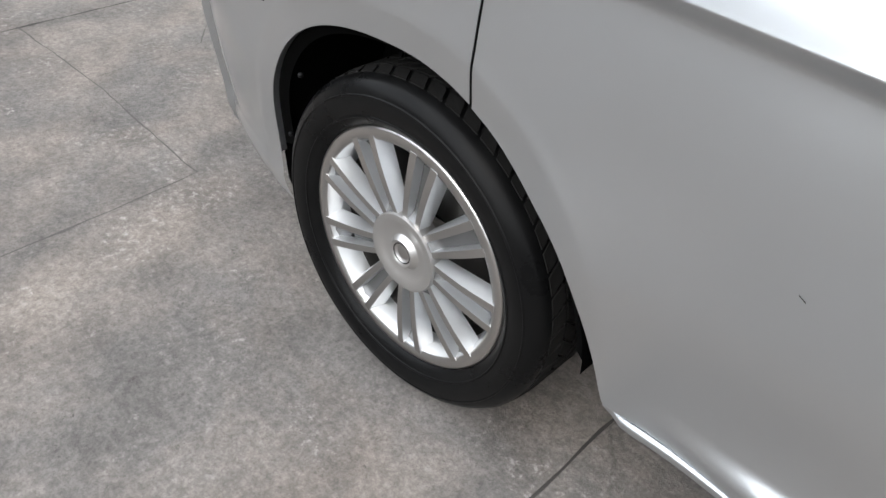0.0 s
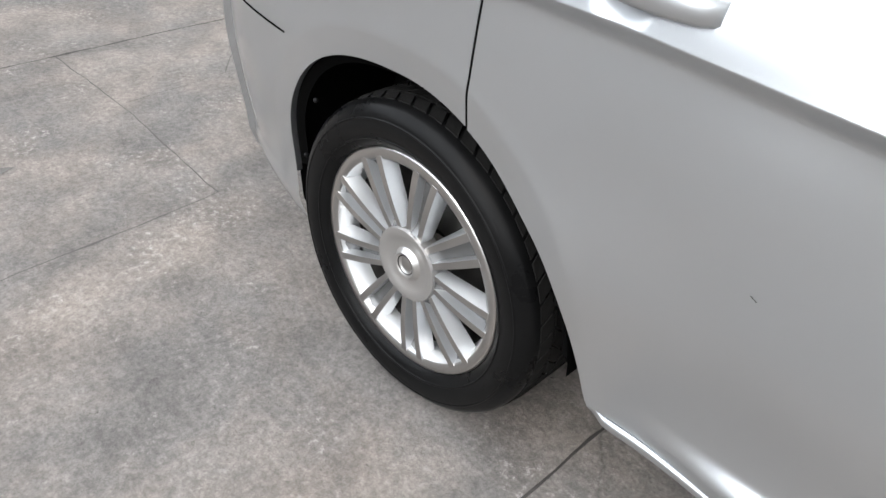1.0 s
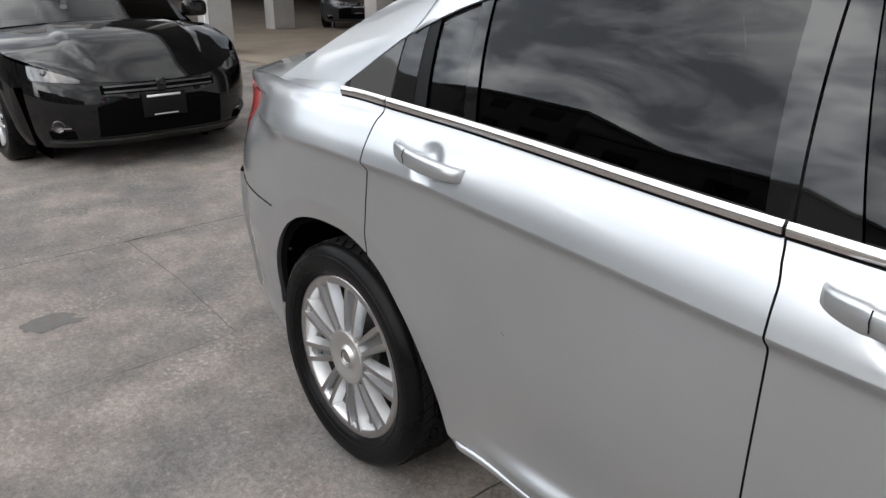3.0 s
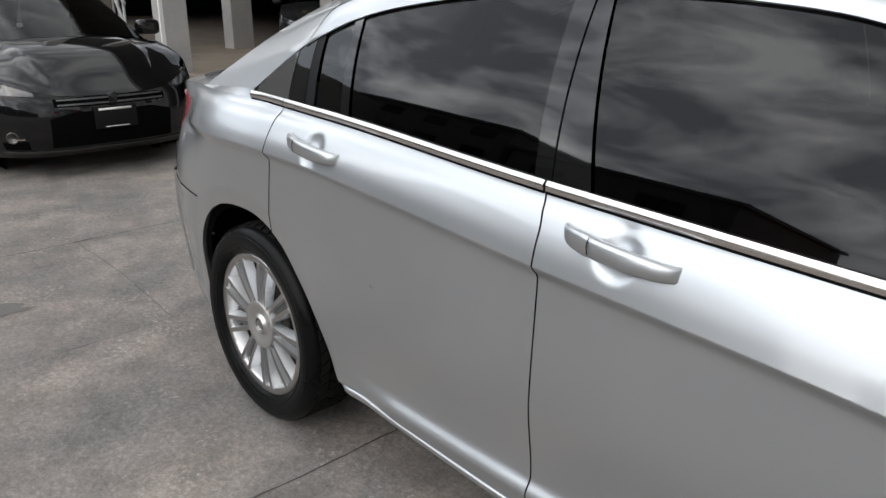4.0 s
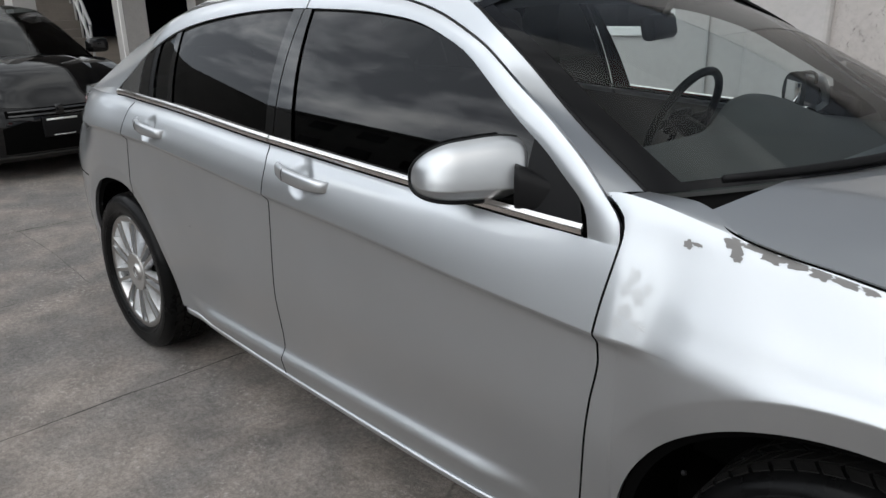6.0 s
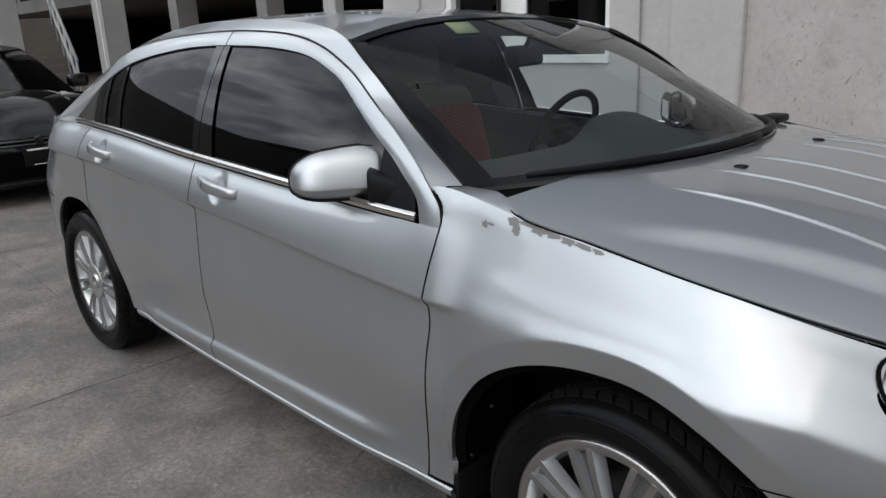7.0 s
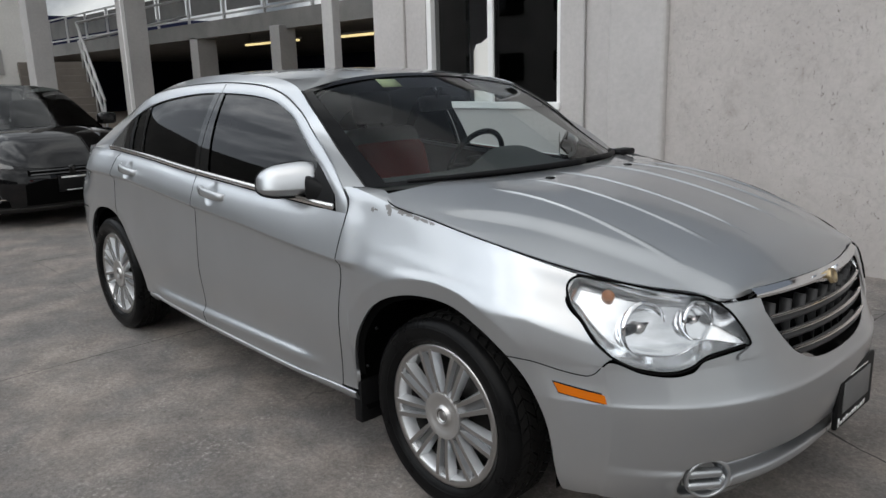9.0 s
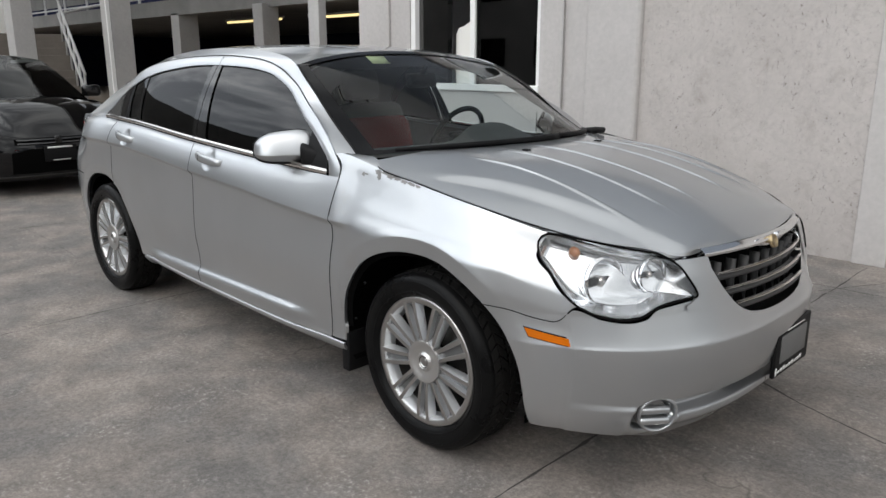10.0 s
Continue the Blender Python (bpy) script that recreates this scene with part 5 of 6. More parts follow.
# ---- wheels: built round the axle along y, outer face towards -y ----
def build_wheel(parent, cx, sg, dark=False):
    hub = Matrix.Translation((cx, 0, HUB)) @ (Matrix.Identity(4) if sg < 0 else Matrix.Rotation(math.pi, 4, "Z"))
    spin = Matrix.Rotation(radians(-(37 if cx < 1 else 29)), 4, "Y")
    wheel = thing("wheel")
    wheel.parent = parent
    wheel.matrix_basis = hub @ spin
    # tyre carcass
    bm = bmesh.new()
    R = HUB
    prof = [(0.236, -0.842), (0.243, -0.858), (0.256, -0.868), (0.272, -0.8745), (0.292, -0.877), (0.307, -0.873), (0.320, -0.863), (0.3285, -0.850), (R - 0.0065, -0.834),
            (R - 0.0040, -0.79), (R - 0.0040, -0.74), (R - 0.0065, -0.702), (0.318, -0.680), (0.29, -0.664), (0.24, -0.675)]
    lathe(bm, prof, 96)
    bmesh.ops.recalc_face_normals(bm, faces=bm.faces[:])
    tyre = part("tyre", bm, M_RUBBER, wheel)
    # raised rings on the sidewall
    bm = bmesh.new()
    for r, y in ((0.300, -0.8752), (0.262, -0.8710)):
        lathe(bm, [(r - 0.0022, y + 0.001), (r - 0.001, y - 0.0016), (r + 0.001, y - 0.0014), (r + 0.0022, y + 0.001)], 96)
    put("sidewall_ring", bm, M_RUBBER, tyre)
    # tread blocks: three rows, the shoulder row reaching over the edge
    bm = bmesh.new()
    n = 52
    for i in range(n):
        for y0, y1, off, slant in ((-0.863, -0.843, 0.25, 0.004), (-0.840, -0.812, 0.0, 0.006), (-0.806, -0.774, 0.5, -0.010), (-0.768, -0.738, 0.2, 0.010), (-0.732, -0.700, 0.6, -0.006)):
            a0 = 2 * math.pi * (i + off) / n
            a1 = a0 + 2 * math.pi / n * 0.80
            sl = slant / R
            vs = []
            for rr in (R - 0.008, R - 0.0008):
                for aa, yy in ((a0, y0), (a1, y0), (a1 + sl * 3, y1), (a0 + sl * 3, y1)):
                    r2 = rr - (0.0185 if yy < -0.85 else 0.0065 if yy < -0.841 else 0.0035 if yy < -0.835 else 0.0)
                    vs.append(bm.verts.new((r2 * math.cos(aa), yy, r2 * math.sin(aa))))
            for q in ((4, 5, 6, 7), (0, 1, 5, 4), (1, 2, 6, 5), (2, 3, 7, 6), (3, 0, 4, 7)):
                bm.faces.new([vs[k] for k in q])
    bmesh.ops.recalc_face_normals(bm, faces=bm.faces[:])
    put("tread", bm, M_TREAD, tyre, smooth=False)
    # rim: machined lip, painted barrel
    bm = bmesh.new()
    lathe(bm, [(0.243, -0.845), (0.2425, -0.853), (0.240, -0.8575), (0.236, -0.8588), (0.220, -0.8575), (0.2165, -0.854)], 96)
    bmesh.ops.recalc_face_normals(bm, faces=bm.faces[:])
    rim = part("rim", bm, M_MACHINED, wheel, "machined alloy rim lip")
    bm = bmesh.new()
    lathe(bm, [(0.2168, -0.855), (0.212, -0.846), (0.207, -0.829), (0.201, -0.812)], 72)
    put("barrel", bm, M_ALLOY, rim)
    bm = bmesh.new()
    lathe(bm, [(0.201, -0.812), (0.197, -0.79), (0.195, -0.72), (0.205, -0.68)], 72)
    put("inner_barrel", bm, M_DUST_SHADE, rim, "brake-dusted inner rim barrel, darkened as in shade")
    bm = bmesh.new()
    lathe(bm, [(0.205, -0.735), (0.14, -0.735), (0.139, -0.765), (0.045, -0.77)], 48)
    put("brake_disc", bm, M_DARKIRON, rim)
    # nine pairs of thin spokes
    for k in range(9):
        base = 2 * math.pi * k / 9
        for s in (-1, 1):
            bm = bmesh.new()
            r0, r1 = 0.074, 0.222
            c0, c1 = s * 0.0150, s * 0.0245
            def pt(r, t, y, base=base):
                return (r * math.cos(base) - t * math.sin(base), y, r * math.sin(base) + t * math.cos(base))
            prof = []
            for i in range(9):
                q = i / 8
                r = lerp(r0, r1, q)
                c = lerp(c0, c1, q)
                hw = lerp(0.0060, 0.0078, q)
                yf = -0.8585 + 0.006 * (1 - q) ** 2 - 0.002 * math.sin(math.pi * q)
                inn = c - s * hw
                outr = c + s * hw
                flank = outr + s * lerp(0.003, 0.0085, min(q * 1.3, 1.0))
                yd = lerp(-0.826, -0.829, q)
                prof.append([bm.verts.new(pt(r, inn, yd + 0.01)), bm.verts.new(pt(r, inn, yf)), bm.verts.new(pt(r, outr, yf)), bm.verts.new(pt(r, flank, yd)), ])
            for i in range(8):
                for j in range(4):
                    f = bm.faces.new((prof[i][j], prof[i + 1][j], prof[i + 1][(j + 1) % 4], prof[i][(j + 1) % 4]))
                    f.material_index = 1 if j == 1 else 0
            bm.faces.new(prof[0])
            bm.faces.new(prof[-1])
            bmesh.ops.recalc_face_normals(bm, faces=bm.faces[:])
            put("spoke", bm, [M_ALLOY, M_MACHINED], rim, angle=28)
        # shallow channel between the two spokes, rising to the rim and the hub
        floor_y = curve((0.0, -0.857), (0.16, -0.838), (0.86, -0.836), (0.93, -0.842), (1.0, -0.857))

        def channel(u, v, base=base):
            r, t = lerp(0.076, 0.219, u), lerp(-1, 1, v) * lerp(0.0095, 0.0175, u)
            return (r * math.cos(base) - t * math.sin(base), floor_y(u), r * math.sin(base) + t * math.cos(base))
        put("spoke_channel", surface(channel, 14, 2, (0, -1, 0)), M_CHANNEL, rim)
    # hub cap
    bm = bmesh.new()
    lathe(bm, [(0.0005, -0.8528), (0.017, -0.8528), (0.0205, -0.8560), (0.0235, -0.8592), (0.0275, -0.8600), (0.031, -0.8560), (0.036, -0.8500), (0.045, -0.8500), (0.058, -0.8545), (0.070, -0.8588), (0.0785, -0.8580), (0.0805, -0.853), (0.0805, -0.82)], 64)
    bmesh.ops.recalc_face_normals(bm, faces=bm.faces[:])
    put("centre_cap", bm, M_CAP, rim, "brushed alloy centre cap", angle=50)
    bm = bmesh.new()
    lathe(bm, [(0.0195, -0.8570), (0.0210, -0.8585), (0.0225, -0.8570)], 40)
    put("emblem_ring", bm, M_DARKIRON, rim)
    bm = bmesh.new()
    lathe(bm, [(0.0005, -0.8548), (0.010, -0.8548), (0.014, -0.8536), (0.016, -0.852)], 24)
    put("emblem", bm, M_MACHINED, rim)
    # valve
    VALVE = 200
    bm = bmesh.new()
    tube(bm, [(0.192 * math.cos(radians(VALVE)), -0.802, 0.192 * math.sin(radians(VALVE))), (0.172 * math.cos(radians(VALVE)), -0.838, 0.172 * math.sin(radians(VALVE)))], [0.0055, 0.0042], 8)
    ob = put("valve", bm, M_BLACK, rim)
    ob.matrix_basis = spin.inverted() @ Matrix.Identity(4)
    return wheel




for wheel_x in (AX0, AX1):
    for side_sign in (-1, 1):
        build_wheel(car, wheel_x, side_sign)

# ---- cabin ----
dash = bmesh.new()
def dash_fn(u, v):
    y = lerp(-0.70, 0.70, u)
    x = lerp(2.46, 1.90, v) - 0.10 * (abs(y) / 0.7) ** 2
    z = 0.995 + 0.012 * math.sin(math.pi * v) - 0.3 * step(0.86, 1.0, v) - 0.02 * step(0.4, 0.7, abs(y))
    # hood over the instruments
    z += 0.075 * math.exp(-((y - 0.36) / 0.20) ** 4) * step(0.30, 0.80, v)
    return (x, y, z)


dash.free()
put("dashboard", surface(dash_fn, 40, 30, (0, 0, 1)), M_DASH, car, "grey dashboard")
bm = bmesh.new()
lathe(bm, [(0.185 + 0.014 * math.cos(a), 0.014 * math.sin(a)) for a in [2 * math.pi * i / 10 for i in range(10)]], 40, "x", closed=True)
box(bm, -0.03, 0.0, -0.06, 0.06, -0.05, 0.04, 0.015)
box(bm, -0.015, 0.0, -0.175, 0.175, -0.015, 0.015, 0.006)
box(bm, -0.015, 0.0, -0.015, 0.015, -0.18, 0.0, 0.006)
ob = put("steering_wheel", bm, M_BLACK, car, "dark grey steering wheel")
ob.matrix_basis = Matrix.Translation((1.76, 0.36, 0.975)) @ Euler((0, radians(24), 0)).to_matrix().to_4x4()
bm = bmesh.new()
tube(bm, [(1.90, 0.36, 0.90), (1.75, 0.36, 0.975)], 0.035, 10)
put("steering_column", bm, M_BLACK, car)


def seat(x, y, wide, mat, rest=True):
    s = thing("seat")
    s.parent = car
    s.matrix_basis = Matrix.Translation((x, y, 0))
    put("cushion", boxed(-0.25, 0.27, -wide, wide, 0.38, 0.58, 0.07, 4), mat, s)
    bm = boxed(-0.09, 0.09, -wide, wide, 0.0, 0.66, 0.07, 4)
    ob = put("backrest", bm, mat, s)
    ob.matrix_basis = Matrix.Translation((-0.27, 0, 0.50)) @ Euler((0, radians(-16), 0)).to_matrix().to_4x4()
    for hy in ((0,) if rest else (-0.36, 0.36)):
        ob = put("headrest", boxed(-0.05, 0.05, -0.13, 0.13, -0.08, 0.10, 0.04, 4), mat, s)
        ob.matrix_basis = Matrix.Translation((-0.50, hy, 1.24 if rest else 1.12)) @ Euler((0, radians(-10), 0)).to_matrix().to_4x4()


seat(1.42, -0.37, 0.25, M_CLOTH)
seat(1.42, 0.37, 0.25, M_CLOTH)
seat(0.52, 0.0, 0.62, M_CLOTH, False)
bm = boxed(-0.115, 0.115, -0.262, 0.262, 0.0, 0.56, 0.08, 4)
ob = put("seat_cover", bm, M_REDCLOTH, car, "red cloth over a seat back")
ob.matrix_basis = Matrix.Translation((1.15, 0.37, 0.52)) @ Euler((0, radians(-16), 0)).to_matrix().to_4x4()
put("cabin_floor", boxed(0.1, 2.3, -0.74, 0.74, 0.30, 0.34), M_CLOTH, car)
put("parcel_shelf", boxed(-0.55, 0.15, -0.60, 0.60, 0.99, 1.02, 0.01), M_CLOTH, car)
bm = boxed(-0.02, 0.02, -0.12, 0.12, -0.035, 0.035, 0.018, 4)
ob = put("rear_view_mirror", bm, M_BLACK, car, "black rear view mirror")
ob.matrix_basis = Matrix.Translation((1.86, 0.0, 1.295)) @ Euler((0, radians(-12), radians(14))).to_matrix().to_4x4()
bm = bmesh.new()
tube(bm, [(1.86, 0, 1.31), (1.90, 0, 1.365)], 0.010, 8)
put("mirror_arm", bm, M_BLACK, car)
p = shield_fn(0.90, 0.30)
bm = boxed(-0.001, 0.001, -0.055, 0.055, -0.032, 0.032)
ob = put("windshield_sticker", bm, M_STICKER, car, "pale yellow sticker on the windshield")
ob.matrix_basis = Matrix.Translation((p[0] - 0.012, -p[1], p[2] - 0.008)) @ Euler((0, radians(-58), 0)).to_matrix().to_4x4()


# ---- ground and buildings ----
ground = part("ground", boxed(-400, 400, -400, 400, -0.5, 0.0), M_GROUND, None, smooth=False)
tagged(ground, "worn stained grey concrete yard with cracks and joints", "ground", kind="structure")


def crack(pts, width, seed, name="slab_joint", mat=None):
    """A shallow, uneven dirty joint in the concrete."""
    rnd = random.Random(seed)
    bm = bmesh.new()
    rows = []
    for a, b in zip(pts, pts[1:]):
        n = max(2, int(math.hypot(b[0] - a[0], b[1] - a[1]) / 0.06))
        for i in range(n + (1 if b == pts[-1] else 0)):
            rows.append((lerp(a[0], b[0], i / n), lerp(a[1], b[1], i / n), b[0] - a[0], b[1] - a[1]))
    verts = []
    jx = 0.0
    for x, y, dx, dy in rows:
        l = math.hypot(dx, dy)
        jx = 0.8 * jx + rnd.uniform(-1, 1) * 0.004
        nx, ny = -dy / l, dx / l
        h = width * rnd.uniform(0.35, 1.0) / 2 * (rnd.uniform(1.5, 3.0) if rnd.random() < 0.10 else 1.0)
        cx, cy = x + nx * jx, y + ny * jx
        verts.append([bm.verts.new((cx + nx * h, cy + ny * h, 0.0012)), bm.verts.new((cx, cy, 0.0016)), bm.verts.new((cx - nx * h, cy - ny * h, 0.0012))])
    for p, q in zip(verts, verts[1:]):
        bm.faces.new((p[0], q[0], q[1], p[1]))
        bm.faces.new((p[1], q[1], q[2], p[2]))
    bmesh.ops.recalc_face_normals(bm, faces=bm.faces[:])
    return part(name, bm, mat or M_CRACK, ground)


def blob(cx, cy, rx, ry, seed, name="stain", mat=None, z=0.0022):
    bm = bmesh.new()
    c = bm.verts.new((cx, cy, z))
    ring = []
    for i in range(40):
        a = 2 * math.pi * i / 40
        k = 0.75 + 0.5 * noise.noise((math.cos(a) * 1.6 + seed, math.sin(a) * 1.6, seed * 3.1)) + 0.18 * noise.noise((math.cos(a) * 7 + seed, math.sin(a) * 7, seed))
        ring.append(bm.verts.new((cx + rx * k * math.cos(a), cy + ry * k * math.sin(a), z)))
    for i in range(40):
        bm.faces.new((c, ring[i], ring[(i + 1) % 40]))
    return part(name, bm, mat or M_PATCH, ground)


for k, x in enumerate((-7.9, -5.1, -2.36, 0.36, 3.16, 5.9)):
    crack([(x, -12), (x + 0.02, -3), (x, 3.0)], 0.011, k)
for k, y in enumerate((-6.2, -3.45, 2.35)):
    crack([(-9.5, y), (0, y + 0.02), (8, y)], 0.010, 20 + k)
crack([(-2.36, -0.71), (-1.76, -0.70), (-0.98, -0.74)], 0.006, 40, mat=M_HAIR)
crack([(-0.98, -0.74), (-0.96, -1.08), (-0.94, -1.40), (-1.0, -2.4)], 0.005, 41, mat=M_HAIR)
crack([(-1.75, -0.68), (-1.78, -0.25), (-2.2, 0.1), (-2.52, 0.12)], 0.005, 42, mat=M_HAIR)
crack([(3.4, 0.62), (3.62, 0.50), (3.96, 0.37), (4.6, 0.2)], 0.010, 43)
crack([(3.11, 2.22), (3.36, 2.72), (3.5, 3.05)], 0.008, 44)
blob(-1.55, -1.28, 0.10, 0.16, 3.0)


def wall(name, x0, x1, y0, y1, z0, z1, mat, label, bevel=0.0):
    return tagged(part(name, boxed(x0, x1, y0, y1, z0, z1, bevel), mat, None, smooth=False), label, "wall", kind="structure")


FY = 3.12
wall("wall_north", 1.24, 3.03, FY, FY + 0.3, 0, 6.2, M_WALL, "rough pitted beige plaster wall beside the car")
wall("wall_east", 3.25, 9.0, FY, FY + 0.3, 0, 6.2, M_WALL, "rough pitted beige plaster wall continuing along the yard")
wall("fascia_panel", -2.44, 9.0, FY - 0.09, FY - 0.055, 3.0, 6.2, M_NAVY, "slate blue painted band above the plaster wall")
wall("pilaster_1", 3.03, 3.25, FY - 0.03, FY + 0.3, 0, 6.2, M_SMOOTH, "smooth plaster pilaster dividing the rough wall", 0.006)
wall("pilaster_2", 0.70, 1.24, FY - 0.05, FY + 0.3, 0, 6.2, M_SMOOTH, "smooth pale plaster pilaster", 0.03)
wall("pilaster_3", 0.43, 0.70, FY + 0.02, FY + 0.3, 0, 6.2, M_SMOOTH, "recessed plaster strip beside the window")
wall("wall_window_low", -1.60, 0.43, FY, FY + 0.3, 0, 1.14, M_SMOOTH, "pale plaster wall below the office window")
wall("wall_window_side", 0.17, 0.43, FY, FY + 0.3, 1.14, 6.2, M_SMOOTH, "pale plaster wall beside the office window")
wall("wall_window_top", -1.60, 0.17, FY, FY + 0.3, 2.75, 6.2, M_SMOOTH, "pale plaster wall above the office window")
wall("pilaster_4", -2.44, -1.92, FY - 0.03, FY + 0.45, 0, 6.2, M_SMOOTH, "pale plaster column at the end of the garage", 0.012)
wall("pilaster_5", -1.918, -1.602, FY, FY + 0.45, 0, 6.2, M_SMOOTH, "pale plaster strip beside the window", 0.004)
tagged(part("corner_trim", boxed(0.424, 0.438, FY - 0.012, FY + 0.004, 0, 6.2), M_GREYCOL, None, smooth=False), "grey joint strip in the plaster", "trim", kind="structure")

# office window
window = thing("window_1", "white framed sliding office window with dark glass", "window", kind="structure", at=(0, FY + 0.06, 0))
for nm, a in (("window_frame", (-1.60, -1.53, -0.05, 0.04, 1.14, 2.75)), ("window_frame", (0.125, 0.17, -0.05, 0.04, 1.14, 2.75)), ("window_frame", (-1.53, 0.125, -0.05, 0.04, 2.70, 2.75)),
              ("window_sill", (-1.62, 0.18, -0.085, 0.04, 1.10, 1.165)), ("mullion", (-0.735, -0.665, -0.04, 0.03, 1.165, 2.70))):
    put(nm, boxed(*a, 0.006), M_WHITE, window, smooth=False)
# the sliding pane stands partly open
for x0, x1, y in ((-1.53, -1.03, 0.012), (-0.665, 0.125, -0.006)):
    put("pane", boxed(x0, x1, y, y + 0.006, 1.165, 2.70), M_ROOMGLASS, window, smooth=False)
put("pane_seal", boxed(-0.665, -0.645, -0.016, -0.007, 1.165, 2.70), M_BLACK, window, smooth=False)
wall("office_back", -1.60, 0.43, FY + 2.3, FY + 2.4, 0, 3.0, M_OFFICE, "dim office back wall seen through the window")
wall("office_side", -1.60, -1.54, FY + 0.46, FY + 2.3, 0, 3.0, M_OFFICE, "dim office side wall")
wall("office_side_2", 0.43, 0.50, FY + 0.31, FY + 2.3, 0, 3.0, M_OFFICE, "dim office side wall")
wall("office_floor", -1.60, 0.43, FY + 0.3, FY + 2.3, 0.0, 0.05, M_OFFICE, "dim office floor")
tagged(part("office_ceiling", boxed(-1.60, 0.43, FY + 0.3, FY + 2.3, 2.9, 3.0), M_OFFICE, None, smooth=False), "dim office ceiling", "ceiling", kind="structure")
sheet = thing("white_panel", "white paper sheet standing behind the window glass", "sheet", at=(-0.90, FY + 0.13, 1.14))
bm = bmesh.new()
prism(bm, [(-0.13, 0.0), (0.16, 0.0), (0.16, 0.66), (0.07, 0.65), (-0.02, 0.60), (-0.09, 0.59), (-0.13, 0.52)], lambda a, b, d: (a, d, b), 0.01)
put("sheet_face", bm, M_PAPER, sheet, smooth=False)

# garage: thin post, pillars, deck, stairs
def pillar(name, x0, x1, y0, y1, z1, mat, label):
    return tagged(part(name, boxed(x0, x1, y0, y1, 0, z1, 0.012), mat, None, smooth=False), label, "pillar", "garage pillars", "structure")


pillar("pillar_1", -3.48, -3.26, FY, FY + 0.12, 6.2, M_GREYCOL, "slim grey concrete pillar of the garage front")
pillar("pillar_2", -10.85, -10.40, 3.45, 3.86, 6.2, M_GREYCOL, "grey concrete pillar with a white edge")
tagged(part("pillar_edge", boxed(-10.44, -10.395, 3.38, 3.447, 0, 6.2, 0.004), M_WHITE, None, smooth=False), "white metal strip on the pillar", "trim", kind="structure")
pillar("pillar_3", -11.95, -11.5, 2.05, 2.42, 6.2, M_GREYCOL, "grey concrete pillar beside the stairs")
pillar("pillar_4", -15.25, -14.8, 7.0, 7.55, 2.65, M_GREYCOL, "grey concrete pillar under the deck")
pillar("pillar_5", -10.85, -10.45, 6.82, 7.25, 2.65, M_GREYCOL, "grey concrete pillar under the deck")
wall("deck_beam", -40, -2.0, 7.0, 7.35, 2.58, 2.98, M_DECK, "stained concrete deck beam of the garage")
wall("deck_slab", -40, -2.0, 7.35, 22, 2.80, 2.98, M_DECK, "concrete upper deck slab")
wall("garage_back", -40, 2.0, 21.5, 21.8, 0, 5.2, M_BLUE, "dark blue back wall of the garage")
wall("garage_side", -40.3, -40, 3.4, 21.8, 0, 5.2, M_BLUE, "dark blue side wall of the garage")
wall("garage_end", -2.4, -2.1, FY + 0.45, 21.5, 0, 6.2, M_FARWALL, "grey garage end wall")
tagged(part("garage_floor", boxed(-40, -2.4, 3.6, 21.5, 0.004, 0.03), M_TAN, None, smooth=False), "tan polished concrete garage floor", "floor", kind="structure")
# slab out of view, added to darken the garage by blocking the sky
tagged(part("sky_blocker", boxed(-40, -2.1, 3.12, 7.2, 6.2, 6.5), M_FARWALL, None, smooth=False), "unseen slab added over the garage front to keep sky light out", "ceiling", kind="structure")
# raised beyond view, to cover sky in the black car's hood reflection
wall("white_wall", -19.0, -16.5, 0.9, 3.55, 0, 8.0, M_WHITEWALL, "white painted side building wall")
# unseen block, added so that the black hood reflects something dark
wall("reflection_block", -21.0, -18.0, -14.0, 0.8, 0, 6.5, M_FARWALL, "unseen grey block added to darken reflections in the black car")
tagged(part("wall_vent", boxed(-16.5, -16.47, 2.55, 2.75, 1.75, 2.35, 0.004), M_GREYCOL, None, smooth=False), "small grey louvre in the white wall", "vent", kind="structure")
wall("white_wall_cap", -19.1, -16.35, 0.8, 3.6, 8.0, 8.2, M_GREYCOL, "grey roof edge of the white building")

for k in range(2):
    lamp = thing("tube_light", "lit fluorescent tube light under the deck", "lamp", "tube lights", at=((-12.6, 7.9, 2.36), (-8.9, 7.9, 2.34))[k])
    put("tube", boxed(-1.25, 1.25, -0.04, 0.04, 0, 0.05, 0.015), M_LAMP, lamp)
    for hx in (-1.0, 1.0):
        put("hanger", boxed(hx - 0.012, hx + 0.012, -0.012, 0.012, 0.09, 0.48), M_DECK, lamp, smooth=False)
    put("tray", boxed(-1.28, 1.28, -0.07, 0.07, 0.052, 0.10, 0.004), M_DECK, lamp, smooth=False)

railing = thing("deck_railing", "grey metal railing along the upper deck", "railing", at=(0, 7.08, 2.98))
for k in range(14):
    x = -29 + 1.95 * k
    put("post", boxed(x, x + 0.07, -0.03, 0.03, 0, 0.92, 0.005), M_RAIL, railing, smooth=False)
for z in (0.10, 0.88):
    put("rail", boxed(-29, -2.3, -0.022, 0.022, z, z + 0.05, 0.006), M_RAIL, railing, smooth=False)
for k in range(13):
    x = -29 + 1.95 * k
    put("infill_panel", boxed(x + 0.20, x + 1.82, -0.006, 0.006, 0.2, 0.82, 0.004), M_FARWALL, railing, smooth=False)

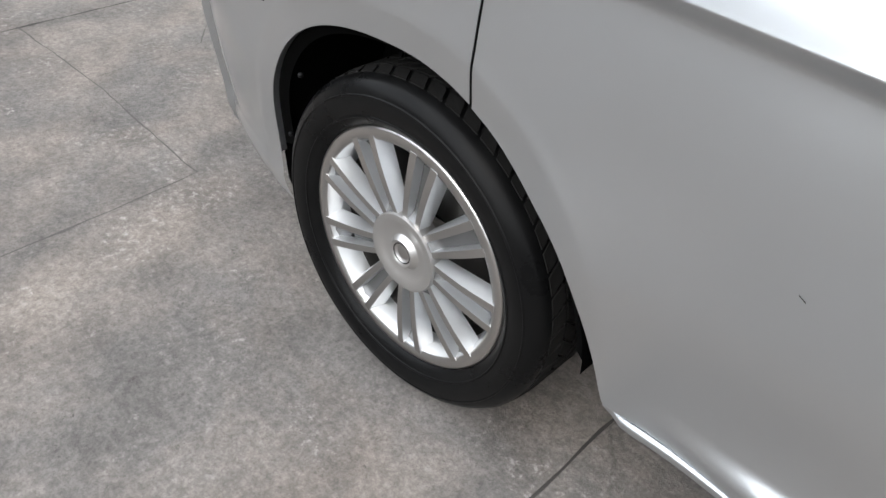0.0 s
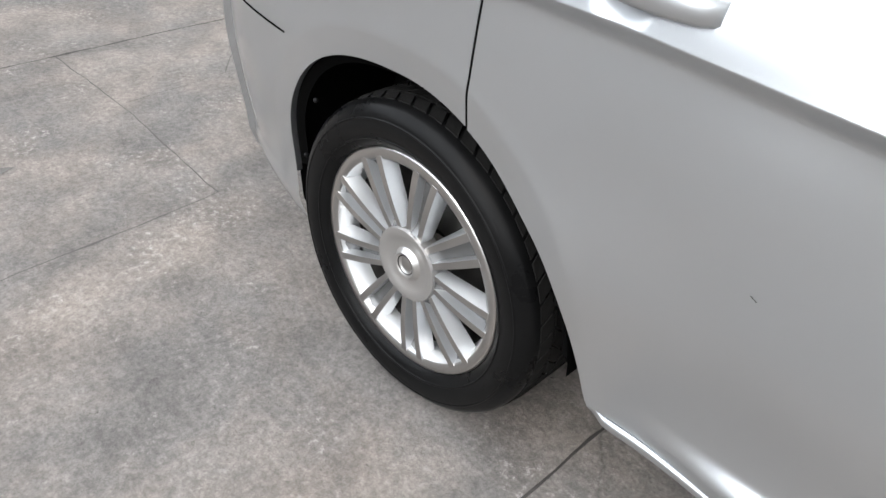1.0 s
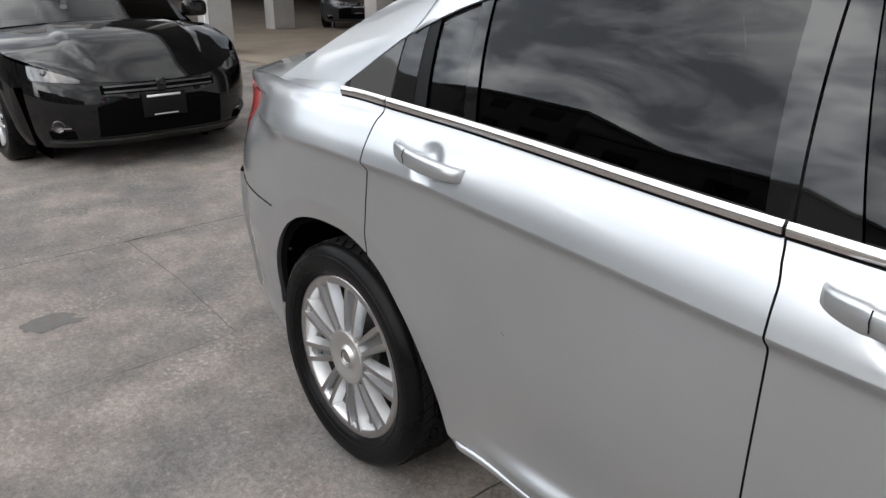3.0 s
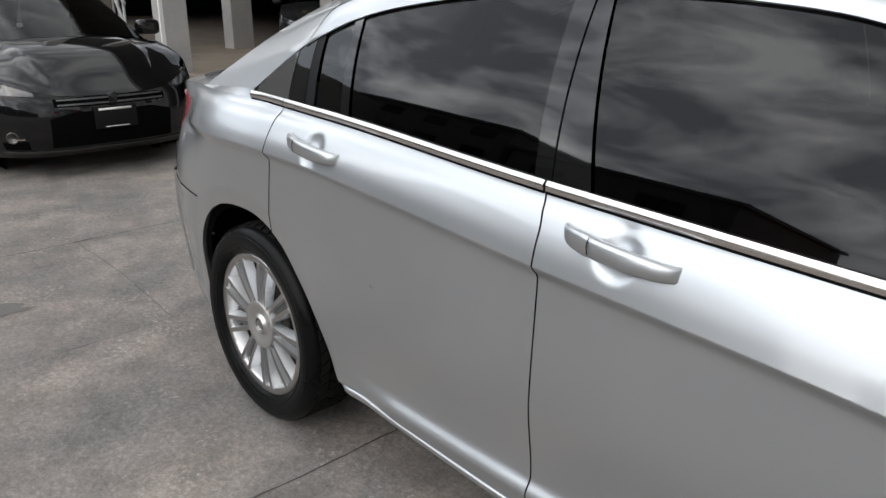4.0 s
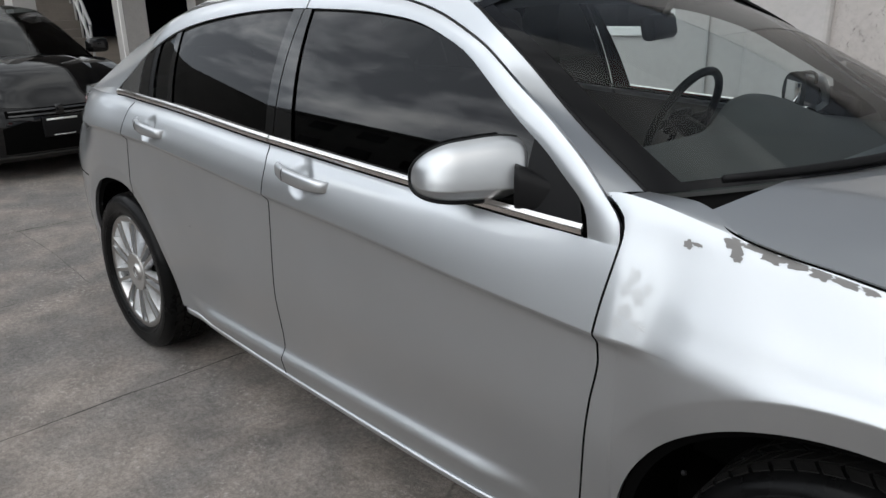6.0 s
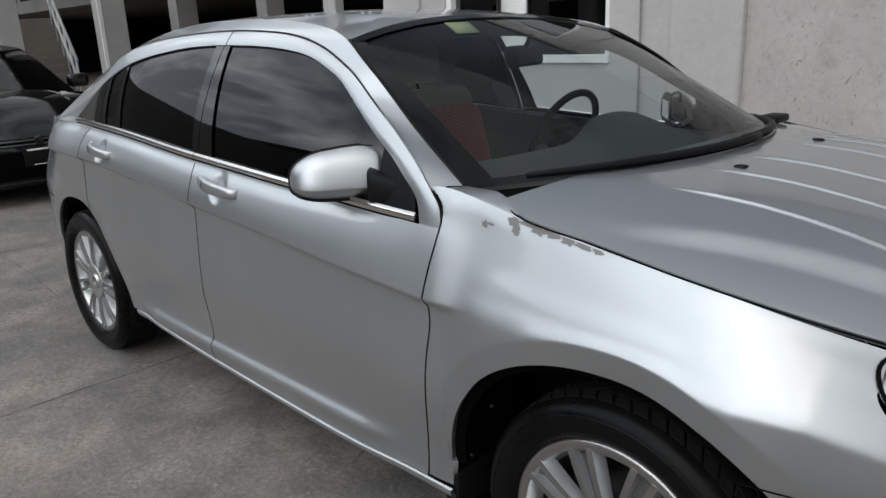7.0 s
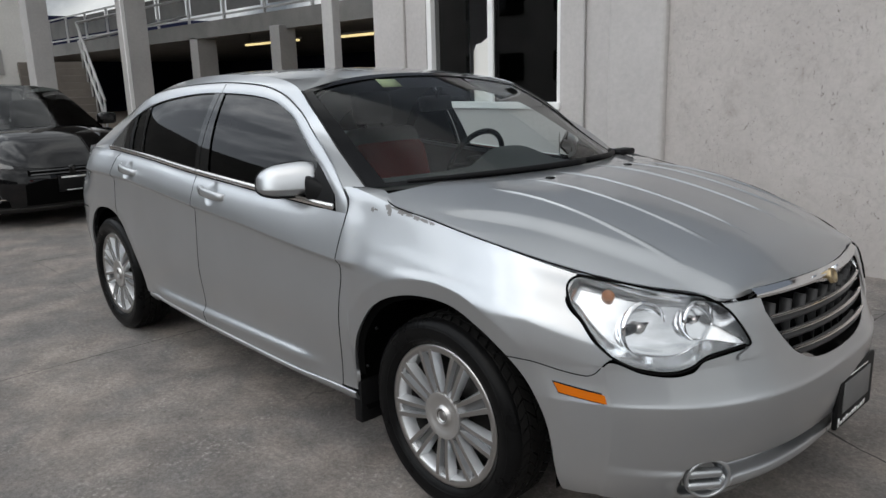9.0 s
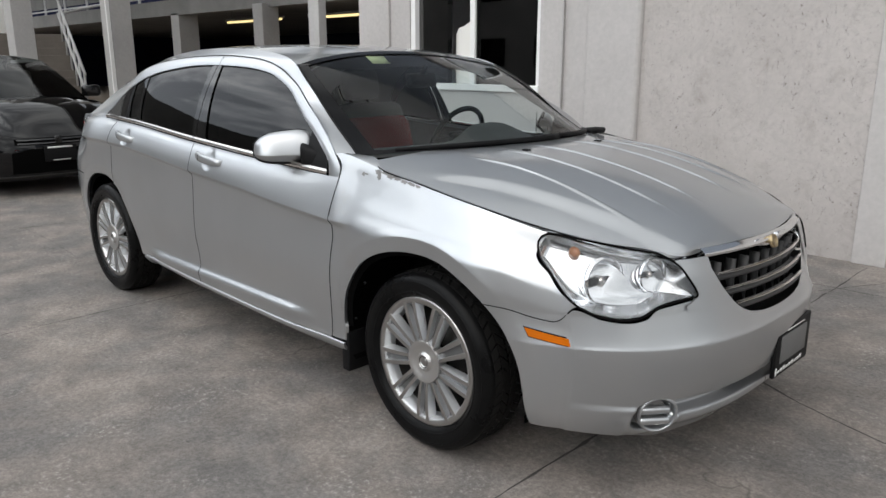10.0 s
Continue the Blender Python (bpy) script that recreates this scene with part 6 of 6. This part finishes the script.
stairs = thing("stairs", "concrete staircase rising into the garage", "stairs", at=(0, 0, 0))
stairs.matrix_basis = pose(-12.53, 2.14, 0, 0, 0, -13)
for k in range(12):
    put("step", boxed(-0.32 * (k + 1), -0.32 * k, 0, 1.45, max(0.0, 0.17 * k - 0.2), 0.17 * (k + 1), 0.008), M_STAIR, stairs, smooth=False)
put("landing", boxed(-6.4, -3.85, 0, 1.45, 1.80, 2.04, 0.008), M_STAIR, stairs, smooth=False)
bm = bmesh.new()
for dz in (0.5, 0.95):
    tube(bm, [(0.0, 1.42, 0.17 + dz), (-3.85, 1.42, 2.04 + dz), (-3.9, 5.0, 2.9 + dz)], 0.032, 8)
put("handrail", bm, M_RAIL, stairs)
for k in range(6):
    bm = bmesh.new()
    x = -0.1 - 0.66 * k
    z = 0.17 - x * 0.5
    tube(bm, [(x, 1.42, max(z - 0.1, 0.02)), (x, 1.42, z + 0.95)], 0.025, 6)
    put("baluster", bm, M_RAIL, stairs)

# buildings across the yard, behind the walk
def far_building(x0, x1, y0, y1, h, label):
    b = thing("building", label, "building", at=(0, 0, 0))
    put("building_wall", boxed(x0, x1, y0, y1, 0, h), M_FARWALL, b, smooth=False)
    put("parapet", boxed(x0 - 0.2, x1 + 0.2, y0 - 0.2, y1 + 0.2, h, h + 0.35), M_FARWALL, b, smooth=False)
    n = max(1, int((x1 - x0) / 3))
    for i in range(n):
        for z in np.arange(1.2, h - 1.4, 2.8):
            x = x0 + (i + 0.5) * (x1 - x0) / n
            put("window", boxed(x - 0.7, x + 0.7, y1 + 0.01, y1 + 0.06, z, z + 1.2), M_GLOSSBLACK, b, smooth=False)
    return b


far_building(-44, -13.5, -28, -17, 8.5, "long dark rendered building across the yard")
far_building(-13, -5.2, -26, -17, 6.4, "two-storey grey building with dark windows across the yard")
far_building(-2.0, 4.5, -30, -22, 3.6, "low grey shed across the yard")
far_building(5.0, 16, -30, -21, 3.8, "grey single-storey building across the yard")
far_building(17, 40, -29, -20, 4.6, "grey rendered building at the end of the yard")


# ---- the other cars ----
def simple_car(name, label, at, turn, paint, nose=0.0, width=0.91, hood_z=0.74, cowl=(-1.10, 0.98), roof=(-1.85, 1.455, -3.2), tail=-4.55, deck=1.05, belt=0.93, compact=True):
    """A parked car, nose at x 0 looking along x."""
    c = thing(name, label, "car")
    c.matrix_basis = pose(*at, 0, 0, turn)
    f = nose
    back = curve((0.15, f - 0.10), (0.25, f - 0.03), (0.45, f), (0.58, f - 0.02), (0.74, f - 0.11), (0.9, f - 0.2))
    prof = curve((0.15, width - 0.10), (0.3, width - 0.03), (0.55, width), (0.75, width - 0.015), (belt, width - 0.07))
    wx, wr, ar = f - 0.93, 0.325, 0.375
    wb = 2.70

    front_top = curve((0.33, 0.69), (0.5, 0.665), (0.72, 0.650), (0.85, 0.618), (1.0, 0.604))
    hood_top = curve((0.30, 0.742), (0.46, 0.742), (0.56, 0.715), (0.72, 0.655), (0.85, 0.622), (1.0, 0.607))

    def plan(t, z):
        a = t * math.pi / 2
        return f - 0.80 + (back(z) - f + 0.80) * math.sin(a) ** (2 / 2.5), prof(z) * math.cos(a) ** (2 / 3.1)

    def side(x, z):
        w = prof(z)
        if x > f - 0.80:
            t = min((x - f + 0.80) / (back(z) - f + 0.80), 1)
            w *= max(1 - t ** 2.5, 0) ** (1 / 3.1)
        if x < tail + 0.6:
            w *= max(1 - (min((tail + 0.6 - x) / 0.62, 1)) ** 3, 0) ** (1 / 3)
        for ax in (wx, wx - wb):
            r = math.hypot(x - ax, z - wr)
            w += 0.008 * (1 - step(ar + 0.03, ar + 0.07, r))
        return w
    hood_edge = lambda x: lerp(belt, hood_z, step(cowl[0], f - 0.25, x) ** 1.2)
    for sg in (-1, 1):
        P = lambda x, w, z, sg=sg: (x, sg * w, z)
        # front fascia
        put("front_bumper", surface(lambda u, v: (lambda t, z: P(*plan(t, z), z))(lerp(0.33, 1, u), lerp(0.17, front_top(lerp(0.33, 1, u)), v)), 40, 20, (1, sg * 0.5, 0)), paint, c)

        def strip(x0, x1, low):
            def g(u, v):
                x = lerp(x0, x1, u)
                return P(x, side(x, lerp(low(x), hood_edge(x), v)), lerp(low(x), hood_edge(x), v))
            return g
        arch = lambda ax: (lambda x: wr + math.sqrt(max(ar ** 2 - (x - ax) ** 2, 0)))
        put("fender", surface(strip(wx - ar, wx + ar, arch(wx)), 30, 14, (0, sg, 0)), paint, c)
        put("fender", surface(strip(wx + ar, f - 0.30, lambda x: 0.17 if x < wx + ar + 0.08 else 0.60), 10, 14, (0, sg, 0)), paint, c)
        put("door", surface(strip(wx - wb + ar, wx - ar, lambda x: 0.20), 30, 14, (0, sg, 0)), paint, c)
        put("rear_fender", surface(strip(wx - wb - ar, wx - wb + ar, arch(wx - wb)), 24, 12, (0, sg, 0)), paint, c)
        put("rear_fender", surface(strip(tail, wx - wb - ar, lambda x: 0.25), 14, 12, (0, sg, 0)), paint, c)
        # cabin side
        def glass(u, v):
            x0, x1 = lerp(cowl[0] - 0.08, -3.75, u), lerp(roof[0] - 0.05, roof[2] - 0.05, u)
            x = lerp(x0, x1, v)
            z = lerp(belt, lerp(roof[1] - 0.07, roof[1] - 0.10, u), v)
            return P(x, lerp(width - 0.085, width - 0.30, v ** 1.1), z)
        put("side_glass", surface(glass, 24, 8, (0, sg, 0.2)), M_SIDEGLASS2, c)
        for uu in (0.0, 0.46, 0.97):
            put("pillar", surface(lambda u, v, uu=uu: (lambda p: (p[0], p[1] * 1.004, p[2]))(glass(uu + 0.03 * u, v)), 2, 8, (0, sg, 0.2)), paint, c)
        # lamps
        def lamp(u, v):
            t = lerp(0.40, 0.72, u)
            zl = lerp(0.655, 0.625, u)
            zh = lerp(0.742, 0.652, u ** 1.6)
            z = lerp(zl, zh, v)
            x, w = plan(t, z)
            return P(x + 0.008, w + 0.006, z)
        put("headlight", surface(lamp, 20, 8, (1, sg * 0.5, 0), 0.02), M_HEADLAMP, c, "clear headlight lens")
        bm = bmesh.new()
        bmesh.ops.create_icosphere(bm, subdivisions=2, radius=0.035)
        ob = put("lamp_bulb", bm, M_GLOSSGREY, c)
        x, w = plan(0.52, 0.68)
        ob.matrix_basis = Matrix.Translation(P(x - 0.02, w - 0.01, 0.69))
        bm = bmesh.new()
        lathe(bm, [(0.001, 0.0), (0.030, 0.002), (0.034, 0.010), (0.042, 0.012), (0.046, 0.0)], 20, "x")
        ob = put("fog_lamp", bm, M_GLOSSGREY, c)
        x, w = plan(t_by_w(plan, 0.69, 0.33), 0.33)
        ob.matrix_basis = Matrix.Translation(P(x + 0.004, w, 0.335)) @ Euler((0, 0, sg * radians(28))).to_matrix().to_4x4()
        put("bumper_slot", surface(lambda u, v: (lambda t, z: (lambda q: P(q[0] + 0.006, q[1], z))(plan(t, z)))(lerp(0.62, 0.44, u), lerp(0.24, 0.30, v)), 12, 3, (1, sg * 0.5, 0), 0.01), M_MATTE, c)
        put("bright_strip", surface(lambda u, v: (lambda t, z: (lambda q: P(q[0] + 0.010, q[1], z))(plan(t, z)))(lerp(1.0, 0.40, u), lerp(0.205, 0.222, v)), 24, 2, (1, sg * 0.5, 0), 0.01), M_GLOSSGREY, c)
        put("bright_strip", surface(lambda u, v: (lambda t, z: (lambda q: P(q[0] + 0.012, q[1], z))(plan(t, z)))(lerp(0.60, 0.47, u), lerp(0.318, 0.326, v)), 8, 2, (1, sg * 0.5, 0), 0.006), M_CHROME, c)
        # mirror
        bm = boxed(-0.06, 0.07, -0.11, 0.11, -0.07, 0.07, 0.045, 4)
        ob = put("side_mirror", bm, paint, c)
        ob.matrix_basis = Matrix.Translation(P(cowl[0] - 0.32, width + 0.06, belt + 0.10))
        # wheels
        for ax in (wx, wx - wb):
            w = thing("wheel")
            w.parent = c
            w.matrix_basis = Matrix.Translation((ax, sg * (width - 0.105), wr)) @ (Matrix.Identity(4) if sg < 0 else Matrix.Rotation(math.pi, 4, "Z"))
            bm = bmesh.new()
            lathe(bm, [(0.215, -0.085), (0.235, -0.10), (0.29, -0.105), (0.315, -0.08), (0.325, -0.05), (0.325, 0.06), (0.30, 0.10), (0.2, 0.10)], 48)
            bmesh.ops.recalc_face_normals(bm, faces=bm.faces[:])
            put("tyre", bm, M_RUBBER, w)
            bm = bmesh.new()
            lathe(bm, [(0.222, -0.090), (0.210, -0.100), (0.200, -0.085), (0.19, 0.0), (0.05, 0.01)], 40)
            rim = put("rim", bm, M_DARKIRON, w)
            for k in range(5):
                bm = bmesh.new()
                for s2 in (-1, 1):
                    box(bm, 0.03, 0.205, s2 * 0.018 - 0.011, s2 * 0.018 + 0.011, -0.02, 0.02, 0.006, m=Matrix.Rotation(2 * math.pi * k / 5, 4, "Y") @ Matrix.Translation((0, -0.088, s2 * 0.02)) @ Matrix.Rotation(math.pi / 2, 4, "X") @ Matrix.Translation((0, 0, 0)))
                put("spoke", bm, M_ALLOY, rim)
            bm = bmesh.new()
            lathe(bm, [(0.001, -0.10), (0.035, -0.10), (0.05, -0.085)], 24)
            put("hub", bm, M_ALLOY, rim)
        for ax in (wx, wx - wb):
            bm = bmesh.new()
            lathe(bm, [(ar + 0.01, 0), (0.01, 0)], 32)
            ob = put("wheel_well", bm, M_MATTE, c)
            ob.matrix_basis = Matrix.Translation((ax, sg * (width - 0.28), wr))

    def mir(fn, n, m, out):
        return mirrored(fn, n, m, out)

    we_end = side(f - 0.30, 0.738)

    def hood_f(s, r):
        # from the cowl to the nose
        xe = lerp(cowl[0], f - 0.30, s)
        ze = hood_edge(xe) - 0.002
        we = side(xe, ze)
        if s > 0.75:
            k = (s - 0.75) / 0.25
            t = lerp(0.45, 0.62, k)
        xc = lerp(cowl[0] + 0.14, f - 0.055, s)
        zc = lerp(cowl[1], 0.665, s ** 2.6)
        zz = lerp(zc, ze, r ** 2.6) + 0.018 * (1 - step(0.50, 0.62, r)) * step(0, 0.15, s) * (1 - step(0.8, 1.0, s))
        x = lerp(xc, xe, r ** 2.3)
        # the front edge comes down onto the fascia
        k = step(0.60, 1.0, s)
        t = t_by_w(plan, max(we_end * r, 1e-4), 0.65)
        zt = hood_top(t)
        x1, z1 = plan(t, zt)[0] - 0.002, zt
        b0 = (lerp(f - 0.055, f - 0.30, r ** 2.3), lerp(0.665, hood_edge(f - 0.30) - 0.002, r ** 2.6))
        return x + k * (x1 - b0[0]), lerp(we, we_end, k) * r, zz + k * (z1 - b0[1])
    put("hood", mir(hood_f, 40, 60, (0, 0, 1)), paint, c)

    def shield_f(s, r):
        xc, zc = lerp(cowl[0] + 0.12, roof[0], s), lerp(cowl[1] + 0.01, roof[1], s) + 0.03 * math.sin(math.pi * s)
        we = lerp(width - 0.10, width - 0.30, s)
        return xc - lerp(0.22, 0.10, s) * r ** 2.2, we * r, zc - lerp(0.05, 0.06, s) * r ** 2.2
    put("windshield", mir(shield_f, 16, 24, (1, 0, 0.5)), M_SHIELD2, c)

    def roof_f(s, r):
        x = lerp(roof[0], roof[2], s)
        return x - 0.10 * r ** 2.2 * (1 - 2 * s), (width - 0.295) * r, roof[1] + 0.02 * math.sin(math.pi * s) - 0.06 * r ** 2.6
    put("roof", mir(roof_f, 16, 24, (0, 0, 1)), paint, c)

    def rear_f(s, r):
        return lerp(roof[2], -3.95, s) - 0.0 * r, lerp(width - 0.295, width - 0.16, s) * r, lerp(roof[1], deck, s) - 0.06 * r ** 2.6 + 0.03 * math.sin(math.pi * s)
    put("rear_window", mir(rear_f, 12, 20, (-1, 0, 0.5)), M_SIDEGLASS2, c)
    put("trunk_lid", mir(lambda s, r: (lerp(-3.95, tail + 0.03, s), lerp(width - 0.12, width - 0.28, s) * r, deck - 0.03 * s - 0.05 * r ** 3), 10, 20, (0, 0, 1)), paint, c)
    put("tail_panel", mir(lambda s, r: (tail + 0.02 + 0.12 * r ** 3, (width - 0.2) * r, lerp(deck - 0.03, 0.25, s)), 8, 16, (-1, 0, 0)), paint, c)
    put("underbody", boxed(tail + 0.2, f - 0.25, -width + 0.25, width - 0.25, 0.17, 0.62, 0.03), M_MATTE, c)
    put("cabin", boxed(-3.4, cowl[0] - 0.25, -width + 0.22, width - 0.22, 0.6, 0.95, 0.05), M_MATTE, c)
    for y in (-0.36, 0.36):
        put("seat_back", boxed(-2.35, -2.2, y - 0.22, y + 0.22, 0.9, 1.28, 0.06), M_CLOTH, c)
    # grille slot, big lower intake, plate
    def on_nose(t0, t1, z0, z1, d):
        def g(u, v):
            y = lerp(t0, t1, u)
            z = lerp(z0(y), z1(y), v)
            return (nose_x(plan, y, z) + d, y, z)
        return g
    put("grille", surface(on_nose(-0.42, 0.42, lambda y: 0.535 + 0.02 * abs(y), lambda y: 0.612 - 0.02 * abs(y), 0.006), 24, 4, (1, 0, 0), 0.01), M_MATTE, c)
    for z in (0.548, 0.585):
        put("grille_bar", surface(on_nose(-0.40, 0.40, lambda y: z + 0.01 * abs(y), lambda y: z + 0.016, 0.012), 24, 3, (1, 0, 0), 0.012), M_GLOSSGREY, c)
    put("grille_cross", boxed(nose_x(plan, 0, 0.57) - 0.01, nose_x(plan, 0, 0.57) + 0.022, -0.035, 0.035, 0.53, 0.625, 0.012), M_GLOSSBLACK, c)
    put("lower_intake", surface(on_nose(-0.46, 0.46, lambda y: 0.245 + 0.0 * y, lambda y: 0.50 - 0.25 * max(0, abs(y) - 0.3), 0.005), 24, 8, (1, 0, 0), 0.01), M_MATTE, c)
    px = nose_x(plan, 0, 0.44)
    holder = put("plate_holder", boxed(px, px + 0.025, -0.16, 0.16, 0.36, 0.53, 0.005), M_BLACK, c, "black dealer plate with white text bands")
    put("plate_text_bar", boxed(px + 0.024, px + 0.0275, -0.13, 0.12, 0.500, 0.516), M_WHITE, holder)
    put("plate_text_bar", boxed(px + 0.024, px + 0.0275, -0.09, 0.09, 0.372, 0.378), M_WHITE, holder)
    return c


def t_by_w(plan, w, z):
    lo, hi = 0.0, 1.0
    for _ in range(40):
        mid = (lo + hi) / 2
        if plan(mid, z)[1] > w:
            lo = mid
        else:
            hi = mid
    return lo


def nose_x(plan, y, z):
    return plan(t_by_w(plan, abs(y), z), z)[0]


M_SIDEGLASS2 = glazing("car_glass", (0.06, 0.062, 0.062), 1.6)
M_SHIELD2 = glazing("car_windshield", (0.30, 0.34, 0.34), 1.55)
M_HEADLAMP = material("head_lamp", (0.07, 0.072, 0.075), 0.10, 0.7, Coat_Weight=1.0)
M_GLOSSGREY = material("grey_trim", (0.10, 0.10, 0.10), 0.25, 0.8)
M_GREYPAINT = material("grey_paint", (0.035, 0.037, 0.042), 0.3, 0.5, Coat_Weight=0.8)

simple_car("black_car", "glossy black compact sedan facing the yard", (-3.90, 0.16, 0), 2, M_BLACKPAINT)
simple_car("grey_car", "dark grey car parked inside the garage", (-13.2, 8.3, 0.03), -36, M_GREYPAINT, roof=(-1.7, 1.60, -3.6), cowl=(-0.95, 1.08), belt=1.0, deck=1.15)
